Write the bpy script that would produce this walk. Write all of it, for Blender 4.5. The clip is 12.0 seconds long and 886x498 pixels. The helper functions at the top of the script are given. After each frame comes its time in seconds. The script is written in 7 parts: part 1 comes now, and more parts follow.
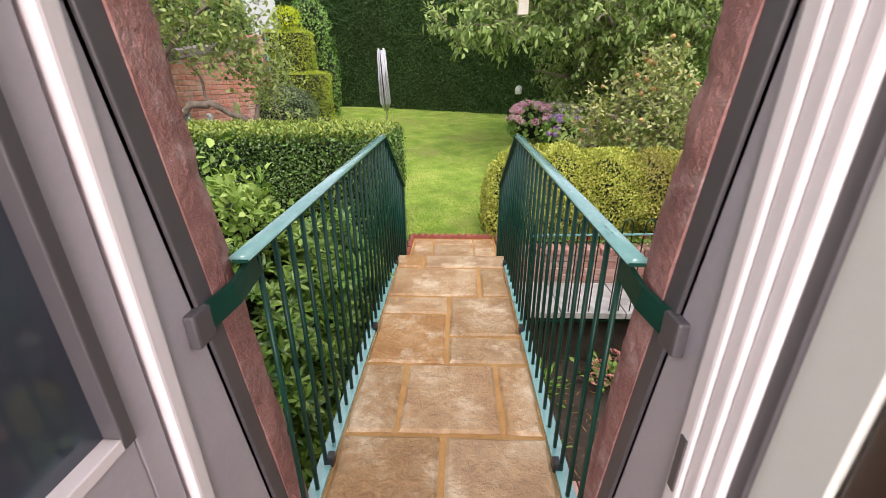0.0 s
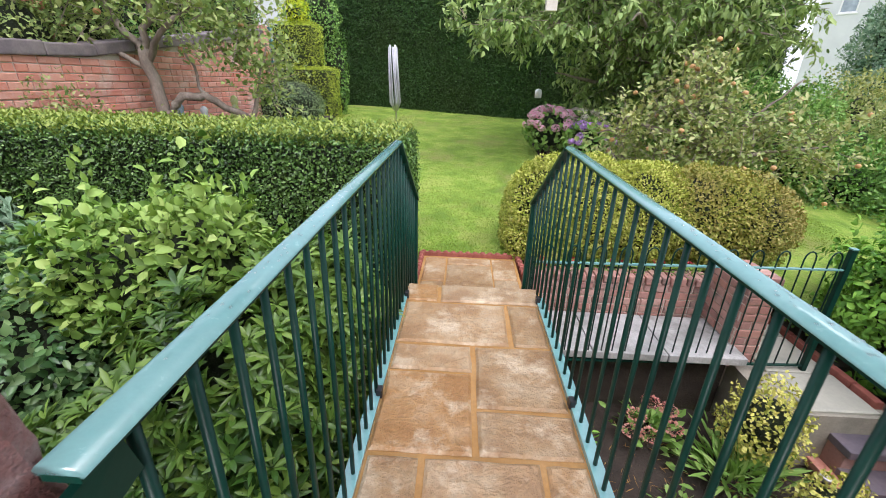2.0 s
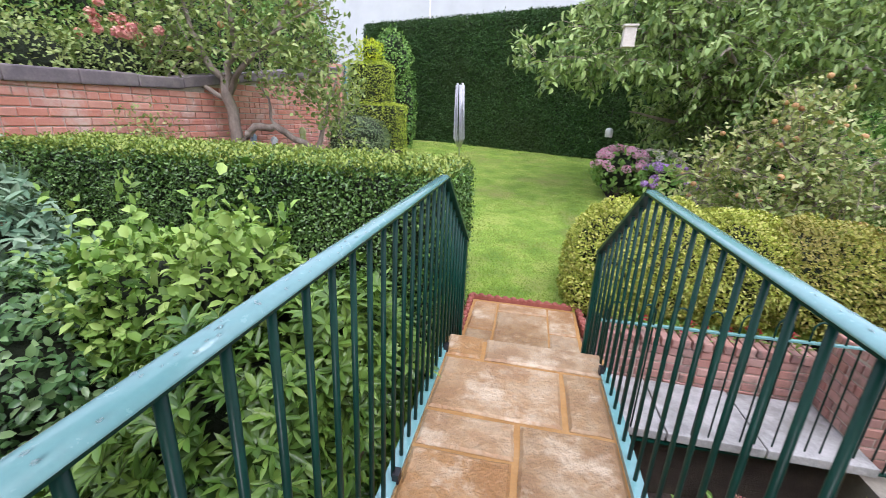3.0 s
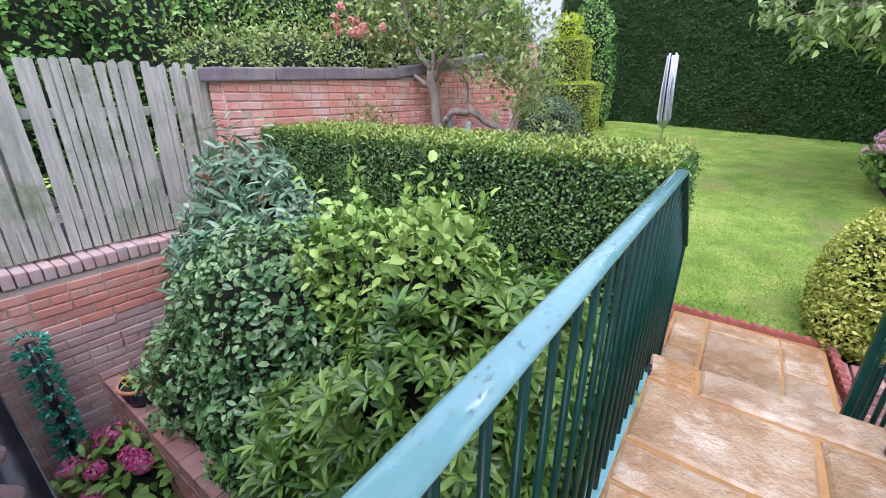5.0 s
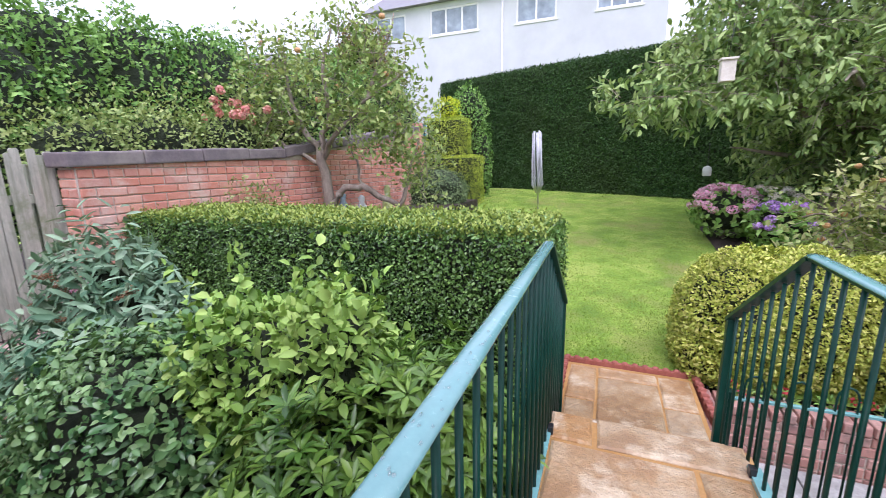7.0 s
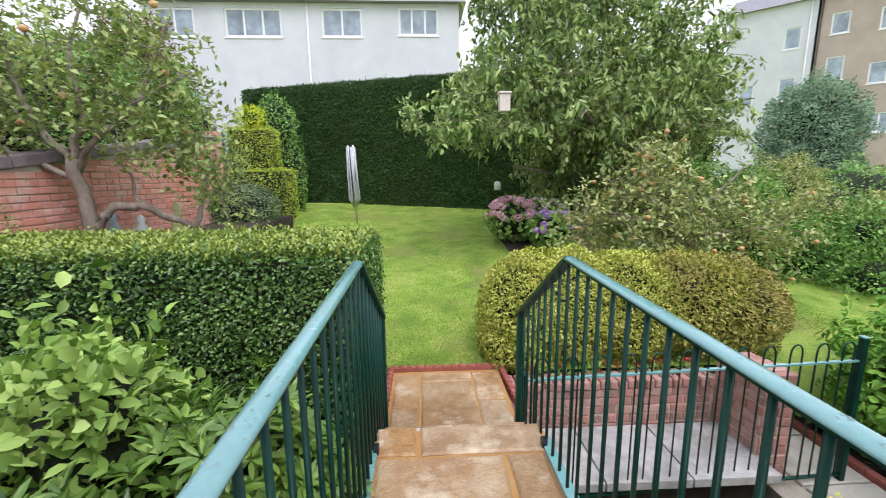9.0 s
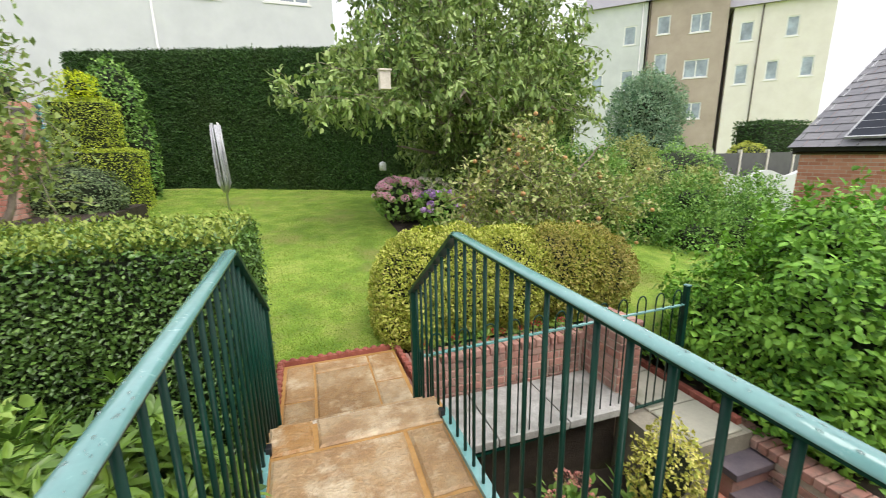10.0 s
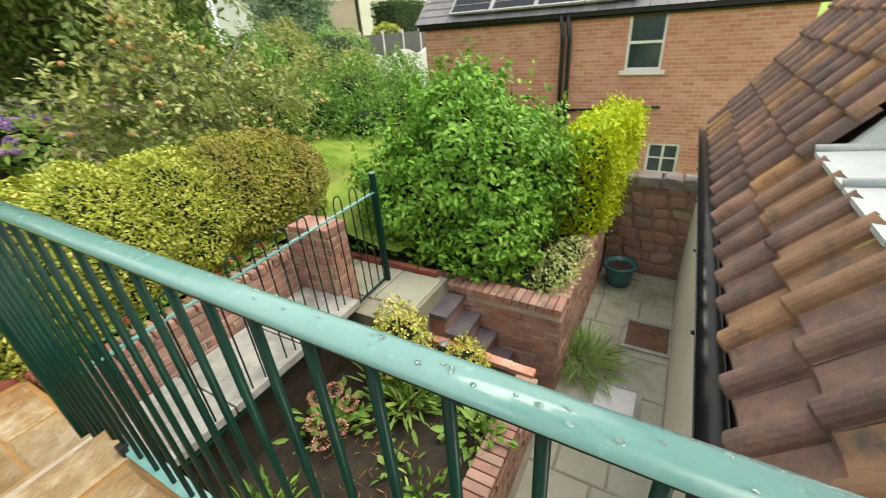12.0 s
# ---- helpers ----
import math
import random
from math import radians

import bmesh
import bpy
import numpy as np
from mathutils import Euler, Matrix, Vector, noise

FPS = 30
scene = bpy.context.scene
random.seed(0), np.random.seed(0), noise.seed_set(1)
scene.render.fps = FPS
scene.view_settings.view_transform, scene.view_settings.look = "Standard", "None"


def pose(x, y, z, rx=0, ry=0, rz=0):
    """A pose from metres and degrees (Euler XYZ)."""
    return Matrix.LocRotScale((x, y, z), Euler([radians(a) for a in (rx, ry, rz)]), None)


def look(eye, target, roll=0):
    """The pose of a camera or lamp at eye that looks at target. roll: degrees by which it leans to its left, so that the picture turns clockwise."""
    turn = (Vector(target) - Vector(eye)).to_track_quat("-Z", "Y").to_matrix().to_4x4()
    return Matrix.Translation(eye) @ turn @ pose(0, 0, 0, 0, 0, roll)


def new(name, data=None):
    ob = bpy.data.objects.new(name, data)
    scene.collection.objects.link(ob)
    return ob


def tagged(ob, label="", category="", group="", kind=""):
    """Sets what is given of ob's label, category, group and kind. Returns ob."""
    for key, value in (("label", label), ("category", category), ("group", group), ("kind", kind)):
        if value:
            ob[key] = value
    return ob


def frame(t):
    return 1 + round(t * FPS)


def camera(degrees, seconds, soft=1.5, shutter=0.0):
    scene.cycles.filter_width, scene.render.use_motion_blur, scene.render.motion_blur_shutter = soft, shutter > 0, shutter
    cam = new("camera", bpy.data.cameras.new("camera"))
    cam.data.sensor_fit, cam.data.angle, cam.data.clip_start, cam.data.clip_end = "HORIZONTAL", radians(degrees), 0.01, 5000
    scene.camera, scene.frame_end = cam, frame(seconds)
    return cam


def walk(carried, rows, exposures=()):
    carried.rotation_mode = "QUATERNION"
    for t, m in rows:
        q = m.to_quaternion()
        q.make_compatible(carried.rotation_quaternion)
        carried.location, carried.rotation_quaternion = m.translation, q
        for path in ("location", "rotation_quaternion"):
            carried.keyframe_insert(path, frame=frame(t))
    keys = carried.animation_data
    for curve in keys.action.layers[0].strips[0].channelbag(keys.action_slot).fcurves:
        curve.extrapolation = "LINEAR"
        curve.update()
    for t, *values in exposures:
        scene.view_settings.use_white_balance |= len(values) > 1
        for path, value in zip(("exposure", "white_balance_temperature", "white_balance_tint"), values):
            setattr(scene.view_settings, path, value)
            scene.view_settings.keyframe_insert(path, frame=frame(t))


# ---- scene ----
cam = camera(94.6, 12.0, soft=0.8, shutter=0.25)
PATH = [
    (0, (0.042, -0.528, 1.245), (-0.023, 1.319, 0.48), -0.3),
    (0.5, (0.009, -0.333, 1.231), (-0.073, 1.502, 0.44), -0.1),
    (1, (-0.041, -0.143, 1.243), (-0.091, 1.679, 0.42), 0.4),
    (1.5, (-0.067, -0.063, 1.243), (-0.092, 1.768, 0.437), 1.2),
    (2, (-0.093, 0.011, 1.205), (-0.169, 1.861, 0.448), 1.7),
    (2.5, (-0.088, 0.141, 1.158), (-0.257, 2.012, 0.472), 2.4),
    (3, (-0.067, 0.3, 1.169), (-0.433, 2.169, 0.559), 2.7),
    (3.5, (-0.095, 0.338, 1.152), (-0.703, 2.124, 0.489), 2.8),
    (5.3, (-0.255, 0.388, 1.19), (-1.369, 1.893, 0.489), 0.2),
    (5.5, (-0.253, 0.394, 1.197), (-1.348, 1.932, 0.536), -0.1),
    (6, (-0.242, 0.401, 1.22), (-1.263, 2.024, 0.652), -0.6),
    (6.5, (-0.227, 0.408, 1.236), (-1.128, 2.129, 0.758), -1.0),
    (7, (-0.207, 0.414, 1.238), (-0.939, 2.231, 0.832), -1.1),
    (9, (-0.156, 0.471, 1.256), (-0.061, 2.437, 0.9), -0.6),
    (9.5, (-0.155, 0.479, 1.257), (0.187, 2.409, 0.863), -0.5),
    (10, (-0.147, 0.494, 1.242), (0.467, 2.344, 0.792), -0.9),
    (10.5, (-0.091, 0.509, 1.224), (0.795, 2.228, 0.714), -1.0),
    (11, (0.011, 0.576, 1.218), (1.17, 2.098, 0.635), -1.9),
    (11.5, (0.119, 0.623, 1.208), (1.49, 1.866, 0.449), -3.0),
    (12, (0.167, 0.715, 1.201), (1.678, 1.614, 0.249), -4.5),
]
walk(cam, [(t, look(eye, target, roll)) for t, eye, target, roll in PATH],
     [(0, 0.73, 6650, 21), (0.5, 0.80, 7150, 21), (1.0, 0.80, 7050, 19), (2, 0.74, 6050, 19), (3.5, 0.79, 5750, 25), (6, 0.90, 5350, 27), (7, 0.79, 5700, 26), (9.5, 0.59, 6250, 15), (10.5, 0.64, 6900, 6), (11.3, 0.70, 7050, 0), (12, 0.72, 7250, 5)])

# ---- daylight: bright overcast ----
world = bpy.data.worlds.new("world")
scene.world = world
world.use_nodes = True
wn = world.node_tree
sky = wn.nodes.new("ShaderNodeTexSky")
sky.sky_type, sky.sun_disc = "NISHITA", False
sky.sun_elevation, sky.sun_rotation = radians(60), radians(150)
sky.air_density, sky.dust_density, sky.ozone_density = 1.0, 6.0, 0.6
cloud = wn.nodes.new("ShaderNodeMix")  # an even layer of bright cloud over the clear sky
cloud.data_type = "RGBA"
cloud.inputs[0].default_value = 0.8
cloud.inputs[7].default_value = (9.5, 9.8, 10.2, 1)
wn.links.new(sky.outputs[0], cloud.inputs[6])
wn.links.new(cloud.outputs[2], wn.nodes["Background"].inputs[0])
wn.nodes["Background"].inputs[1].default_value = 0.108
sun = new("sun", bpy.data.lights.new("sun", "SUN"))
sun.data.energy, sun.data.angle, sun.data.color = 1.5, radians(45), (1.0, 0.97, 0.92)
sun.matrix_world = look((3.5, -6, 12), (0, 0, 0))
tagged(sun, kind="structure")


# ---- node materials ----
def base_material(name):
    m = bpy.data.materials.new(name)
    m.use_nodes = True
    nt = m.node_tree
    return m, nt, nt.nodes["Principled BSDF"]


def node(nt, kind, **values):
    n = nt.nodes.new(kind)
    for key, v in values.items():
        n.inputs[key].default_value = v
    return n


def noise_tex(nt, scale, detail=4.0, rough=0.6, stretch=None, local=False):
    n = node(nt, "ShaderNodeTexNoise", Scale=scale, Detail=detail, Roughness=rough)
    if local:
        src = nt.nodes.new("ShaderNodeTexCoord").outputs["Object"]
    else:
        src = nt.nodes.new("ShaderNodeNewGeometry").outputs["Position"]
    if stretch:
        mp = nt.nodes.new("ShaderNodeMapping")
        mp.inputs["Scale"].default_value = stretch
        nt.links.new(src, mp.inputs[0])
        src = mp.outputs[0]
    nt.links.new(src, n.inputs["Vector"])
    return n.outputs["Fac"]


def ramp(nt, fac, stops):
    r = nt.nodes.new("ShaderNodeValToRGB")
    e = r.color_ramp.elements
    while len(e) < len(stops):
        e.new(0.5)
    for k, (p, c) in enumerate(stops):
        e[k].position, e[k].color = p, (*c, 1)
    nt.links.new(fac, r.inputs[0])
    return r.outputs[0]


def mix(nt, fac, a, b, mode="MIX"):
    m = nt.nodes.new("ShaderNodeMix")
    m.data_type, m.blend_type = "RGBA", mode
    for sock, v in ((m.inputs[0], fac), (m.inputs[6], a), (m.inputs[7], b)):
        if isinstance(v, (int, float)):
            sock.default_value = v
        elif isinstance(v, tuple):
            sock.default_value = (*v, 1)
        else:
            nt.links.new(v, sock)
    return m.outputs[2]


def bump(nt, bsdf, height, strength, distance):
    b = node(nt, "ShaderNodeBump", Strength=strength, Distance=distance)
    nt.links.new(height, b.inputs["Height"])
    nt.links.new(b.outputs[0], bsdf.inputs["Normal"])


def spread3(a, b, c, lo=0.3, hi=0.7):
    return [(lo, a), (0.5, b), (hi, c)]


def surface(name, tones, big=2.0, fine=40.0, rough=0.7, relief=0.3, depth=0.004, vary=None, metal=0.0, dirt=None, dirt_scale=1.3, stretch=None, grain=0.35, tight=0.2):
    """Stone, paint, wood or metal: broad tone changes, fine grain, relief and, where given, stains and piece-to-piece change."""
    m, nt, b = base_material(name)
    col = ramp(nt, noise_tex(nt, big, 5, 0.65, stretch), spread3(*tones, 0.5 - tight, 0.5 + tight))
    g = noise_tex(nt, fine, 4, 0.7, stretch)
    col = mix(nt, grain, col, ramp(nt, g, [(0.3, (0.35, 0.35, 0.35)), (0.7, (0.75, 0.75, 0.75))]), "OVERLAY")
    if vary:
        if vary[0] == "piece":
            rnd = nt.nodes.new("ShaderNodeObjectInfo").outputs["Random"]
        else:
            rnd = nt.nodes.new("ShaderNodeNewGeometry").outputs["Random Per Island"]
        col = mix(nt, vary[2], col, ramp(nt, rnd, [(k / max(1, len(vary[1]) - 1), c) for k, c in enumerate(vary[1])]))
    if dirt:
        f = ramp(nt, noise_tex(nt, dirt_scale, 6, 0.7), [(0.51, (0, 0, 0)), (0.67, (1, 1, 1))])
        col = mix(nt, f, col, dirt)
    nt.links.new(col, b.inputs["Base Color"])
    rr = node(nt, "ShaderNodeMapRange")
    rr.inputs[3].default_value, rr.inputs[4].default_value = max(0.05, rough - 0.15), min(1, rough + 0.12)
    nt.links.new(g, rr.inputs[0])
    nt.links.new(rr.outputs[0], b.inputs["Roughness"])
    b.inputs["Metallic"].default_value = metal
    bump(nt, b, g, relief, depth)
    return m


def leafy(name, tones, rough=0.5, through_light=0.25, patch=1.5, patch_tone=None, patch_amount=0.5):
    """Leaves: each its own tone, slower drifts of tone over the plant, some light through the blade."""
    m, nt, b = base_material(name)
    rnd = nt.nodes.new("ShaderNodeNewGeometry").outputs["Random Per Island"]
    col = ramp(nt, rnd, [(k / (len(tones) - 1), c) for k, c in enumerate(tones)])
    f = ramp(nt, noise_tex(nt, patch, 3), [(0.4, (0, 0, 0)), (0.7, (patch_amount,) * 3)])
    col = mix(nt, f, col, patch_tone or tones[-1])
    nt.links.new(col, b.inputs["Base Color"])
    b.inputs["Roughness"].default_value = rough
    b.inputs["Specular IOR Level"].default_value = 0.45 if rough < 0.35 else 0.25
    t = nt.nodes.new("ShaderNodeBsdfTranslucent")
    nt.links.new(mix(nt, 1.0, col, (1.0, 1.0, 0.55), "MULTIPLY"), t.inputs[0])
    s = nt.nodes.new("ShaderNodeMixShader")
    s.inputs[0].default_value = 0.6 * through_light
    nt.links.new(b.outputs[0], s.inputs[1])
    nt.links.new(t.outputs[0], s.inputs[2])
    nt.links.new(s.outputs[0], nt.nodes["Material Output"].inputs[0])
    return m


M = {}
M["flag"] = surface("riven_sandstone", ((0.25, 0.120, 0.034), (0.36, 0.215, 0.088), (0.46, 0.340, 0.200)), 4.0, 26, 0.40, 1.0, 0.016, ("piece", [(0.33, 0.235, 0.135), (0.27, 0.175, 0.090), (0.43, 0.33, 0.215), (0.38, 0.195, 0.065), (0.36, 0.28, 0.19)], 0.5), dirt=(0.64, 0.53, 0.37), dirt_scale=3.6, grain=0.8, tight=0.09)
M["joint"] = surface("ochre_mortar", ((0.34, 0.18, 0.05), (0.40, 0.22, 0.07), (0.46, 0.28, 0.11)), 5, 60, 0.75, 0.5, 0.004)
M["grey_flag"] = surface("grey_paving", ((0.34, 0.34, 0.29), (0.43, 0.42, 0.355), (0.52, 0.50, 0.42)), 2.5, 35, 0.55, 0.5, 0.006, ("piece", [(0.34, 0.34, 0.28), (0.42, 0.40, 0.34), (0.30, 0.32, 0.27)], 0.5), dirt=(0.24, 0.25, 0.18))
M["court_joint"] = surface("court_mortar", ((0.22, 0.21, 0.17), (0.28, 0.26, 0.21), (0.34, 0.31, 0.25)), 6, 60, 0.85, 0.5, 0.004)
M["concrete"] = surface("pale_concrete", ((0.27, 0.27, 0.255), (0.36, 0.36, 0.345), (0.45, 0.445, 0.43)), 4, 60, 0.65, 0.5, 0.003, dirt=(0.24, 0.24, 0.215), dirt_scale=3, grain=0.5, tight=0.12)
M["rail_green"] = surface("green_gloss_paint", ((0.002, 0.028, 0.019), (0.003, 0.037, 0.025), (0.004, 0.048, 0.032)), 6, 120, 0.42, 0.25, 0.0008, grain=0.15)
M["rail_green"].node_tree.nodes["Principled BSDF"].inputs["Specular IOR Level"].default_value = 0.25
# Base teal is lightened to carry the sky's sheen on rail tops.
M["rail_sky_sheen"] = surface("wet_teal_paint_with_sky_sheen", ((0.155, 0.365, 0.36), (0.175, 0.385, 0.38), (0.20, 0.415, 0.41)), 5, 55, 0.25, 0.25, 0.0008, grain=0.12)
M["rail_sky_sheen"].node_tree.nodes["Principled BSDF"].inputs["Coat Weight"].default_value = 1.0
M["rail_sky_sheen"].node_tree.nodes["Principled BSDF"].inputs["Coat Roughness"].default_value = 0.08
BRICKS = [(0.72, 0.29, 0.20), (0.62, 0.21, 0.145), (0.76, 0.42, 0.32), (0.54, 0.19, 0.145), (0.70, 0.33, 0.25), (0.50, 0.23, 0.19)]
M["brick"] = surface("weathered_red_brick", ((0.56, 0.24, 0.165), (0.68, 0.33, 0.24), (0.74, 0.45, 0.35)), 4, 60, 0.85, 0.7, 0.006, ("piece", BRICKS, 0.6), dirt=(0.70, 0.50, 0.42), dirt_scale=2.6)
M["brick_far"] = surface("weathered_red_brick_joined", ((0.56, 0.24, 0.165), (0.68, 0.33, 0.24), (0.74, 0.45, 0.35)), 4, 60, 0.85, 0.7, 0.006, ("island", BRICKS, 0.6), dirt=(0.70, 0.50, 0.42), dirt_scale=2.6)
DULL = [(0.43, 0.20, 0.16), (0.52, 0.27, 0.21), (0.34, 0.185, 0.165), (0.60, 0.38, 0.31), (0.46, 0.31, 0.27)]
M["dull_brick"] = surface("dull_purple_brick", ((0.276, 0.144, 0.120), (0.360, 0.192, 0.156), (0.432, 0.252, 0.216)), 4, 60, 0.8, 0.7, 0.006, ("piece", DULL, 0.6), dirt=(0.19, 0.14, 0.12), dirt_scale=5, grain=0.5, tight=0.12)
SOOTY = [(0.54, 0.37, 0.33), (0.46, 0.29, 0.26), (0.61, 0.46, 0.41), (0.57, 0.33, 0.27)]
M["sooty_brick"] = surface("sooty_brick", ((0.44, 0.28, 0.245), (0.55, 0.38, 0.335), (0.64, 0.49, 0.44)), 3, 60, 0.9, 0.7, 0.006, ("piece", SOOTY, 0.5), dirt=(0.50, 0.43, 0.39), dirt_scale=3.0, grain=0.5)
M["sooty_brick_joined"] = surface("sooty_brick_joined", ((0.44, 0.28, 0.245), (0.55, 0.38, 0.335), (0.64, 0.49, 0.44)), 3, 60, 0.9, 0.7, 0.006, ("island", SOOTY, 0.5), dirt=(0.50, 0.43, 0.39), dirt_scale=3.0, grain=0.5)
M["mortar"] = surface("lime_mortar", ((0.440, 0.374, 0.308), (0.528, 0.462, 0.385), (0.594, 0.528, 0.451)), 5, 80, 0.9, 0.6, 0.004)
M["rubble_mortar"] = surface("brown_rubble_mortar", ((0.22, 0.15, 0.12), (0.28, 0.20, 0.16), (0.34, 0.25, 0.20)), 5, 60, 0.9, 0.6, 0.006)
M["coping"] = surface("slate_blue_coping", ((0.13, 0.11, 0.12), (0.18, 0.15, 0.16), (0.24, 0.20, 0.20)), 4, 50, 0.7, 0.5, 0.004, dirt=(0.30, 0.26, 0.24))
M["blue_brick"] = surface("blue_engineering_brick", ((0.09, 0.08, 0.10), (0.13, 0.11, 0.13), (0.18, 0.15, 0.16)), 5, 50, 0.45, 0.4, 0.003)
M["rubble"] = surface("red_sandstone_rubble", ((0.26, 0.15, 0.12), (0.33, 0.20, 0.16), (0.40, 0.26, 0.21)), 3, 35, 0.9, 0.8, 0.01, ("piece", [(0.30, 0.19, 0.16), (0.38, 0.22, 0.17), (0.22, 0.15, 0.135), (0.44, 0.32, 0.26)], 0.7))
M["soil"] = surface("damp_soil", ((0.030, 0.022, 0.016), (0.045, 0.033, 0.024), (0.065, 0.048, 0.035)), 6, 50, 0.95, 1.0, 0.02)
M["grass_base"] = surface("lawn_turf", ((0.150, 0.265, 0.026), (0.225, 0.360, 0.040), (0.330, 0.420, 0.075)), 2.2, 45, 0.9, 1.0, 0.03, grain=0.8, tight=0.13, dirt=(0.30, 0.31, 0.085), dirt_scale=0.9)
M["fence_wood"] = surface("weathered_grey_wood", ((0.24, 0.27, 0.19), (0.42, 0.43, 0.34), (0.60, 0.59, 0.49)), 5, 40, 0.85, 0.9, 0.006, ("piece", [(0.406, 0.406, 0.334), (0.522, 0.493, 0.420), (0.609, 0.580, 0.507), (0.392, 0.420, 0.304)], 0.5), stretch=(6.0, 6.0, 0.55), dirt=(0.24, 0.28, 0.16), dirt_scale=2.4, grain=0.6, tight=0.12)
M["bark"] = surface("grey_brown_bark", ((0.16, 0.125, 0.10), (0.27, 0.22, 0.175), (0.38, 0.33, 0.27)), 8, 45, 0.9, 1.0, 0.01, stretch=(1, 1, 0.4))
# Near-black core colour: the shade behind the leaves is painted in.
M["shade_core"] = surface("dark_foliage_shade", ((0.012, 0.020, 0.008), (0.020, 0.032, 0.012), (0.032, 0.046, 0.018)), 10, 70, 0.95, 1.0, 0.03)
M["tile"] = surface("clay_roof_tile", ((0.13, 0.082, 0.072), (0.21, 0.125, 0.108), (0.38, 0.215, 0.165)), 5, 45, 0.65, 0.8, 0.006, ("piece", [(0.19, 0.122, 0.108), (0.14, 0.096, 0.092), (0.20, 0.125, 0.112), (0.52, 0.28, 0.11), (0.19, 0.118, 0.105), (0.16, 0.104, 0.094), (0.54, 0.29, 0.23)], 0.66), dirt=(0.11, 0.085, 0.075), dirt_scale=6, grain=0.6, tight=0.1)
M["black_plastic"] = surface("black_gutter_plastic", ((0.010, 0.010, 0.012), (0.014, 0.014, 0.016), (0.02, 0.02, 0.022)), 5, 90, 0.35, 0.2, 0.001, grain=0.1)
M["grey_paint"] = surface("grey_painted_frame", ((0.35, 0.345, 0.375), (0.39, 0.38, 0.415), (0.42, 0.415, 0.45)), 2, 80, 0.45, 0.2, 0.001, grain=0.12)
M["dark_paint"] = surface("charcoal_painted_frame", ((0.065, 0.063, 0.068), (0.08, 0.077, 0.083), (0.095, 0.092, 0.098)), 2, 80, 0.5, 0.2, 0.001, grain=0.12)
M["white_paint"] = surface("white_upvc", ((0.70, 0.69, 0.70), (0.76, 0.75, 0.76), (0.80, 0.79, 0.80)), 2, 90, 0.35, 0.15, 0.001, grain=0.08)
M["mint_paint"] = surface("pale_mint_wall_paint", ((0.60, 0.66, 0.61), (0.64, 0.70, 0.65), (0.67, 0.73, 0.68)), 1.5, 120, 0.7, 0.2, 0.001, grain=0.08)
M["jamb_stone"] = surface("red_brown_painted_stone", ((0.18, 0.085, 0.075), (0.26, 0.125, 0.11), (0.36, 0.20, 0.18)), 7, 40, 0.7, 0.9, 0.012, dirt=(0.40, 0.28, 0.26), dirt_scale=9, grain=0.5)
M["dark_wood"] = surface("dark_brown_wood", ((0.030, 0.018, 0.011), (0.045, 0.028, 0.017), (0.06, 0.038, 0.024)), 3, 40, 0.5, 0.4, 0.003, stretch=(5, 5, 0.6))
M["cream_render"] = surface("cream_render", ((0.62, 0.58, 0.50), (0.69, 0.65, 0.57), (0.74, 0.71, 0.64)), 1.5, 70, 0.85, 0.4, 0.003)
M["white_render"] = surface("white_painted_render", ((0.52, 0.53, 0.565), (0.57, 0.58, 0.615), (0.62, 0.63, 0.66)), 0.6, 50, 0.85, 0.3, 0.003, grain=0.1)
M["beige_render"] = surface("taupe_render", ((0.36, 0.29, 0.25), (0.41, 0.33, 0.29), (0.45, 0.37, 0.33)), 0.7, 40, 0.85, 0.3, 0.003, grain=0.1)
M["pale_yellow_render"] = surface("pale_yellow_render", ((0.68, 0.63, 0.60), (0.73, 0.68, 0.65), (0.77, 0.73, 0.70)), 0.7, 40, 0.85, 0.3, 0.003, grain=0.1)
M["slate"] = surface("grey_slate_roof", ((0.15, 0.15, 0.17), (0.20, 0.20, 0.22), (0.26, 0.25, 0.27)), 3, 25, 0.6, 0.5, 0.006, ("island", [(0.16, 0.16, 0.18), (0.22, 0.21, 0.23), (0.27, 0.26, 0.27)], 0.6))
M["solar"] = surface("solar_cell_glass", ((0.012, 0.015, 0.025), (0.018, 0.022, 0.035), (0.025, 0.03, 0.045)), 2, 60, 0.4, 0.05, 0.001, grain=0.05)
M["solar"].node_tree.nodes["Principled BSDF"].inputs["Specular IOR Level"].default_value = 0.2
M["lead"] = surface("weathered_lead", ((0.42, 0.46, 0.50), (0.50, 0.54, 0.57), (0.58, 0.61, 0.63)), 3, 50, 0.55, 0.3, 0.002, grain=0.2)
M["alu"] = surface("bare_aluminium", ((0.5, 0.5, 0.52), (0.56, 0.56, 0.58), (0.62, 0.62, 0.63)), 6, 120, 0.4, 0.2, 0.001, metal=0.7, grain=0.1)
M["plastic_cord"] = surface("pale_grey_line_cord", ((0.46, 0.47, 0.53), (0.54, 0.55, 0.60), (0.62, 0.62, 0.66)), 8, 120, 0.6, 0.3, 0.002)
M["teal_glaze"] = surface("teal_glazed_pot", ((0.02, 0.11, 0.12), (0.03, 0.15, 0.155), (0.05, 0.20, 0.20)), 5, 60, 0.2, 0.2, 0.002)
M["navy_glaze"] = surface("navy_glazed_pot", ((0.010, 0.018, 0.05), (0.014, 0.025, 0.07), (0.02, 0.035, 0.09)), 5, 60, 0.2, 0.2, 0.002)
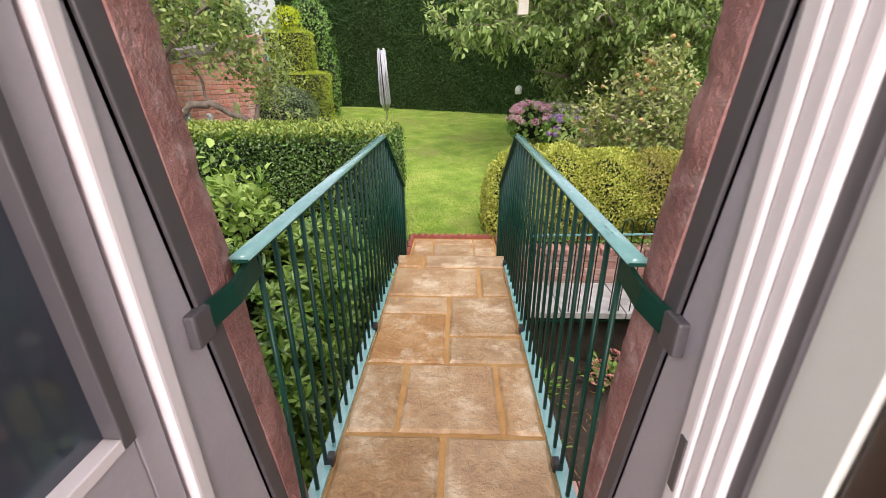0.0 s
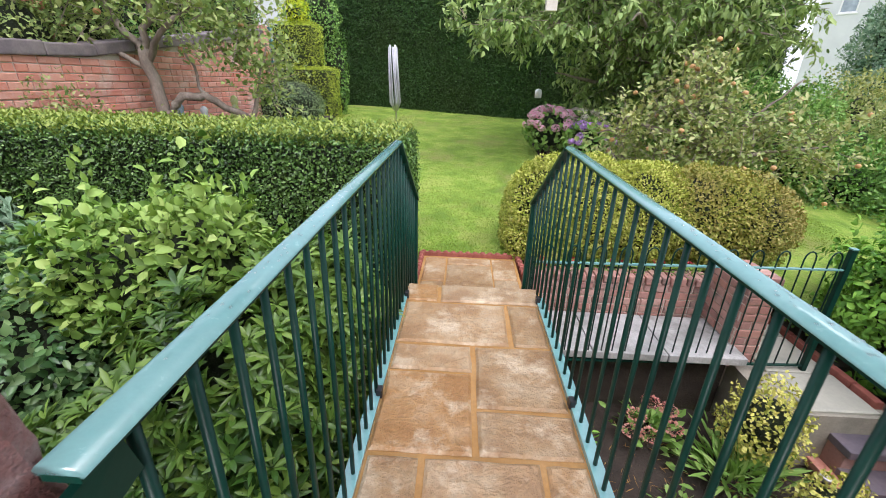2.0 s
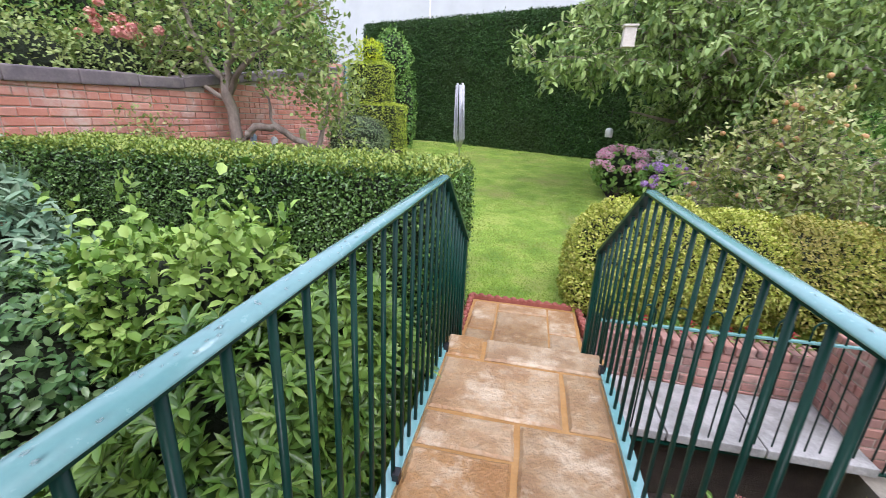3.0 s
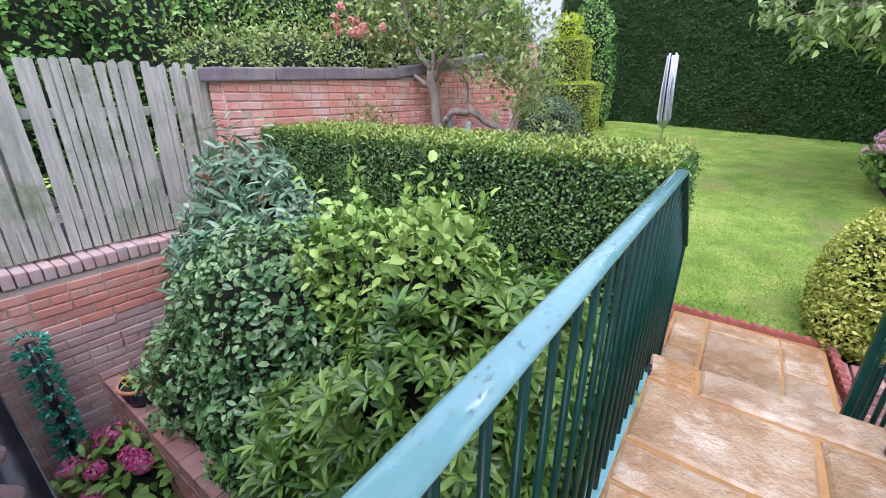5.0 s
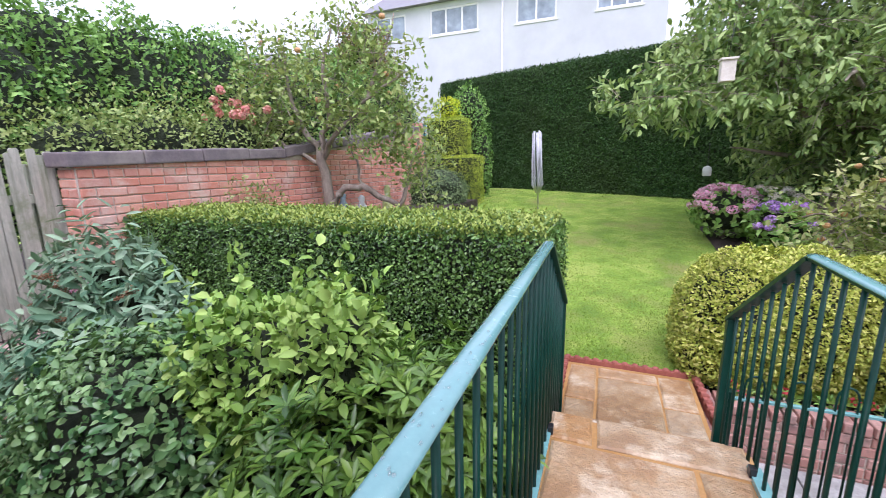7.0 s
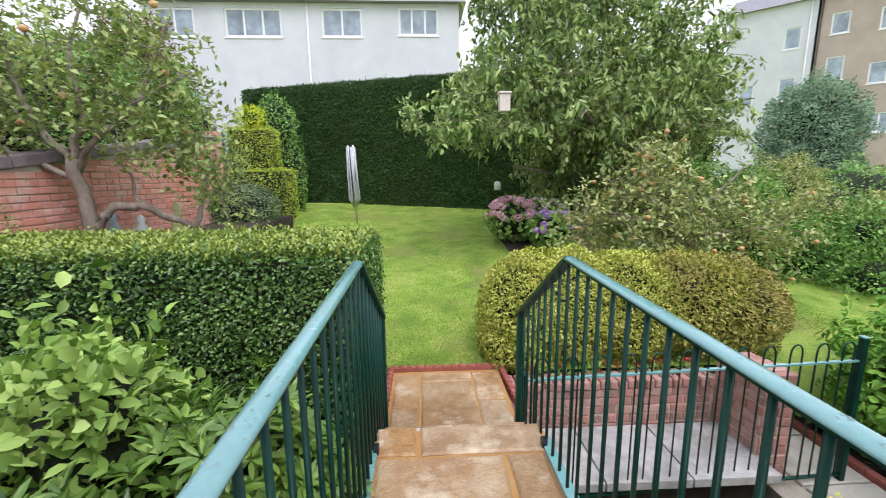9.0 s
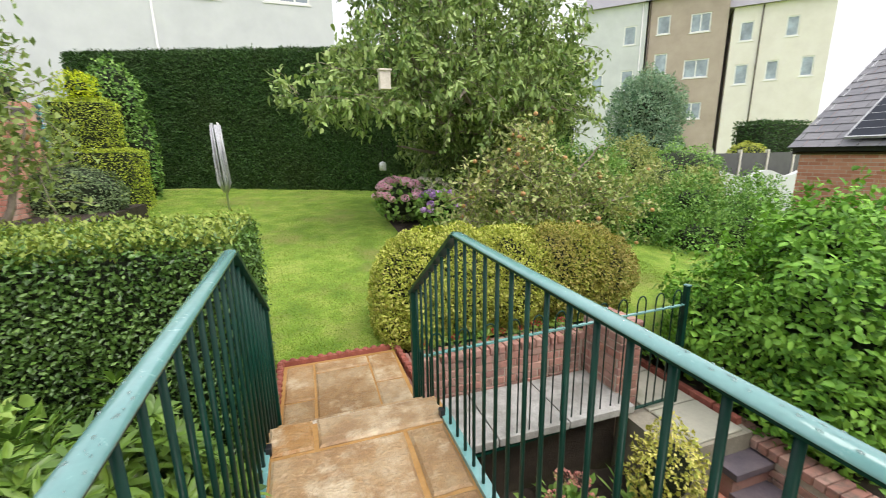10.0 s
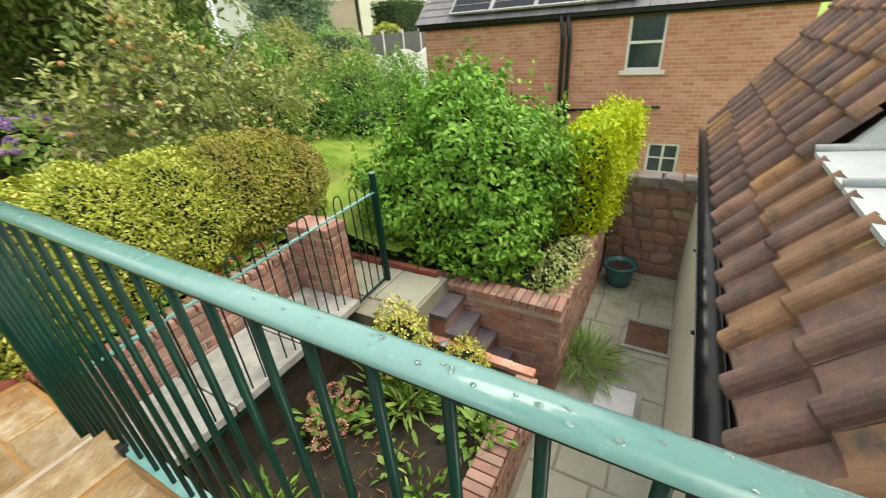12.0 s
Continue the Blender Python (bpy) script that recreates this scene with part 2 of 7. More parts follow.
M["terracotta"] = surface("terracotta", ((0.42, 0.17, 0.09), (0.50, 0.22, 0.12), (0.56, 0.28, 0.17)), 5, 60, 0.8, 0.4, 0.003)
M["red_edging"] = surface("red_scalloped_edging", ((0.24, 0.07, 0.05), (0.31, 0.095, 0.07), (0.38, 0.13, 0.10)), 8, 60, 0.7, 0.5, 0.004)
M["rust"] = surface("rusted_iron_grate", ((0.10, 0.055, 0.035), (0.15, 0.085, 0.055), (0.20, 0.12, 0.08)), 8, 60, 0.8, 0.6, 0.004)
M["bird_wood"] = surface("pale_nest_box_wood", ((0.55, 0.50, 0.42), (0.62, 0.57, 0.48), (0.68, 0.63, 0.55)), 6, 60, 0.7, 0.4, 0.003)
M["white_ornament"] = surface("white_garden_ornament", ((0.58, 0.62, 0.62), (0.66, 0.69, 0.69), (0.72, 0.75, 0.75)), 9, 60, 0.5, 0.3, 0.003)
M["blue_ornament"] = surface("blue_grey_garden_ornament", ((0.16, 0.24, 0.30), (0.24, 0.33, 0.38), (0.40, 0.48, 0.52)), 12, 60, 0.5, 0.3, 0.003)
M["parrot_green"] = surface("green_yellow_garden_ornament", ((0.35, 0.42, 0.10), (0.55, 0.58, 0.25), (0.62, 0.66, 0.50)), 14, 60, 0.5, 0.3, 0.003)
M["green_foil"] = surface("green_tinsel_foil", ((0.01, 0.10, 0.06), (0.02, 0.20, 0.12), (0.06, 0.36, 0.25)), 30, 120, 0.25, 0.5, 0.003, ("island", [(0.02, 0.16, 0.09), (0.06, 0.40, 0.26), (0.25, 0.68, 0.52)], 0.75))


def glass_material(name, tint):
    m, nt, b = base_material(name)
    b.inputs["Base Color"].default_value = (*tint, 1)
    b.inputs["Roughness"].default_value = 0.03
    b.inputs["Transmission Weight"].default_value = 0.9
    b.inputs["IOR"].default_value = 1.45
    return m


M["glass"] = glass_material("clear_glass", (0.9, 0.95, 0.95))


def dark_pane(name, tint):
    m, nt, b = base_material(name)
    col = ramp(nt, noise_tex(nt, 1.2, 3), spread3(*[tuple(c * k for c in tint) for k in (0.6, 1.0, 1.5)]))
    nt.links.new(col, b.inputs["Base Color"])
    b.inputs["Roughness"].default_value = 0.06
    b.inputs["Specular IOR Level"].default_value = 0.8
    return m


M["pane"] = dark_pane("window_pane_over_dark_room", (0.050, 0.065, 0.085))
# Paler blue-grey tint for the windows of the far houses.
M["pale_pane"] = dark_pane("pale_window_pane", (0.26, 0.31, 0.37))

M["privet"] = leafy("privet_leaf", [(0.020, 0.058, 0.010), (0.045, 0.120, 0.020), (0.090, 0.200, 0.036), (0.200, 0.350, 0.080)], 0.3, 0.15)
M["privet_top"] = leafy("fresh_privet_leaf", [(0.15, 0.24, 0.04), (0.24, 0.34, 0.06), (0.33, 0.43, 0.09), (0.44, 0.50, 0.13)], 0.4, 0.35)
M["rhodo"] = leafy("rhododendron_leaf", [(0.024, 0.078, 0.012), (0.060, 0.155, 0.022), (0.125, 0.260, 0.038), (0.240, 0.380, 0.065)], 0.28, 0.25)
M["lime_shrub"] = leafy("fresh_lime_leaf", [(0.060, 0.145, 0.020), (0.170, 0.330, 0.050), (0.320, 0.520, 0.105), (0.490, 0.640, 0.185)], 0.42, 0.3)
M["dark_shrub"] = leafy("mid_green_oval_leaf", [(0.026, 0.090, 0.028), (0.070, 0.180, 0.056), (0.150, 0.300, 0.100), (0.290, 0.440, 0.180)], 0.25, 0.2)
M["buddleia"] = leafy("grey_green_lance_leaf", [(0.050, 0.125, 0.070), (0.115, 0.230, 0.130), (0.205, 0.340, 0.205), (0.350, 0.460, 0.310)], 0.6, 0.2)
M["gold_box"] = leafy("golden_small_leaf", [(0.200, 0.270, 0.030), (0.370, 0.450, 0.060), (0.560, 0.600, 0.120), (0.740, 0.720, 0.240)], 0.5, 0.35, 1.1, (0.36, 0.36, 0.06), 0.35)
M["olive_box"] = leafy("olive_small_leaf", [(0.17, 0.23, 0.03), (0.30, 0.34, 0.05), (0.44, 0.43, 0.09), (0.56, 0.48, 0.17)], 0.5, 0.35, 1.8, (0.30, 0.21, 0.09), 0.55)
M["lime_hedge"] = leafy("yellow_lime_leaf", [(0.28, 0.42, 0.012), (0.42, 0.56, 0.015), (0.55, 0.66, 0.02), (0.66, 0.70, 0.04)], 0.45, 0.3)
M["conifer"] = leafy("dark_conifer_spray", [(0.020, 0.058, 0.014), (0.034, 0.088, 0.020), (0.051, 0.122, 0.027), (0.076, 0.153, 0.037)], 0.6, 0.1, 0.8, (0.045, 0.075, 0.018), 0.6)
M["topiary"] = leafy("gold_green_topiary_leaf", [(0.189, 0.302, 0.029), (0.320, 0.452, 0.038), (0.490, 0.603, 0.056), (0.641, 0.716, 0.094)], 0.5, 0.2)
M["apple"] = leafy("apple_leaf", [(0.110, 0.190, 0.050), (0.200, 0.310, 0.085), (0.320, 0.430, 0.130), (0.470, 0.540, 0.210)], 0.5, 0.4)
M["cherry"] = leafy("cherry_leaf", [(0.045, 0.100, 0.022), (0.125, 0.225, 0.055), (0.260, 0.385, 0.105), (0.450, 0.560, 0.220)], 0.36, 0.35)
M["bronze_leaf"] = leafy("russet_tinged_leaf", [(0.13, 0.21, 0.06), (0.21, 0.29, 0.09), (0.31, 0.36, 0.14), (0.46, 0.38, 0.20)], 0.5, 0.3)
M["rust_leaf"] = leafy("rust_tinged_leaf", [(0.10, 0.085, 0.030), (0.18, 0.16, 0.055), (0.28, 0.19, 0.065), (0.40, 0.25, 0.09)], 0.5, 0.3, 1.2, (0.14, 0.20, 0.06), 0.8)
M["bush"] = leafy("bright_green_leaf", [(0.045, 0.140, 0.016), (0.110, 0.280, 0.034), (0.200, 0.440, 0.055), (0.330, 0.600, 0.095)], 0.42, 0.3)
M["back_leaf"] = leafy("background_leaf", [(0.050, 0.140, 0.030), (0.110, 0.260, 0.052), (0.200, 0.400, 0.085), (0.330, 0.520, 0.140)], 0.42, 0.3)
M["cotoneaster"] = leafy("small_dark_leaf", [(0.06, 0.11, 0.045), (0.11, 0.18, 0.075), (0.18, 0.26, 0.11), (0.27, 0.35, 0.17)], 0.5, 0.15)
M["variegated"] = leafy("yellow_variegated_leaf", [(0.26, 0.34, 0.05), (0.52, 0.53, 0.09), (0.70, 0.66, 0.15), (0.80, 0.75, 0.26)], 0.5, 0.25)
M["cream_leaf"] = leafy("cream_edged_leaf", [(0.20, 0.30, 0.05), (0.55, 0.58, 0.25), (0.75, 0.74, 0.45), (0.36, 0.46, 0.10)], 0.5, 0.25)
M["fruit_leaf"] = leafy("pale_fruit_tree_leaf", [(0.130, 0.210, 0.055), (0.240, 0.340, 0.100), (0.400, 0.480, 0.180), (0.580, 0.560, 0.290)], 0.5, 0.4, 1.2, (0.46, 0.44, 0.16), 0.5)
M["herb"] = leafy("fresh_perennial_leaf", [(0.096, 0.216, 0.036), (0.156, 0.312, 0.054), (0.228, 0.408, 0.084), (0.336, 0.480, 0.144)], 0.5, 0.3)
M["grass"] = leafy("lawn_grass_blade", [(0.135, 0.250, 0.024), (0.190, 0.320, 0.032), (0.245, 0.385, 0.044), (0.325, 0.425, 0.075)], 0.6, 0.3, 0.7, (0.30, 0.31, 0.08), 0.7)
M["pink_petal"] = leafy("pink_hydrangea_petal", [(0.90, 0.34, 0.58), (0.94, 0.50, 0.70), (0.95, 0.66, 0.80), (0.96, 0.80, 0.88)], 0.6, 0.3)
M["cerise_petal"] = leafy("cerise_petal", [(0.55, 0.04, 0.20), (0.66, 0.07, 0.28), (0.75, 0.16, 0.38), (0.8, 0.3, 0.5)], 0.6, 0.3)
M["scarlet_petal"] = leafy("scarlet_petal", [(0.40, 0.015, 0.03), (0.48, 0.025, 0.04), (0.55, 0.05, 0.06), (0.60, 0.12, 0.12)], 0.6, 0.3)
M["violet_petal"] = leafy("violet_petal", [(0.364, 0.182, 0.624), (0.494, 0.260, 0.728), (0.650, 0.416, 0.832), (0.780, 0.546, 0.850)], 0.6, 0.3)
M["dusky_petal"] = leafy("dusky_pink_flower", [(0.62, 0.18, 0.19), (0.74, 0.30, 0.28), (0.82, 0.44, 0.38), (0.66, 0.42, 0.28)], 0.7, 0.2)
M["red_fruit"] = leafy("red_fruit_skin", [(0.50, 0.08, 0.04), (0.60, 0.15, 0.07), (0.62, 0.26, 0.13), (0.58, 0.34, 0.15)], 0.4, 0.05)
M["russet_seed"] = leafy("russet_seed_head", [(0.16, 0.08, 0.04), (0.22, 0.11, 0.06), (0.28, 0.15, 0.08), (0.2, 0.12, 0.07)], 0.8, 0.1)
M["cream_petal"] = leafy("cream_petal", [(0.660, 0.638, 0.550), (0.748, 0.726, 0.638), (0.792, 0.770, 0.682), (0.726, 0.616, 0.550)], 0.6, 0.3)
M["amber_leaf"] = leafy("amber_autumn_leaf", [(0.30, 0.15, 0.04), (0.42, 0.22, 0.06), (0.50, 0.30, 0.09), (0.3, 0.2, 0.08)], 0.6, 0.3)


# ---- mesh helpers ----
def mesh_from(name, verts, faces, material=None, smooth=False):
    me = bpy.data.meshes.new(name)
    me.from_pydata([tuple(v) for v in verts], [], faces)
    if material:
        me.materials.append(material)
    if smooth:
        me.polygons.foreach_set("use_smooth", [True] * len(me.polygons))
    me.update()
    return me


def part(name, data, material, parent, label=""):
    """Links a bmesh or a mesh as one object under a thing."""
    if isinstance(data, bmesh.types.BMesh):
        me = bpy.data.meshes.new(name)
        data.to_mesh(me)
        data.free()
        me.materials.append(material)
    else:
        me = data
        if material and not me.materials:
            me.materials.append(material)
    ob = new(name, me)
    ob.parent = parent
    if label:
        ob["label"] = label
    return ob


def thing(name, label, category, group="", kind="", at=(0, 0, 0)):
    ob = new(name)
    ob.location = at
    ob.empty_display_size = 0.1
    return tagged(ob, label, category, group, kind)


def box_bm(x0, y0, z0, x1, y1, z1, bevel=0.0, bm=None):
    own = bmesh.new()
    bmesh.ops.create_cube(own, size=1)
    bmesh.ops.scale(own, vec=(x1 - x0, y1 - y0, z1 - z0), verts=own.verts)
    bmesh.ops.translate(own, vec=((x0 + x1) / 2, (y0 + y1) / 2, (z0 + z1) / 2), verts=own.verts)
    if bevel:
        bmesh.ops.bevel(own, geom=own.edges[:], offset=bevel, segments=2, affect="EDGES", profile=0.6)
    if bm is None:
        return own
    tmp = bpy.data.meshes.new("tmp")
    own.to_mesh(tmp)
    own.free()
    bm.from_mesh(tmp)
    bpy.data.meshes.remove(tmp)
    return bm


def solid(name, x0, y0, z0, x1, y1, z1, material, label, category, kind="structure", bevel=0.0):
    bm = box_bm(x0, y0, z0, x1, y1, z1, bevel)
    me = bpy.data.meshes.new(name)
    bm.to_mesh(me)
    bm.free()
    me.materials.append(material)
    return tagged(new(name, me), label, category, "", kind)


def sweep(points, profile, closed_ends=True, up=(0, 0, 1)):
    """A profile of (across, up) pairs drawn along a line of points."""
    pts = [Vector(p) for p in points]
    verts, faces, n = [], [], len(profile)
    for k, p in enumerate(pts):
        d = (pts[min(k + 1, len(pts) - 1)] - pts[max(k - 1, 0)]).normalized()
        side = d.cross(Vector(up))
        if side.length < 1e-4:
            side = Vector((1, 0, 0))
        side.normalize()
        rise = side.cross(d)
        verts += [p + side * a + rise * b for a, b in profile]
        if k:
            o = (k - 1) * n
            faces += [(o + j, o + (j + 1) % n, o + n + (j + 1) % n, o + n + j) for j in range(n)]
    if closed_ends:
        faces += [tuple(range(n - 1, -1, -1)), tuple(range(len(verts) - n, len(verts)))]
    return verts, faces


def disc(r, n=8, squash=1.0):
    return [(r * math.cos(2 * math.pi * k / n), squash * r * math.sin(2 * math.pi * k / n)) for k in range(n)]


def tube_mesh(name, points, radius, material, sides=8):
    v, f = sweep(points, disc(radius, sides))
    return mesh_from(name, v, f, material, True)


def tapered(points, radii, sides=6):
    verts, faces = [], []
    pts = [Vector(p) for p in points]
    for k, p in enumerate(pts):
        d = (pts[min(k + 1, len(pts) - 1)] - pts[max(k - 1, 0)]).normalized()
        a = d.orthogonal().normalized()
        b = d.cross(a)
        verts += [p + (a * math.cos(2 * math.pi * j / sides) + b * math.sin(2 * math.pi * j / sides)) * radii[k] for j in range(sides)]
        if k:
            o = (k - 1) * sides
            faces += [(o + j, o + (j + 1) % sides, o + sides + (j + 1) % sides, o + sides + j) for j in range(sides)]
    faces += [tuple(range(len(verts) - sides, len(verts)))]
    return verts, faces


def lathe(profile, n=20):
    verts, faces = [], []
    for r, z in profile:
        verts += [(r * math.cos(2 * math.pi * k / n), r * math.sin(2 * math.pi * k / n), z) for k in range(n)]
    for j in range(len(profile) - 1):
        faces += [(j * n + k, j * n + (k + 1) % n, (j + 1) * n + (k + 1) % n, (j + 1) * n + k) for k in range(n)]
    return verts, faces


# ---- leaves ----
rng = np.random.default_rng(7)
SHORT = (np.array([[0, 0, 0], [0.5, -0.5, 0.25], [0.5, 0.5, 0.25], [1, 0, 0]]), [(0, 1, 3), (0, 3, 2)])
LONG = (np.array([[0, 0, 0], [0.3, -0.42, 0.2], [0.3, 0, 0], [0.3, 0.42, 0.2], [0.68, -0.42, 0.12], [0.68, 0, -0.06], [0.68, 0.42, 0.12], [1, 0, -0.28]]),
        [(0, 1, 2), (0, 2, 3), (1, 4, 5), (1, 5, 2), (2, 5, 6), (2, 6, 3), (4, 7, 5), (5, 7, 6)])


def unit(a):
    return a / np.maximum(np.linalg.norm(a, axis=1, keepdims=True), 1e-9)


def tri_mesh(name, verts, tris, material):
    me = bpy.data.meshes.new(name)
    me.vertices.add(len(verts))
    me.vertices.foreach_set("co", np.ascontiguousarray(verts, dtype=np.float32).ravel())
    me.loops.add(len(tris) * 3)
    me.loops.foreach_set("vertex_index", np.ascontiguousarray(tris, dtype=np.int32).ravel())
    me.polygons.add(len(tris))
    me.polygons.foreach_set("loop_start", np.arange(0, len(tris) * 3, 3, dtype=np.int32))
    me.materials.append(material)
    me.update(calc_edges=True)
    return me


def leaf_mesh(name, P, D, N, length, width, material, blade=SHORT, spread=0.35):
    """One blade per point P, growing along D with its face towards N."""
    shape, tris = blade
    n = len(P)
    D = unit(D)
    S = unit(np.cross(D, N))
    U = np.cross(S, D)
    L = length * (1 + spread * rng.uniform(-1, 1, (n, 1)))
    W = width * (1 + spread * rng.uniform(-1, 1, (n, 1)))
    rows = [P + D * L * a + S * W * b + U * W * c for a, b, c in shape]
    V = np.stack(rows, 1).reshape(-1, 3)
    T = (np.arange(n)[:, None, None] * len(shape) + np.array(tris)[None]).reshape(-1, 3)
    return tri_mesh(name, V, T, material)


def leaf_dirs(N, out=0.5, up=0.2, wild=0.8):
    r = rng.normal(size=N.shape)
    t = unit(r - N * np.sum(r * N, 1, keepdims=True))
    D = unit(t * wild + N * out + np.array([0, 0, up]))
    F = unit(N + np.array([0, 0, 0.5]) + rng.normal(size=N.shape) * 0.35)
    return D, F


def blob_points(blobs, n, floor=-9.0, shell=0.16, lump=0.12):
    """Points in the outer shell of a cluster of ellipsoids, with outward normals."""
    B = np.array(blobs, float)
    area = (B[:, 3] * B[:, 4] + B[:, 4] * B[:, 5] + B[:, 3] * B[:, 5])
    which = rng.choice(len(B), n * 2, p=area / area.sum())
    u = unit(rng.normal(size=(n * 2, 3)))
    ph = np.sin(u[:, 0] * 7 + which) * np.sin(u[:, 1] * 6 + which * 2.1) * np.sin(u[:, 2] * 8 + which * 0.7)
    rad = (1 + lump * ph - shell * rng.random(n * 2) ** 1.6)[:, None]
    P = B[which, :3] + u * B[which, 3:] * rad
    N = unit(u / B[which, 3:])
    keep = P[:, 2] > floor
    for k in range(len(B)):
        q = np.linalg.norm((P - B[k, :3]) / B[k, 3:], axis=1)
        keep &= (which == k) | (q > 0.8)
    idx = np.nonzero(keep)[0][:n]
    return P[idx], N[idx]


def slab_points(lo, hi, n, rough=0.03, faces="xXyYZ", bulge=0.02):
    """Points over the faces of a clipped hedge."""
    lo, hi = np.array(lo, float), np.array(hi, float)
    size = hi - lo
    table = {"x": (0, 0, -1), "X": (0, 1, 1), "y": (1, 0, -1), "Y": (1, 1, 1), "Z": (2, 1, 1)}
    areas = np.array([np.prod(np.delete(size, table[f][0])) for f in faces])
    which = rng.choice(len(faces), n, p=areas / areas.sum())
    P = lo + rng.random((n, 3)) * size
    N = np.zeros((n, 3))
    for k, f in enumerate(faces):
        ax, end, sign = table[f]
        sel = which == k
        P[sel, ax] = (hi if end else lo)[ax]
        N[sel, ax] = sign
    wave = np.sin(P[:, 0] * 5.1 + P[:, 2] * 3) * np.sin(P[:, 1] * 4.3 + P[:, 2] * 5.7)
    P += N * (bulge * wave + rng.normal(size=n) * rough)[:, None]
    return P, unit(N + rng.normal(size=N.shape) * 0.15)


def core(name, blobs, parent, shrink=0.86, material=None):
    """The solid inside of a bush, one piece a blob, near-black for shade between leaves."""
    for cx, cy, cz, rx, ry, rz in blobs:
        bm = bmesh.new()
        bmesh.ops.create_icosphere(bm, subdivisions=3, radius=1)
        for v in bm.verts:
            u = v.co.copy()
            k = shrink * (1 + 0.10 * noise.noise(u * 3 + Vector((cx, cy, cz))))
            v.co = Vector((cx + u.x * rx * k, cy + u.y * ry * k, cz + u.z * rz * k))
        part(name, bm, material or M["shade_core"], parent)


def shrub(name, label, blobs, count, length, width, leaf, floor, category="shrub", blade=SHORT, out=0.5, up=0.2, wild=0.8, shell=0.16, lump=0.12, shrink=0.84, group="", shoots=0):
    cx, cy = blobs[0][0], blobs[0][1]
    ob = thing(name, label, category, group, at=(cx, cy, floor))
    off = np.array([cx, cy, floor])
    P, N = blob_points(blobs, count, floor, shell, lump)
    if shoots:
        high = np.nonzero(N[:, 2] > 0.2)[0]
        top = rng.choice(high, min(shoots, len(high)), replace=False)
        h = rng.uniform(0.12, 0.4, len(top))
        t = np.linspace(0, 1, 12)
        lean = unit(N[top] * 0.5 + np.array([0, 0, 1.0]))
        Q = (P[top][:, None] + lean[:, None] * (h[:, None] * t)[..., None]).reshape(-1, 3) + rng.normal(size=(len(top) * 12, 3)) * 0.02
        P, N = np.vstack([P, Q]), np.vstack([N, unit(rng.normal(size=Q.shape) + np.array([0, 0, 0.4]))])
    D, F = leaf_dirs(N, out, up, wild)
    part("crown", leaf_mesh("crown", P - off, D, F, length, width, M[leaf], blade), None, ob)
    core("inner_core", [(b[0] - cx, b[1] - cy, b[2] - floor, *b[3:]) for b in blobs], ob, shrink)
    v, f = tapered([(0, 0, -0.03), (0.02, 0.01, (blobs[0][2] - floor) * 0.6), (0, 0, max(0.1, blobs[0][2] - floor))], [0.04, 0.03, 0.02])
    part("stem", mesh_from("stem", v, f, M["bark"], True), None, ob)
    return ob


def hedge_box(name, label, lo, hi, count, length, width, leaf, faces="xXyYZ", rough=0.02, turn=None, kind="", category="hedge", bulge=0.02, inset=0.05, top_leaf=None):
    base = ((lo[0] + hi[0]) / 2, (lo[1] + hi[1]) / 2, lo[2])
    ob = thing(name, label, category, kind=kind, at=base)
    if turn:
        ob.rotation_euler = (0, 0, radians(turn))
    off = np.array(base)
    P, N = slab_points(lo, hi, count, rough, faces, bulge)
    D, F = leaf_dirs(N, 0.45, 0.25, 0.8)
    part("foliage", leaf_mesh("foliage", P - off, D, F, length, width, M[leaf]), None, ob)
    if top_leaf:
        P, N = slab_points(lo, hi, count // 5, rough * 1.6, "Z", bulge)
        D, F = leaf_dirs(N, 0.7, 0.3, 0.8)
        part("top_growth", leaf_mesh("top_growth", P - off, D, F, length * 1.1, width * 1.1, M[top_leaf]), None, ob, "fresh yellow-green top shoots")
    # Core box gives the hedge its painted inner shade.
    part("inner_core", box_bm(lo[0] + inset - base[0], lo[1] + inset - base[1], 0, hi[0] - inset - base[0], hi[1] - inset - base[1], hi[2] - lo[2] - inset, 0.03), M["shade_core"], ob)
    return ob


# ---- laid pieces: bricks, flags, tiles ----
def brick_mesh(name, L, H, T, material, seed, edge=0.006):
    """A brick L along x, H up, its face at y = 0 and T deep behind it, with worn arrises."""
    r = random.Random(seed)
    j = lambda: r.uniform(-0.003, 0.003)
    f = [(edge + j(), 0, edge + j()), (L - edge + j(), 0, edge + j()), (L - edge + j(), 0, H - edge + j()), (edge + j(), 0, H - edge + j())]
    m = [(0, edge, 0), (L, edge, 0), (L, edge, H), (0, edge, H)]
    b = [(0, T, 0), (L, T, 0), (L, T, H), (0, T, H)]
    faces = [(0, 1, 2, 3)] + [(4 + k, 4 + (k + 1) % 4, (k + 1) % 4, k) for k in range(4)] + [(8 + k, 8 + (k + 1) % 4, 4 + (k + 1) % 4, 4 + k) for k in range(4)] + [(11, 10, 9, 8)]
    return mesh_from(name, f + m + b, faces, material)


BRICK_SETS = {}


def brick_set(mat):
    if mat not in BRICK_SETS:
        BRICK_SETS[mat] = ([brick_mesh("brick", 0.215, 0.065, 0.06, M[mat], k) for k in range(4)], [brick_mesh("brick", 0.1025, 0.065, 0.06, M[mat], 9 + k) for k in range(3)])
    return BRICK_SETS[mat]


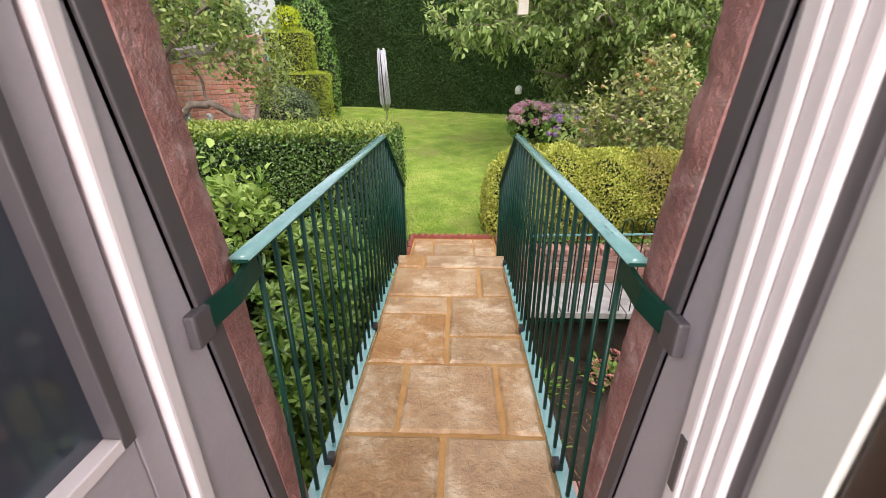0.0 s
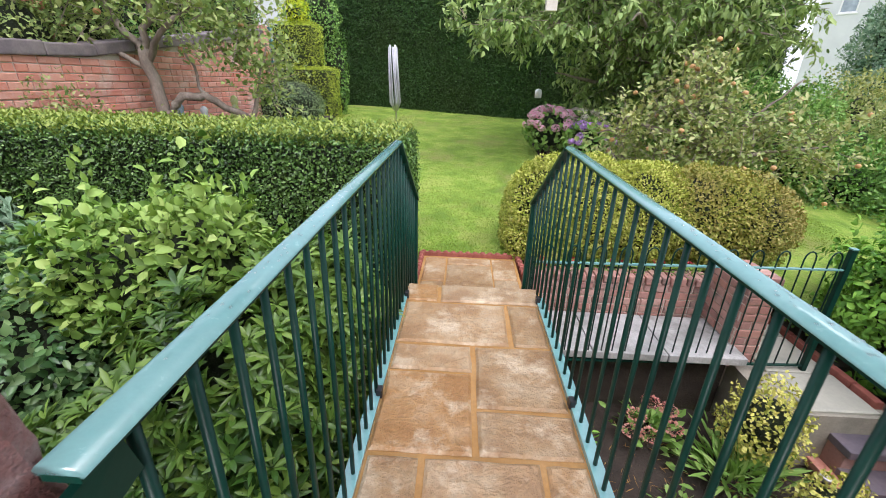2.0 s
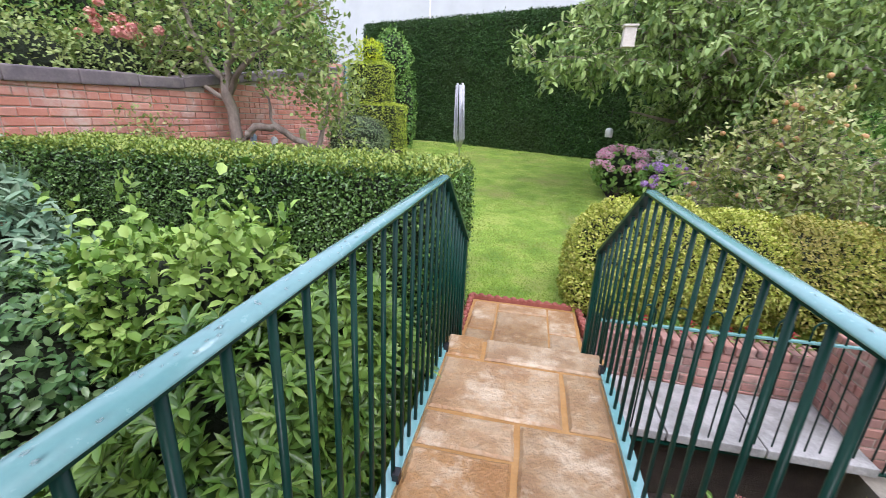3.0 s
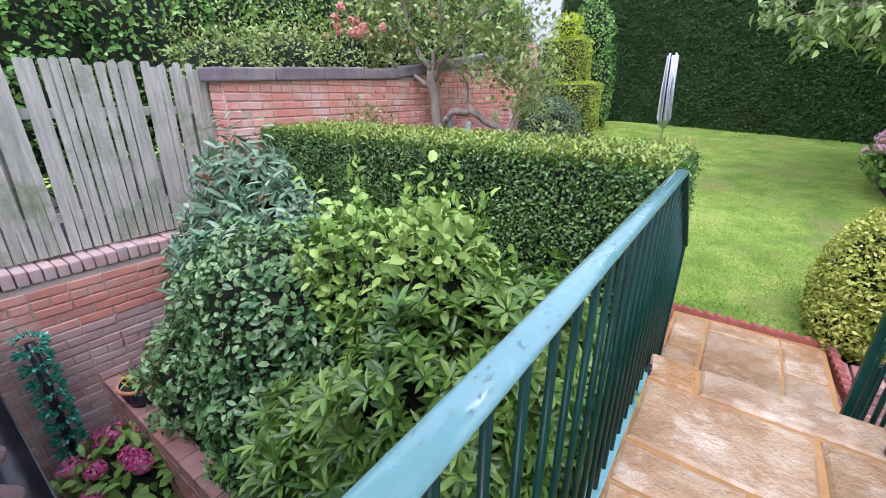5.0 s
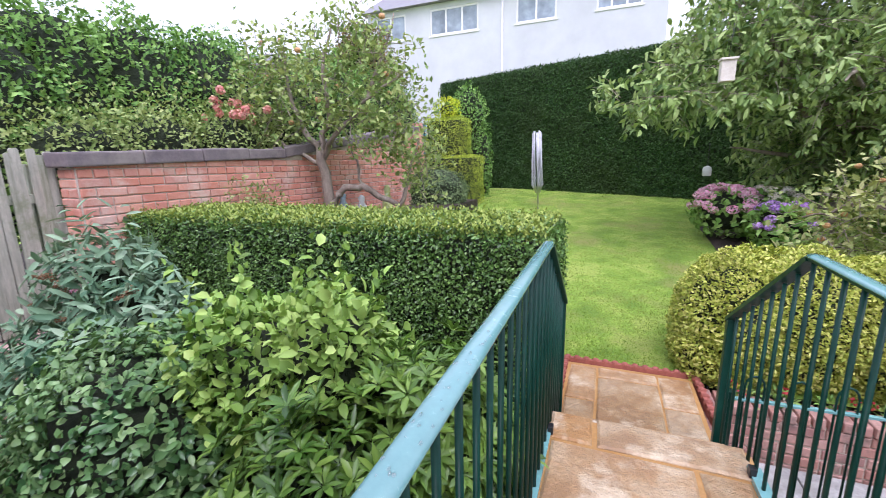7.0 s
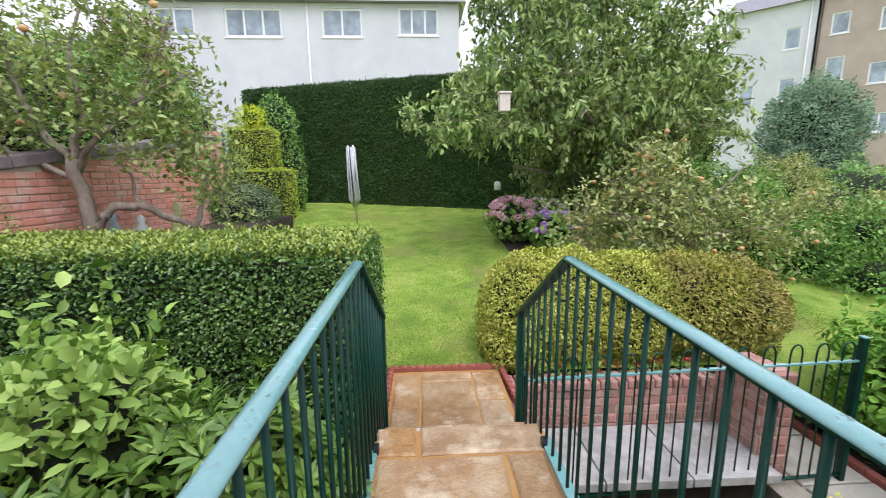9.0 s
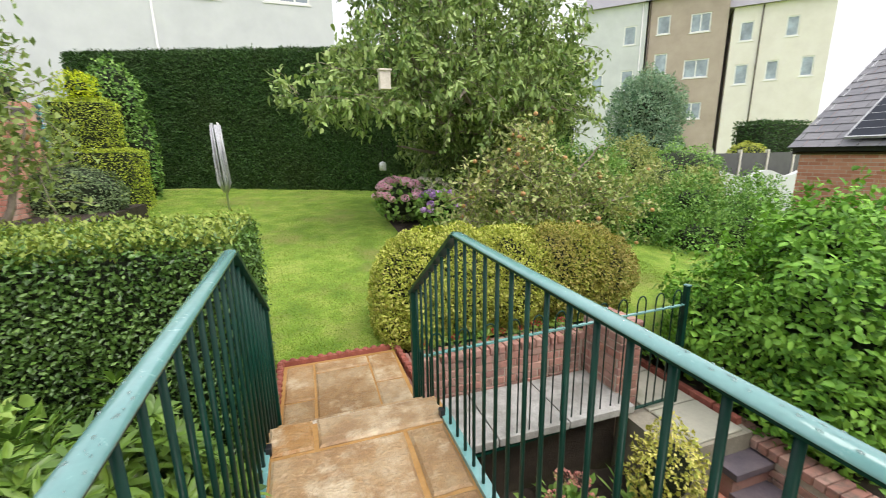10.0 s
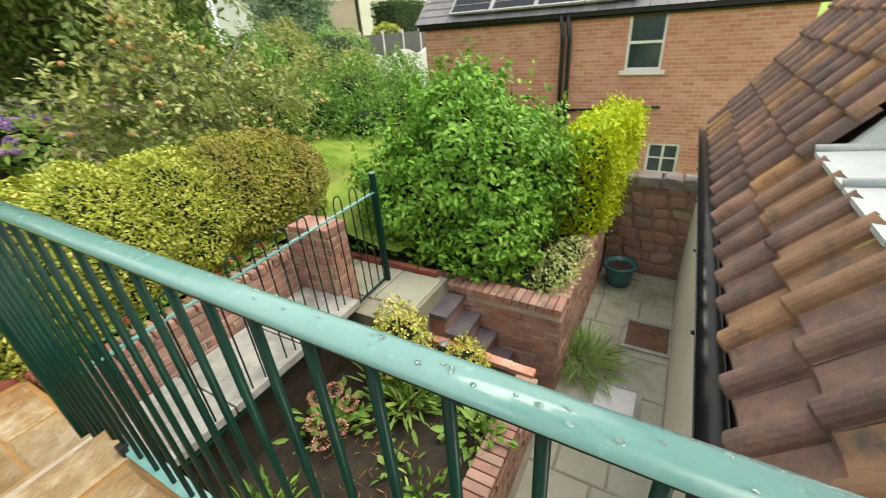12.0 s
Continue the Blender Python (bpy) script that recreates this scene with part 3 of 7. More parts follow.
def brick_field(parent, origin, along, inward, length, z0, z1, mat, seed, limit=300, far_mat="brick_far", near_first=True, depth=0.012, bond="english_garden"):
    """Courses of single bricks on a wall's face; past the limit they are joined."""
    r = random.Random(seed)
    full, half = brick_set(mat)
    a, n = Vector(along).normalized(), Vector(inward).normalized()
    rot = Matrix((a, n, Vector((0, 0, 1)))).transposed().to_4x4()
    places, z, c = [], z0, 0
    while z + 0.06 <= z1 + 1e-6:
        headers = bond == "english_garden" and c % 4 == 3
        x = 0.0 if c % 2 == 0 else -0.1125
        while x < length - 0.02:
            step = 0.1125 if headers or x < 0 else 0.225
            if x < 0:
                x = 0.0
            if x + step > length + 0.02:
                step = 0.1125
                if x + step > length + 0.05:
                    break
            places.append((x, z, step < 0.2))
            x += step
        z += 0.075
        c += 1
    places.sort(key=lambda p: p[0])
    joined_v, joined_f = [], []
    for k, (x, zz, is_half) in enumerate(places):
        me = r.choice(half if is_half else full)
        m = Matrix.Translation(Vector(origin) + a * x + Vector((0, 0, zz - origin[2])) - n * (depth + r.uniform(-0.004, 0.005))) @ rot @ pose(0, 0, 0, 0, r.uniform(-0.6, 0.6), r.uniform(-0.6, 0.6))
        if k < limit:
            ob = new("brick", me)
            ob.parent = parent
            ob.matrix_basis = parent.matrix_basis.inverted() @ m
        else:
            o = len(joined_v)
            joined_v += [m @ v.co for v in me.vertices]
            joined_f += [tuple(o + i for i in p.vertices) for p in me.polygons]
    if joined_v:
        inv = parent.matrix_basis.inverted()
        ob = part("brickwork", mesh_from("brickwork", [inv @ v for v in joined_v], joined_f, M[far_mat]), None, parent)
        tagged(ob, kind="stuff")


def flag_mesh(name, w, d, h, material, seed, edge=0.012):
    """A riven paving flag with an uneven outline and a softly broken edge."""
    r = random.Random(seed)
    ring = []
    for (x0, y0), (x1, y1) in (((0, 0), (w, 0)), ((w, 0), (w, d)), ((w, d), (0, d)), ((0, d), (0, 0))):
        for k in range(3):
            t = k / 3
            ring.append((x0 + (x1 - x0) * t + r.uniform(-0.004, 0.004), y0 + (y1 - y0) * t + r.uniform(-0.004, 0.004)))
    n = len(ring)
    cx, cy = w / 2, d / 2
    top = [(cx + (x - cx) * (1 - 2 * edge / w), cy + (y - cy) * (1 - 2 * edge / d), h + r.uniform(-0.002, 0.001)) for x, y in ring]
    mid = [(x, y, h - edge * 0.7) for x, y in ring]
    bot = [(x, y, 0) for x, y in ring]
    c = [(cx, cy, h + r.uniform(-0.001, 0.002))]
    verts = top + mid + bot + c
    faces = [(k, (k + 1) % n, 3 * n) for k in range(n)]
    for o in (0, n):
        faces += [(o + n + k, o + n + (k + 1) % n, o + (k + 1) % n, o + k) for k in range(n)]
    return mesh_from(name, verts, faces, material)


def lay_flags(parent, rects, z, h, mat, seed, gap=0.012):
    """Flags by their (x0, y0, x1, y1), joints left between them."""
    for k, (x0, y0, x1, y1) in enumerate(rects):
        me = flag_mesh("flagstone", x1 - x0 - 2 * gap, y1 - y0 - 2 * gap, h, M[mat], seed + k)
        ob = new("flagstone", me)
        ob.parent = parent
        ob.matrix_basis = parent.matrix_basis.inverted() @ pose(x0 + gap, y0 + gap, z - h, random.uniform(-0.25, 0.25), random.uniform(-0.25, 0.25), 0)


# ---- levels ----
COURT = -1.95
LAND = -0.37


def lawn_z(x, y):
    up = min(max(y - 3.7, -0.3), 9.6)
    z = LAND - 0.02 + 0.090 * up
    return z - 0.16 * max(0.0, min(1.0, (x - 2.4) / 3.0)) * max(0.0, min(1.0, (9.5 - y) / 4))


# ---- ground, lawn, soil ----
def ground_sheet():
    bm = bmesh.new()
    ring = [bm.verts.new((2500 * math.cos(a), 2500 * math.sin(a), -4.2)) for a in np.linspace(0, 2 * math.pi, 24, endpoint=False)]
    bm.faces.new(ring)
    me = bpy.data.meshes.new("ground")
    bm.to_mesh(me)
    bm.free()
    me.materials.append(M["grass_base"])
    tagged(new("ground", me), "flat green ground far around the gardens", "ground", "", "structure")


ground_sheet()


def terrain(name, x0, x1, y0, y1, nx, ny, height, material, label, category):
    verts = [(x0 + (x1 - x0) * i / nx, y0 + (y1 - y0) * j / ny) for j in range(ny + 1) for i in range(nx + 1)]
    faces = [(j * (nx + 1) + i, j * (nx + 1) + i + 1, (j + 1) * (nx + 1) + i + 1, (j + 1) * (nx + 1) + i) for j in range(ny) for i in range(nx)]
    v3 = [(x, y, height(x, y)) for x, y in verts]
    return tagged(new(name, mesh_from(name, v3, faces, material, True)), label, category, "", "structure")


terrain("lawn", -4.0, 3.0, 3.68, 13.2, 40, 60, lambda x, y: lawn_z(x, y) + 0.012 * noise.noise(Vector((x * 1.3, y * 1.3, 0))), M["grass_base"], "mown green lawn rising gently to the tall hedge", "lawn")
terrain("side_lawn", 3.0, 9.0, 2.9, 13.2, 30, 50, lambda x, y: lawn_z(x, y) - 0.02 - 0.25 * max(0, min(1, (4.6 - y) / 1.5)) + 0.012 * noise.noise(Vector((x * 1.3, y * 1.3, 0))), M["grass_base"], "strip of green lawn beside the paved path", "lawn")


def grass_blades():
    n = 150000
    y = 3.72 + 9.2 * rng.random(n) ** 1.7
    x = -3.9 + 8.5 * rng.random(n)
    keep = (x < 2.95) | (y > 4.4)
    x, y = x[keep], y[keep]
    z = np.array([lawn_z(a, b) for a, b in zip(x, y)]) + 0.0
    P = np.stack([x, y, z], 1)
    D = unit(np.array([0, 0, 1.0]) + rng.normal(size=P.shape) * 0.55)
    F = unit(rng.normal(size=P.shape) + np.array([0, -0.6, 0.4]))
    tall = (0.022 + 0.004 * (y - 3.7) / 9).mean()
    ob = new("lawn_grass", leaf_mesh("lawn_grass", P, D, F, tall * 0.8, 0.006, M["grass"], spread=0.5))
    tagged(ob, "short mown grass blades on the lawn", "grass", "", "stuff")


grass_blades()

# soil of the raised beds on both sides of the bridge, held by walls
solid("soil_bed_left", -4.05, 1.1, -2.1, -0.55, 2.75, -1.22, M["soil"], "dark damp soil of the raised shrub bed", "soil")
solid("soil_under_hedge", -4.05, 2.62, -2.1, -0.45, 3.72, -0.75, M["soil"], "dark soil under the clipped hedge", "soil")
solid("lawn_bank", -4.05, 3.66, -2.6, 3.0, 13.2, -0.52, M["soil"], "earth bank under the lawn", "soil")
solid("soil_back_left", -9.0, 2.4, -2.1, -4.1, 14.0, 0.1, M["soil"], "earth of the neighbouring garden behind the wall", "soil")
solid("soil_front_left", -9.0, -3.0, -2.1, -4.3, 2.4, -0.25, M["soil"], "earth of the neighbouring garden behind the fence", "soil")


def soil_bed():
    def h(x, y):
        return -1.42 + 0.05 * noise.noise(Vector((x * 2.2, y * 2.2, 3))) + 0.02 * noise.noise(Vector((x * 11, y * 11, 3)))
    terrain("flower_bed_soil", 0.42, 2.72, 1.42, 2.95, 50, 40, h, M["soil"], "dark bare soil of the flower bed with fallen stalks", "soil")


soil_bed()
solid("raised_bed_soil", 3.08, 1.4, COURT, 5.45, 2.95, -1.06, M["soil"], "dark soil of the raised bed under the big bush", "soil")
solid("side_garden_soil", 5.4, 1.3, -4.2, 9.2, 13.2, -1.1, M["soil"], "shaded earth beyond the raised bed", "soil")


# ---- the bridge ----
def bridge():
    deck = thing("bridge_deck", "buff sandstone flag walkway with ochre pointing and steel edge", "walkway", kind="structure")
    part("slab", box_bm(-0.43, -0.05, -0.16, 0.43, 2.34, -0.012, 0.004), M["joint"], deck, "ochre mortar bed of the walkway")
    rects = [(-0.39, 0.0, 0.0, 0.64), (0.0, 0.0, 0.39, 0.64), (-0.39, 0.64, -0.185, 1.06), (-0.185, 0.64, 0.23, 1.06), (0.23, 0.64, 0.39, 1.06),
             (-0.39, 1.06, 0.0, 1.51), (0.0, 1.06, 0.39, 1.29), (0.0, 1.29, 0.39, 1.72), (-0.39, 1.51, 0.0, 1.72),
             (-0.39, 1.72, 0.195, 2.14), (0.195, 1.72, 0.39, 2.14), (-0.41, 2.14, -0.20, 2.37), (-0.20, 2.14, 0.42, 2.37)]
    lay_flags(deck, rects, 0.0, 0.035, "flag", 40, 0.011)
    for s in (-1, 1):
        # Edge angle shares the handrail's colour with the sheen painted in.
        part("edge_angle", box_bm(s * 0.41 - 0.024, 0.06, -0.05, s * 0.41 + 0.024, 2.22, 0.012, 0.003), M["rail_sky_sheen"], deck, "steel edge angle in the handrail's sheen-lightened teal")
        for y in (0.5, 1.33, 2.17):
            part("foot_block", box_bm(s * 0.39 - 0.012, y - 0.018, 0.0, s * 0.39 + 0.012, y + 0.018, 0.04, 0.003), M["black_plastic"], deck)
    steps = thing("garden_steps", "two buff sandstone steps down to the lawn landing", "steps", kind="structure")
    part("riser_block", box_bm(-0.42, 2.33, -0.6, 0.44, 2.66, -0.215, 0.004), M["dull_brick"], steps)
    lay_flags(steps, [(-0.41, 2.32, 0.0, 2.66), (0.0, 2.32, 0.43, 2.66)], -0.185, 0.035, "flag", 61, 0.005)
    landing = thing("landing", "buff sandstone landing edged in red beside the lawn", "landing", kind="structure")
    part("mortar_bed", box_bm(-0.44, 2.60, -0.7, 0.46, 3.70, LAND - 0.012, 0.004), M["joint"], landing)
    lay_flags(landing, [(-0.41, 2.62, -0.20, 3.15), (-0.41, 3.15, -0.20, 3.66), (-0.20, 2.62, 0.22, 3.50), (-0.20, 3.50, 0.22, 3.66), (0.22, 2.62, 0.44, 3.22), (0.22, 3.22, 0.44, 3.66)], LAND, 0.035, "flag", 71, 0.008)
    for name, pts in (("lawn_edging", [(-0.47, 3.72, LAND), (0.47, 3.72, LAND)]), ("lawn_edging", [(0.48, 3.70, LAND), (0.52, 3.1, LAND - 0.02)]), ("lawn_edging", [(-0.45, 3.72, LAND), (-0.45, 2.75, LAND)])):
        ob = thing(name, "low red scalloped edging round the landing", "edging", group="red edging", at=pts[0])
        d = Vector(pts[1]) - Vector(pts[0])
        k = int(d.length / 0.07)
        for i in range(k):
            q = d * ((i + 0.5) / k)
            bm = bmesh.new()
            bmesh.ops.create_uvsphere(bm, u_segments=8, v_segments=6, radius=0.03)
            bmesh.ops.scale(bm, vec=(1, 0.6, 1.0), verts=bm.verts)
            bmesh.ops.translate(bm, vec=q + Vector((0, 0, 0.015)), verts=bm.verts)
            part("scallop", bm, M["red_edging"], ob)
        v, f = sweep([(0, 0, 0.0), tuple(d)], [(-0.016, -0.05), (0.016, -0.05), (0.016, 0.022), (-0.016, 0.022)])
        part("strip", mesh_from("strip", v, f, M["red_edging"]), None, ob)
    # brick abutment under the end of the bridge
    ab = thing("bridge_abutment", "dull red brick abutment under the bridge end", "wall", kind="structure")
    part("core", box_bm(-0.44, 2.1, COURT - 0.1, 0.44, 2.6, -0.17), M["mortar"], ab)
    brick_field(ab, (-0.44, 2.1, COURT), (1, 0, 0), (0, 1, 0), 0.88, COURT, -0.2, "dull_brick", 3, 120)
    brick_field(ab, (-0.44, 2.6, COURT), (0, -1, 0), (1, 0, 0), 0.5, COURT, -0.2, "dull_brick", 4, 90)
    brick_field(ab, (0.44, 2.1, COURT), (0, 1, 0), (-1, 0, 0), 0.5, COURT, -0.2, "dull_brick", 5, 90)


bridge()

RAIL_TOP = 0.95
D_SECTION = [(-0.020, 0.000), (-0.0225, 0.003), (-0.022, 0.006), (-0.0175, 0.0115), (-0.0095, 0.0148), (0.0, 0.016), (0.0095, 0.0148), (0.0175, 0.0115), (0.022, 0.006), (0.0225, 0.003), (0.020, 0.000)]


def railing(s):
    x = s * 0.405
    ob = thing("bridge_railing", "dark green steel balusters under a wet handrail with painted sky sheen", "railing", group="bridge railings", at=(x, 0.2, 0))
    z = RAIL_TOP - 0.019
    zr = lambda yy: z - 0.030 * (1 - yy / 1.8)
    # Pale base colour holds the sky reflection on the handrail's top.
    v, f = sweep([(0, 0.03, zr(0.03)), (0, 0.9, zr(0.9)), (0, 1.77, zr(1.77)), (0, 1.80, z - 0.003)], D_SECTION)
    part("handrail", mesh_from("handrail", v, f, M["rail_sky_sheen"], True), None, ob, "wet rounded handrail, its teal lightened for sky sheen")
    # Dark bar added below to give the handrail its shaded sides.
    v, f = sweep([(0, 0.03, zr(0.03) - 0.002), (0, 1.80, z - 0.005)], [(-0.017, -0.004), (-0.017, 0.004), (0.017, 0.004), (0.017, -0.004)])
    part("under_bar", mesh_from("under_bar", v, f, M["rail_green"]), None, ob, "dark green bar added for the handrail's shaded lower sides")
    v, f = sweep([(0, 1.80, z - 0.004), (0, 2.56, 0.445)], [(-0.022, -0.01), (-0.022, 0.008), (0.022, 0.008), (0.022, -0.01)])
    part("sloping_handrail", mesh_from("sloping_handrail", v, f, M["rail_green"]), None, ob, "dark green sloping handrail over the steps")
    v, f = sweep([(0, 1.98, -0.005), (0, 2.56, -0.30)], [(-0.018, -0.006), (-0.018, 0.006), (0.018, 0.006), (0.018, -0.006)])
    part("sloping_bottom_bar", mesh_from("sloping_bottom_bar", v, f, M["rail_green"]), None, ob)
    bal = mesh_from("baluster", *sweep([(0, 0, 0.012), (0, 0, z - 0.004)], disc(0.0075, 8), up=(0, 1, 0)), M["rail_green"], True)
    y = 0.10
    while y < 1.80:
        o = part("baluster", bal, None, ob)
        o.matrix_basis = pose(0, y, 0) @ Matrix.Diagonal((1, 1, (zr(y) - 0.008) / (z - 0.008), 1))
        y += 0.094
    while y < 2.50:
        k = (y - 1.80) / 0.76
        top, low = z - 0.02 - k * (z - 0.445), -0.02 - 0.30 * max(0, (y - 1.98) / 0.58) - 0.0
        o = part("baluster", mesh_from("baluster", *sweep([(0, y, low), (0, y, top)], disc(0.0075, 8), up=(0, 1, 0)), M["rail_green"], True), None, ob)
        y += 0.094
    part("end_post", box_bm(-0.015, 2.53, -0.36, 0.015, 2.57, 0.45, 0.003), M["rail_green"], ob)
    # rain drops standing on the handrail
    r = random.Random(70 + s)
    dv, df = [], []
    for _ in range(60):
        yy, across, rad = r.uniform(0.15, 0.95), r.uniform(-0.016, 0.016), r.uniform(0.0012, 0.0034)
        top = zr(yy) + 0.016 - 14.0 * across * across
        o = len(dv)
        for lift, wide in ((-0.0006, 1.0), (0.45 * rad, 0.75)):
            dv += [(across + wide * rad * math.cos(q * 1.047), yy + 1.5 * wide * rad * math.sin(q * 1.047), top + lift) for q in range(6)]
        dv.append((across, yy, top + 0.62 * rad))
        df += [(o + q, o + (q + 1) % 6, o + 6 + (q + 1) % 6, o + 6 + q) for q in range(6)] + [(o + 6 + q, o + 6 + (q + 1) % 6, o + 12) for q in range(6)]
    tagged(part("rain_water", mesh_from("rain_water", dv, df, M["glass"], True), None, ob), kind="stuff")
    # flat plate and grey fixing block inside the door reveal
    v, f = sweep([(s * -0.004, 0.085, 0.868), (s * 0.0, -0.01, 0.848), (s * 0.022, -0.075, 0.832)], [(-0.005, -0.027), (0.005, -0.027), (0.005, 0.027), (-0.005, 0.027)])
    part("wall_plate", mesh_from("wall_plate", v, f, M["rail_green"]), None, ob, "dark green flat fixing plate")
    part("fixing_block", box_bm(s * 0.045 - 0.03, -0.125, 0.79, s * 0.045 + 0.03, -0.07, 0.86, 0.006), M["dark_paint"], ob, "charcoal fixing block on the door frame")
    return ob


railing(-1)
railing(1)


# ---- the dormer doorway ----
def lean_back(ob):
    """Leans a wall piece towards the house: the stone jambs follow the slope of the dormer front."""
    for v in ob.data.vertices:
        v.co.y -= 0.15 * (v.co.z - 0.88)


def doorway():
    for s, n in ((-1, "wall_jamb_west"), (1, "wall_jamb_east")):
        ob = thing(n, "red-brown weathered stone jamb beside the garden door", "wall", kind="structure")
        r = random.Random(5 + s)
        outline = [(0.66, 0.155), (0.428, 0.155), (0.424, 0.20), (0.425, 0.236), (0.434, 0.254), (0.450, 0.262), (0.66, 0.262)]
        rings, shift, verts = 66, 0.0, []
        for k in range(rings):
            shift = 0.6 * shift + r.uniform(-0.0016, 0.0016)
            chip = 0.006 if r.random() < 0.06 else 0.0
            for j, (px, py) in enumerate(outline):
                rough = shift + r.uniform(-0.0015, 0.0015) if 0 < j < 6 else 0.0
                verts.append((s * (px + rough + (chip if j in (3, 4) else 0.0)), py - (rough + chip if j in (4, 5) else 0.0), -0.3 + 2.65 * k / (rings - 1)))
        n = len(outline)
        faces = [(k * n + j, k * n + (j + 1) % n, (k + 1) * n + (j + 1) % n, (k + 1) * n + j)[::s] for k in range(rings - 1) for j in range(n)]
        part("stone", mesh_from("stone", verts, faces + [tuple(range(n)), tuple(range(len(verts) - n, len(verts)))], M["jamb_stone"]), None, ob)
        part("backing", box_bm(min(s * 0.44, s * 0.66), 0.10, -0.3, max(s * 0.44, s * 0.66), 0.165, 2.35), M["jamb_stone"], ob)
        for piece in ob.children:
            lean_back(piece)
        # frame: charcoal rebate leaning with the stone, grey reveal, upright white seal
        fr = thing("door_frame_%s" % ("west" if s < 0 else "east"), "grey painted door frame with charcoal rebate and white seal", "door frame", kind="structure")
        lean_back(part("rebate", box_bm(min(s * 0.432, s * 0.5), 0.108, -0.1, max(s * 0.432, s * 0.5), 0.165, 2.15, 0.004), M["dark_paint"], fr))
        edge = [(0.022, 0.0), (0.24, 0.0), (0.022 + 0.03, 1.45), (0.022 + 0.03, 2.15), (0.022, 2.15)]
        sides = [(s * 0.44, y, z) for y, z in edge] + [(s * 0.5, y, z) for y, z in edge]
        part("frame", mesh_from("frame", sides, [(0, 1, 2, 3, 4), (9, 8, 7, 6, 5)] + [(k, 5 + k, 5 + (k + 1) % 5, (k + 1) % 5) for k in range(5)], M["grey_paint"]), None, fr)
        part("seal", box_bm(min(s * 0.434, s * 0.5), -0.012, 0.0, max(s * 0.434, s * 0.5), 0.023, 2.15, 0.006), M["white_paint"], fr, "white weather seal strip")
    # lintel
    solid("lintel", -0.66, -0.09, 2.15, 0.66, 0.08, 2.45, M["jamb_stone"], "red-brown stone lintel over the garden door", "lintel", bevel=0.01)
    solid("door_head", -0.5, -0.012, 2.10, 0.5, 0.10, 2.15, M["grey_paint"], "grey painted door head", "door frame")
    solid("door_threshold", -0.44, -0.05, -0.02, 0.44, 0.12, 0.015, M["alu"], "worn aluminium door threshold", "threshold", bevel=0.004)
    # east side: white profile steps, shadow gap and the mint wall
    fr = thing("frame_lining_east", "white plastic door lining with a lock keep", "door frame", kind="structure")
    part("lining_outer", box_bm(0.44, -0.045, 0.0, 0.5, -0.013, 2.15, 0.006), M["white_paint"], fr)
    part("lining_inner", box_bm(0.448, -0.075, 0.0, 0.5, -0.046, 2.15, 0.006), M["white_paint"], fr)
    # Charcoal strip put in as the dark shadow line beside the lining.
    part("shadow_gap", box_bm(0.462, -0.10, 0.0, 0.5, -0.076, 2.15, 0.002), M["dark_paint"], fr)
    part("lock_keep", box_bm(0.431, -0.004, 0.56, 0.436, 0.014, 0.68, 0.001), M["dark_paint"], fr, "dark metal lock keep")
    # open door, hinged on the west side, folded back into the room
    d = thing("door_1", "open grey garden door with a glazed panel", "door", kind="structure", at=(-0.45, -0.02, 0))
    part("hinge_stile", box_bm(-0.05, -0.055, 0.01, 0.0, -0.002, 2.08, 0.004), M["grey_paint"], d)
    part("lock_stile", box_bm(-0.05, -0.82, 0.01, 0.0, -0.70, 2.08, 0.004), M["grey_paint"], d)
    part("bottom_rail", box_bm(-0.05, -0.70, 0.01, 0.0, -0.055, 0.74, 0.004), M["grey_paint"], d)
    part("top_rail", box_bm(-0.05, -0.70, 1.95, 0.0, -0.055, 2.08, 0.004), M["grey_paint"], d)
    for k, (a, b) in enumerate((((-0.078, 0.74), (-0.055, 1.95)), ((-0.70, 0.74), (-0.68, 1.95)))):
        part("bead", box_bm(-0.03, a[0], a[1], 0.006, b[0], b[1], 0.003), M["dark_paint"], d)
    part("bead", box_bm(-0.03, -0.68, 0.74, 0.006, -0.078, 0.762, 0.003), M["white_paint"], d)
    part("pane", box_bm(-0.03, -0.68, 0.762, -0.022, -0.078, 1.95), M["pane"], d, "dark reflective glass pane")


doorway()


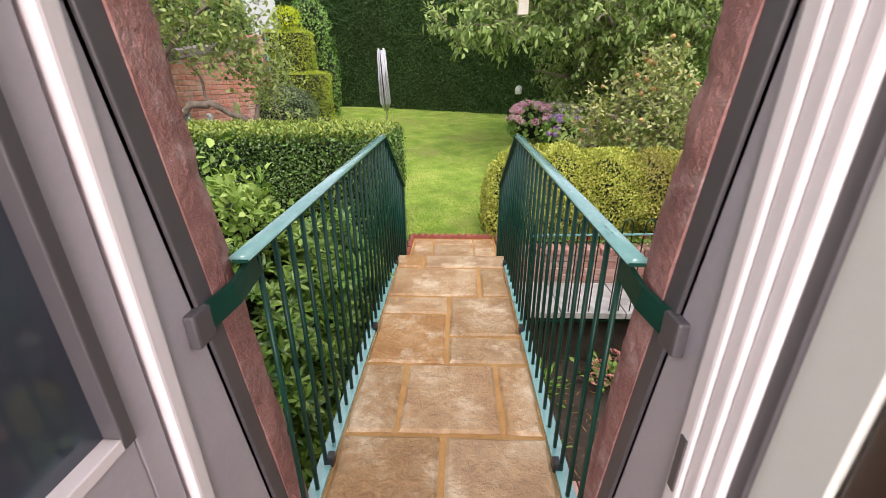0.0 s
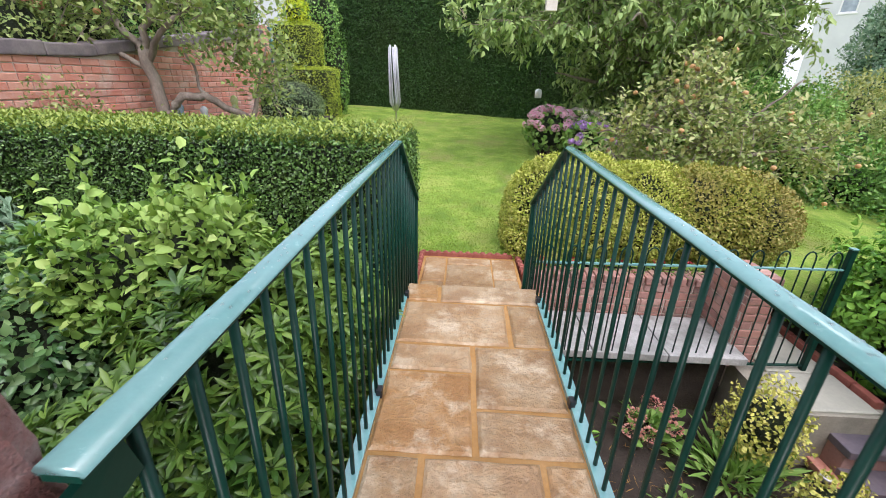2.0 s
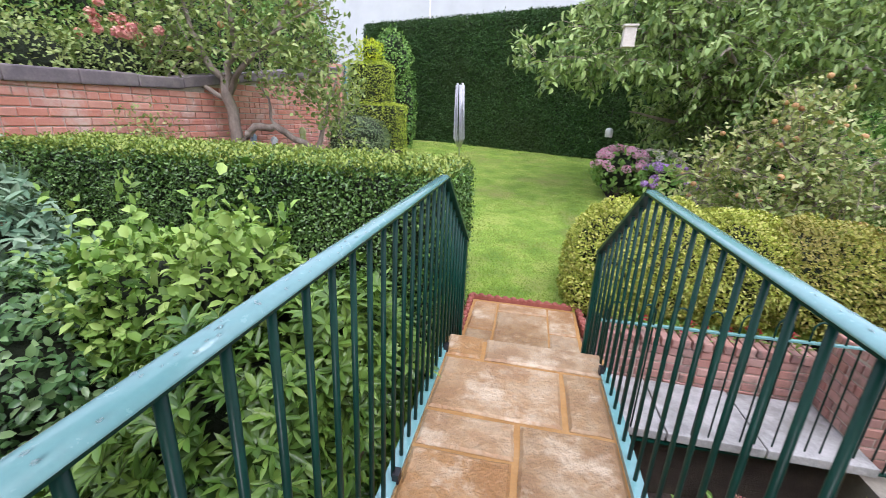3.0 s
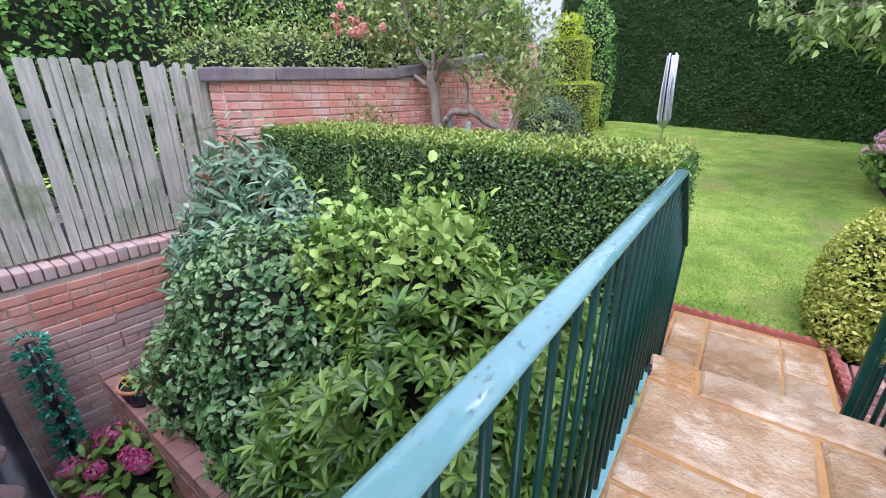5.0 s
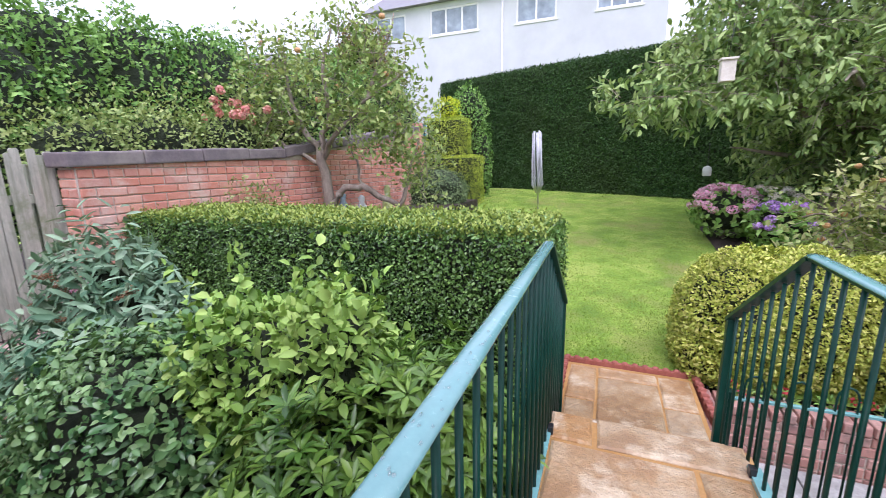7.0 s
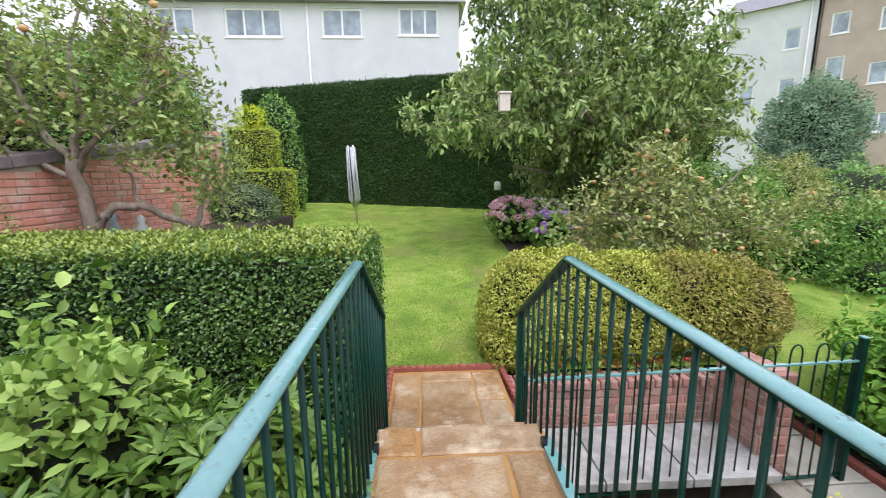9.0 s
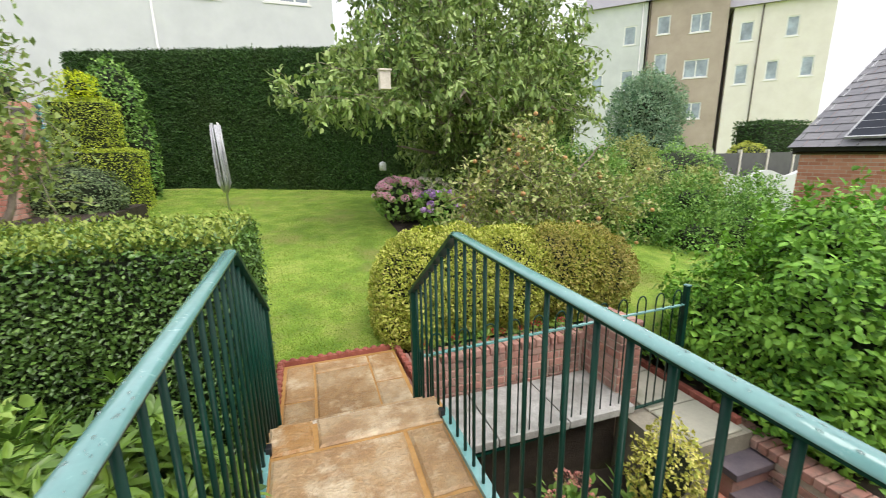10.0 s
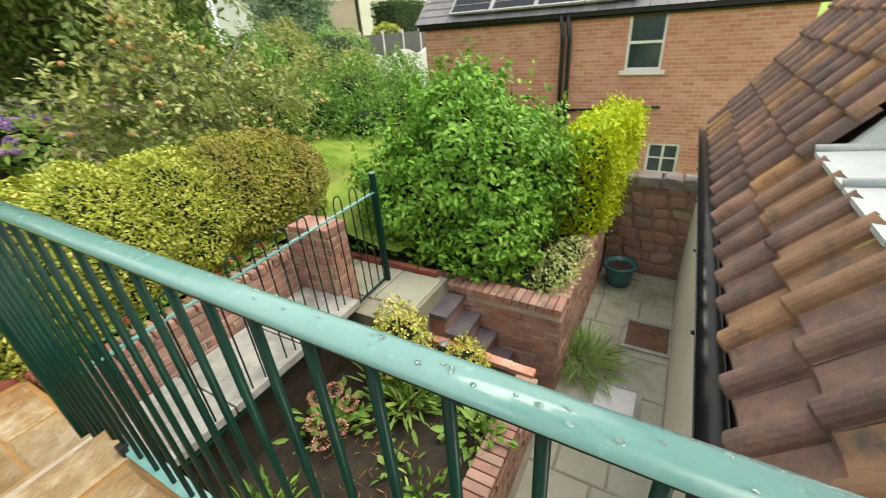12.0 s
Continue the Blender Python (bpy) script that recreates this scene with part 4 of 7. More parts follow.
def vestibule():
    solid("floor", -1.3, -3.0, -0.2, 1.3, -0.05, -0.021, M["dark_wood"], "dark brown wooden floor inside the house", "floor")
    solid("wall_west", -1.3, -3.0, -0.02, -1.2, 0.1, 2.35, M["mint_paint"], "pale mint painted inside wall", "wall")
    # Unseen south wall, with an opening added to hold the fill lamp.
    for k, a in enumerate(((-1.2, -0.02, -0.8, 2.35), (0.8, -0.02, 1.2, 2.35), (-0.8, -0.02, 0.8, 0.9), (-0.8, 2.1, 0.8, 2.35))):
        solid("wall_south_%d" % (k + 1), a[0], -3.0, a[1], a[2], -2.9, a[3], M["mint_paint"], "pale mint painted inside wall round an added lamp opening", "wall")
    # Fill lamp added behind the camera to brighten the door reveals.
    fill = new("window_daylight", bpy.data.lights.new("window_daylight", "AREA"))
    fill.data.shape, fill.data.size, fill.data.size_y, fill.data.energy, fill.data.color = "RECTANGLE", 1.6, 1.2, 95, (1.0, 0.94, 0.90)
    fill.matrix_world = look((0, -2.95, 1.5), (0, 0, 1.1))
    tagged(fill, kind="structure")
    solid("wall_east", 1.2, -3.0, -0.02, 1.3, 0.1, 2.35, M["mint_paint"], "pale mint painted inside wall", "wall")
    solid("wall_return_east", 0.47, -0.185, -0.02, 1.2, -0.101, 2.35, M["mint_paint"], "pale mint painted wall beside the door", "wall")
    solid("wall_return_west", -1.2, 0.0, -0.02, -0.505, 0.1, 2.35, M["mint_paint"], "pale mint painted wall beside the door", "wall")
    solid("wall_front_east", 0.505, 0.0, -0.02, 1.2, 0.1, 2.35, M["mint_paint"], "pale mint painted wall beside the door", "wall")
    solid("ceiling", -1.3, -3.0, 2.35, 1.3, 0.1, 2.45, M["white_paint"], "plain white ceiling", "ceiling")
    # dark wooden cabinet side next to the mint return
    c = thing("cabinet", "dark brown wooden cabinet standing inside by the door", "cabinet", at=(0.85, -0.48, -0.02))
    part("side_panel", box_bm(-0.37, -0.28, 0.0, -0.34, 0.29, 1.6, 0.004), M["dark_wood"], c)
    part("carcass", box_bm(-0.34, -0.28, 0.0, 0.33, 0.29, 1.58, 0.004), M["dark_wood"], c)
    part("top", box_bm(-0.385, -0.3, 1.6, 0.34, 0.3, 1.63, 0.006), M["dark_wood"], c)


vestibule()

# ---- house walls, tiled roof and gutters either side of the dormer ----
PITCH = radians(55)
TAN = math.tan(PITCH)


def roof_side(x0, x1, name, label):
    ob = thing(name, label, "roof", kind="structure")
    s = 1 if x0 > 0 else -1
    L = abs(x1 - x0)
    top_y = -1.7
    eave = 0.43 if s > 0 else 0.345
    # boarding under the tiles
    z = lambda y: (eave - y) * TAN
    for xa, xb, ty in (((x0, 2.75, 0.10), (2.75, x1, top_y)) if s > 0 else ((x0, x1, top_y),)):
        v = [(xa, eave - 0.02, z(eave) - 0.05), (xb, eave - 0.02, z(eave) - 0.05), (xb, ty, z(ty) - 0.05), (xa, ty, z(ty) - 0.05)]
        w = [(a, b, c - 0.06) for a, b, c in v]
        part("boarding", mesh_from("boarding", v + w, [(0, 1, 2, 3), (7, 6, 5, 4), (0, 4, 5, 1), (1, 5, 6, 2), (2, 6, 7, 3), (3, 7, 4, 0)], M["dark_wood"]), None, ob)
    if s > 0:
        tri = [(2.74, 0.10, z(0.10) - 0.06), (2.74, top_y, z(0.10) - 0.06), (2.74, top_y, z(top_y) - 0.06)]
        part("valley_cheek", mesh_from("valley_cheek", tri + [(2.80, b, c) for a, b, c in tri], [(0, 1, 2), (5, 4, 3), (0, 3, 4, 1), (1, 4, 5, 2), (2, 5, 3, 0)], M["lead"]), None, ob, "lead covered cheek of the higher roof")
    # one pantile: a roll and a trough
    prof = [(0.0, 0.006), (0.03, -0.004), (0.08, -0.008), (0.13, -0.002)]
    for k in range(9):
        a = math.pi * k / 8
        prof.append((0.185 - 0.045 * math.cos(a), 0.008 + 0.052 * math.sin(a)))
    prof.append((0.235, 0.006))
    verts, faces = [], []
    for yy, dz in ((0.0, 0.0), (0.012, 0.008), (0.33, 0.0)):
        verts += [(a, yy, b + dz + (0.024 if yy < 0.2 else 0.0)) for a, b in prof]
    verts += [(a, 0.004, b - 0.006) for a, b in prof]
    n = len(prof)
    for j in range(2):
        faces += [(j * n + k, j * n + k + 1, (j + 1) * n + k + 1, (j + 1) * n + k) for k in range(n - 1)]
    faces += [(3 * n + k, 3 * n + k + 1, k + 1, k) for k in range(n - 1)]
    me = mesh_from("roof_tile", verts, faces, M["tile"], False)
    cols, courses = int(L / 0.235), 15
    r = random.Random(3)
    for c in range(courses):
        for k in range(cols):
            xx = min(x0, x1) + k * 0.235
            sl = 0.02 + c * 0.245
            yy = eave - 0.035 - sl * math.cos(PITCH)
            zz = (eave - yy) * TAN - 0.0
            if 0 < xx < 2.75 and c > 1:
                continue
            o = new("roof_tile", me)
            o.parent = ob
            o.matrix_basis = Matrix.Translation((xx, yy, zz + r.uniform(-0.004, 0.004))) @ Matrix.Rotation(math.pi, 4, "Z") @ Matrix.Rotation(PITCH, 4, "X") @ Matrix.Translation((-0.235, 0, 0)) @ pose(0, 0, 0, r.uniform(-0.8, 0.8), r.uniform(-0.8, 0.8), r.uniform(-0.6, 0.6))
    # gutter and fascia
    g = thing("gutter_%s" % ("west" if s < 0 else "east"), "black plastic half-round gutter along the tiled eaves", "gutter", kind="structure")
    half = [(0.055 * math.cos(a), 0.055 * math.sin(a)) for a in np.linspace(math.pi, 2 * math.pi, 9)] + [(0.048 * math.cos(a), 0.048 * math.sin(a)) for a in np.linspace(2 * math.pi, math.pi, 9)]
    vv, ff = sweep([(min(x0, x1), eave + 0.018, 0.012), (max(x0, x1), eave + 0.018, 0.012)], half)
    part("channel", mesh_from("channel", vv, ff, M["black_plastic"], True), None, g)
    part("fascia", box_bm(min(x0, x1), eave - 0.06, -0.22, max(x0, x1), eave - 0.038, -0.05), M["black_plastic"], g, "black fascia board")
    x = min(x0, x1) + 0.4
    while x < max(x0, x1):
        part("bracket", box_bm(x, eave - 0.04, -0.055, x + 0.02, eave + 0.076, -0.0435, 0.003), M["black_plastic"], g)
        x += 0.8
    return ob


roof_side(0.67, 5.75, "roof_east", "brown and orange clay pantile roof beside the dormer")
roof_side(-0.67, -4.1, "roof_west", "brown clay pantile roof beside the dormer")
solid("wall_house_east", 0.5, 0.2, COURT - 0.1, 5.75, 0.365, -0.08, M["cream_render"], "cream rendered house wall under the eaves", "wall")
solid("wall_house_west", -4.1, 0.12, COURT - 0.1, -0.5, 0.28, -0.08, M["cream_render"], "cream rendered house wall under the eaves", "wall")
solid("wall_house_centre", -0.5, 0.14, COURT - 0.1, 0.5, 0.27, -0.17, M["cream_render"], "cream rendered house wall under the bridge", "wall")
for s, n in ((-1, "wall_cheek_west"), (1, "wall_cheek_east")):
    lean_back(solid(n, min(s * 0.662, s * 0.70), -2.6, -0.1, max(s * 0.662, s * 0.70), 0.255, 2.45, M["jamb_stone"], "red-brown dormer cheek beside the tiles", "wall"))
solid("dormer_roof", -0.8, -2.6, 2.45, 0.8, 0.36, 2.52, M["slate"], "flat grey dormer roof", "roof")


def lead_flat():
    ob = thing("lead_sheet", "pale blue-grey lead sheet above the short tile courses", "lead roof", kind="structure")
    z = lambda y: 0.55 + (0.10 - y) * 0.10
    for k in range(4):
        x0, x1 = 0.71 + k * 0.51, 0.71 + (k + 1) * 0.51
        v = [(x0, 0.11, z(0.11)), (x1 - 0.02, 0.11, z(0.11)), (x1 - 0.02, -1.6, z(-1.6)), (x0, -1.6, z(-1.6))]
        w = [(a, b, c - 0.02) for a, b, c in v]
        part("sheet", mesh_from("sheet", v + w, [(0, 1, 2, 3), (7, 6, 5, 4), (0, 4, 5, 1), (1, 5, 6, 2), (2, 6, 7, 3), (3, 7, 4, 0)], M["lead"]), None, ob)
        vv, ff = sweep([(x1 - 0.01, 0.11, z(0.11) + 0.012), (x1 - 0.01, -1.6, z(-1.6) + 0.012)], disc(0.02, 8))
        part("roll", mesh_from("roll", vv, ff, M["lead"], True), None, ob)


lead_flat()


# ---- west side: boundary wall, low wall, fence, hedge, shrubs ----
def wall_top(y):
    """Underside of the coping, which rises with the garden."""
    return 1.268 + 0.037 * (y - 2.3) if y < 4.5 else 1.349 + 0.14 * (y - 4.5)


def boundary_wall():
    ob = thing("wall_boundary", "weathered red brick garden wall under a dark blue-grey coping", "wall", kind="structure")
    line = [(2.33, -1.2), (8.7, -1.2), (8.7, 1.93), (4.5, 1.345), (2.33, 1.265)]
    n = len(line)
    part("core", mesh_from("core", [(-4.22, y, z) for y, z in line] + [(-4.01, y, z) for y, z in line], [tuple(range(n)), tuple(range(2 * n - 1, n - 1, -1))] + [(k, n + k, n + (k + 1) % n, (k + 1) % n) for k in range(n)], M["mortar"]), None, ob)
    y = 2.27
    for k in range(11):
        stone = part("coping_stone", box_bm(-0.152, 0.004, 0.0, 0.152, 0.571, 0.115 + 0.006 * (k % 3), 0.016), M["coping"], ob)
        stone.matrix_basis = pose(-4.117, y, wall_top(y), math.degrees(math.atan(0.14 if y > 4.4 else 0.037)))
        y += 0.573
    part("end_pier", box_bm(-4.24, 8.52, 0.3, -3.95, 8.82, 2.1, 0.01), M["brick"], ob)
    return ob


WALL_W = boundary_wall()


def low_wall_west():
    ob = thing("wall_low_west", "red brick retaining wall with brick-on-edge top below the fence", "wall", kind="structure")
    part("core", box_bm(-4.36, -0.6, COURT - 0.1, -4.165, 2.33, -0.11), M["mortar"], ob)
    r = random.Random(2)
    y = -0.55
    while y < 2.3:
        part("edge_brick", box_bm(-4.37, y, -0.105, -4.145, y + 0.067, 0.0 + r.uniform(-0.012, 0.012), 0.012), M["sooty_brick"], ob)
        y += 0.075
    return ob


LOW_W = low_wall_west()


def fence():
    ob = thing("picket_fence", "weathered grey wooden picket fence on the low brick wall", "fence", at=(-4.3, 0, 0))
    r = random.Random(8)
    y = -0.9
    while y < 2.32:
        w = r.uniform(0.048, 0.062)
        top = 1.36 + r.uniform(-0.03, 0.03) + 0.03 * (y + 0.9) / 3
        tip = r.uniform(0.006, 0.022)
        pts = [(0, y, 0.02), (0, y + w, 0.02), (0, y + w, top - tip), (0, y + w * 0.8, top), (0, y + w * r.uniform(0.12, 0.35), top - tip * 0.2), (0, y, top - tip)]
        lean = r.uniform(-0.022, 0.022)
        pts = [(a + r.uniform(-0.002, 0.002), b + lean * c, c) for a, b, c in pts]
        back = [(a - 0.018, b, c) for a, b, c in pts]
        n = len(pts)
        faces = [tuple(range(n)), tuple(range(2 * n - 1, n - 1, -1))] + [(k, n + k, n + (k + 1) % n, (k + 1) % n) for k in range(n)]
        part("picket", mesh_from("picket", pts + back, faces, M["fence_wood"]), None, ob)
        y += w + r.uniform(0.006, 0.018)
    for z in (0.25, 1.0):
        part("rail", box_bm(-0.07, -0.9, z, -0.02, 2.32, z + 0.07, 0.004), M["fence_wood"], ob)
    for yy in (-0.5, 0.9, 2.2):
        part("post", box_bm(-0.16, yy, -0.1, -0.07, yy + 0.09, 1.3, 0.004), M["fence_wood"], ob)


fence()

hedge_box("clipped_hedge", "dense dark green clipped privet hedge with a flat top", (-4.0, 2.62, -0.76), (-0.50, 3.46, 0.84), 125000, 0.025, 0.015, "privet", rough=0.018, bulge=0.012, top_leaf="privet_top")

# bed wall in front of the shrubs
def bed_wall():
    ob = thing("wall_bed_west", "dull brick retaining wall of the raised shrub bed", "wall", kind="structure")
    part("core", box_bm(-4.16, 1.0, COURT - 0.1, -0.5, 1.12, -1.13), M["mortar"], ob)
    for k in range(16):
        part("edge_stone", box_bm(-4.15 + k * 0.226, 0.985, -1.128, -4.15 + k * 0.226 + 0.22, 1.13, -1.06, 0.01), M["dull_brick"], ob)
    return ob


BED_W = bed_wall()


def rhododendron():
    blobs = [(-1.1, 1.6, -0.36, 0.55, 0.55, 0.70), (-0.95, 1.25, -0.65, 0.45, 0.42, 0.55), (-0.82, 1.88, -0.22, 0.34, 0.40, 0.66), (-1.5, 1.3, -0.62, 0.45, 0.42, 0.55)]
    base = np.array([-1.1, 1.55, -1.22])
    ob = thing("rhododendron", "green rhododendron bush with whorls of long leaves", "shrub", at=tuple(base))
    P, N = blob_points(blobs, 2300, -1.15, 0.30, 0.26)
    m = 8
    ang = np.tile(np.arange(m) * 2 * math.pi / m, len(P)) + np.repeat(rng.random(len(P)) * 6.28, m)
    A = unit(N + np.array([0, 0, 0.7]) + rng.normal(size=N.shape) * 0.25)
    T1 = unit(np.cross(A, np.array([0.3, 0.2, 0.9])))
    T2 = np.cross(A, T1)
    A8, T18, T28, P8 = (np.repeat(a, m, axis=0) for a in (A, T1, T2, P))
    R = T18 * np.cos(ang)[:, None] + T28 * np.sin(ang)[:, None]
    D = unit(R + A8 * rng.uniform(0.15, 0.75, (len(R), 1)))
    F = unit(A8 - R * 0.2 + rng.normal(size=R.shape) * 0.12)
    part("crown", leaf_mesh("crown", P8 - base + R * 0.006, D, F, 0.082, 0.025, M["rhodo"], LONG, 0.3), None, ob)
    core("inner_core", [(b[0] - base[0], b[1] - base[1], b[2] - base[2], *b[3:]) for b in blobs], ob, 0.70)
    for k in range(5):
        a = k * 1.26
        v, f = tapered([(0.05 * math.cos(a), 0.05 * math.sin(a), -0.05), (0.25 * math.cos(a), 0.2 * math.sin(a), 0.5), (0.5 * math.cos(a), 0.4 * math.sin(a), 1.1)], [0.03, 0.022, 0.01])
        part("stem", mesh_from("stem", v, f, M["bark"], True), None, ob)


rhododendron()


def lime_shrub():
    blobs = [(-1.75, 2.0, 0.12, 0.60, 0.40, 0.42), (-1.36, 1.9, 0.22, 0.30, 0.32, 0.46), (-2.15, 2.05, 0.06, 0.4, 0.4, 0.40)]
    base = (-1.7, 2.05, -1.22)
    ob = thing("lime_shrub", "fresh lime green shrub with upright leafy shoots", "shrub", at=base)
    off = np.array(base)
    P, N = blob_points(blobs, 4700, -0.9, 0.40, 0.26)
    # upright shoots
    sp, sn = [], []
    for k in range(90):
        i = rng.integers(len(P))
        q = P[i]
        h = rng.uniform(0.10, 0.30) * (1.3 if q[2] > 0.2 else 0.8)
        for t in np.linspace(0, 1, 12):
            sp.append(q + np.array([rng.normal() * 0.02 + N[i][0] * 0.08 * t, rng.normal() * 0.02 + N[i][1] * 0.08 * t, h * t]))
            sn.append(unit(np.array([[rng.normal(), rng.normal(), 0.6]]))[0])
    P2, N2 = np.vstack([P, np.array(sp)]), np.vstack([N, np.array(sn)])
    D, F = leaf_dirs(N2, 0.7, 0.25, 0.7)
    part("crown", leaf_mesh("crown", P2 - off, D, F, 0.058, 0.040, M["lime_shrub"], LONG, 0.4), None, ob)
    core("inner_core", [(b[0] - off[0], b[1] - off[1], b[2] - off[2], *b[3:]) for b in blobs], ob, 0.74)
    v, f = tapered([(0, 0, -0.03), (0.03, 0, 0.6), (0, 0.02, 1.2)], [0.04, 0.03, 0.015])
    part("stem", mesh_from("stem", v, f, M["bark"], True), None, ob)


lime_shrub()
shrub("oval_leaf_shrub", "mid-green shrub with glossy oval leaves in the raised bed", [(-2.55, 1.75, -0.35, 0.75, 0.6, 0.72), (-2.2, 1.45, -0.75, 0.6, 0.45, 0.55), (-3.05, 1.45, -0.75, 0.55, 0.45, 0.5), (-2.5, 2.0, -0.05, 0.5, 0.4, 0.4)], 12500, 0.054, 0.034, "dark_shrub", -1.22, blade=LONG, out=0.5, up=0.1, shell=0.24, lump=0.2, shrink=0.78)


def buddleia():
    blobs = [(-3.45, 2.12, 0.12, 0.44, 0.36, 0.76), (-3.05, 2.1, 0.0, 0.52, 0.36, 0.55), (-3.68, 1.92, -0.25, 0.38, 0.38, 0.55), (-3.3, 1.8, -0.2, 0.5, 0.35, 0.5)]
    ob = shrub("buddleia", "grey-green buddleia with long leaves and a few flower spikes", blobs, 4600, 0.125, 0.034, "buddleia", -1.22, blade=LONG, out=0.6, up=-0.35, wild=0.8, shell=0.45, lump=0.25, shrink=0.6)
    off = Vector((blobs[0][0], blobs[0][1], -1.22))
    r = random.Random(4)
    for k in range(11):
        p = Vector((-3.75 + 0.9 * r.random(), 1.75 + 0.25 * r.random(), -0.1 + 0.75 * r.random())) - off
        n = 120
        t = rng.random(n)
        d = Vector((r.uniform(-0.5, 0.3), -0.5, r.uniform(-0.2, 0.5))).normalized()
        Q = np.array(p) + np.outer(t * 0.13, np.array(d)) + rng.normal(size=(n, 3)) * 0.012 * (1.2 - t)[:, None]
        D = unit(rng.normal(size=(n, 3)))
        part("flower_spike", leaf_mesh("flower_spike", Q, D, unit(rng.normal(size=(n, 3))), 0.014, 0.01, M["pink_petal" if k < 2 else "russet_seed"]), None, ob, "pink flower spike" if k < 2 else "russet faded flower spike")


buddleia()


def hydrangea(name, label, at, size, heads, petal, leaf="herb", leaves=500, leaf_len=0.10):
    x, y, z = at
    blobs = [(x, y, z + size * 0.5, size * 0.6, size * 0.55, size * 0.5)]
    ob = shrub(name, label, blobs, leaves, leaf_len, leaf_len * 0.6, leaf, z, blade=LONG, shell=0.3, lump=0.15, shrink=0.75, category="flowering shrub")
    r = random.Random(int(abs(x * 100)))
    for k in range(heads):
        a, e = r.uniform(0, 6.28), r.uniform(0.1, 1.3)
        c = np.array([math.cos(a) * math.cos(e) * size * 0.6, math.sin(a) * math.cos(e) * size * 0.55, size * 0.5 + math.sin(e) * size * 0.5])
        rad = r.uniform(0.055, 0.085) * min(1.3, 0.6 + size * 0.5)
        n = 130
        U = unit(rng.normal(size=(n, 3)))
        P = c + U * np.array([rad, rad, rad * 0.75])
        t = unit(rng.normal(size=(n, 3)))
        part("flower_head", leaf_mesh("flower_head", P, unit(np.cross(U, t)), U, 0.028, 0.024, M[petal]), None, ob)
    return ob


hydrangea("hydrangea", "cerise hydrangea growing beside the raised bed wall", (-3.42, 0.84, COURT), 0.78, 14, "cerise_petal", leaves=600)


def pot(name, label, at, r, h, glaze):
    ob = thing(name, label, "plant pot", at=at)
    v, f = lathe([(0.001, 0), (r * 0.68, 0), (r * 0.82, h * 0.35), (r * 0.98, h * 0.85), (r * 1.04, h * 0.93), (r * 1.04, h), (r * 0.92, h), (r * 0.88, h * 0.82), (0.001, h * 0.8)], 24)
    part("body", mesh_from("body", v, f, M[glaze], True), None, ob)
    v, f = lathe([(0.001, h * 0.84), (r * 0.87, h * 0.83)], 20)
    part("soil", mesh_from("soil", v, f, M["soil"]), None, ob)
    return ob


pn = pot("plant_pot", "navy glazed pot with a terracotta rim on the bed wall", (-3.62, 1.10, -1.06), 0.14, 0.17, "navy_glaze")
v, f = lathe([(0.135, 0.155), (0.15, 0.16), (0.15, 0.182), (0.13, 0.182)], 24)
part("rim", mesh_from("rim", v, f, M["terracotta"], True), None, pn, "terracotta coloured rim")
nP = 40
part("plant", leaf_mesh("plant", rng.normal(size=(nP, 3)) * 0.04 + np.array([0, 0, 0.18]), unit(rng.normal(size=(nP, 3)) + np.array([0, 0, 0.3])), unit(rng.normal(size=(nP, 3)) + np.array([0, 0, 1])), 0.09, 0.02, M["gold_box"], LONG), None, pn)


def tinsel():
    ob = thing("foil_garland", "green foil garland wound down a post at the brick wall", "garland", at=(-4.0, 0.66, COURT))
    n = 1500
    t = rng.random(n)
    a = t * 60 + rng.normal(size=n) * 0.6
    P = np.stack([0.02 + 0.06 * np.cos(a), 0.06 * np.sin(a) + 0.0 * t, 0.32 + 1.22 * t], 1)
    D = unit(np.stack([np.cos(a), np.sin(a), rng.normal(size=n) * 0.6], 1))
    part("foil", leaf_mesh("foil", P, D, unit(rng.normal(size=(n, 3))), 0.05, 0.022, M["green_foil"]), None, ob)
    part("post", tube_mesh("post", [(0.02, 0, 0), (0.02, 0, 1.5)], 0.03, M["black_plastic"]), None, ob)


tinsel()


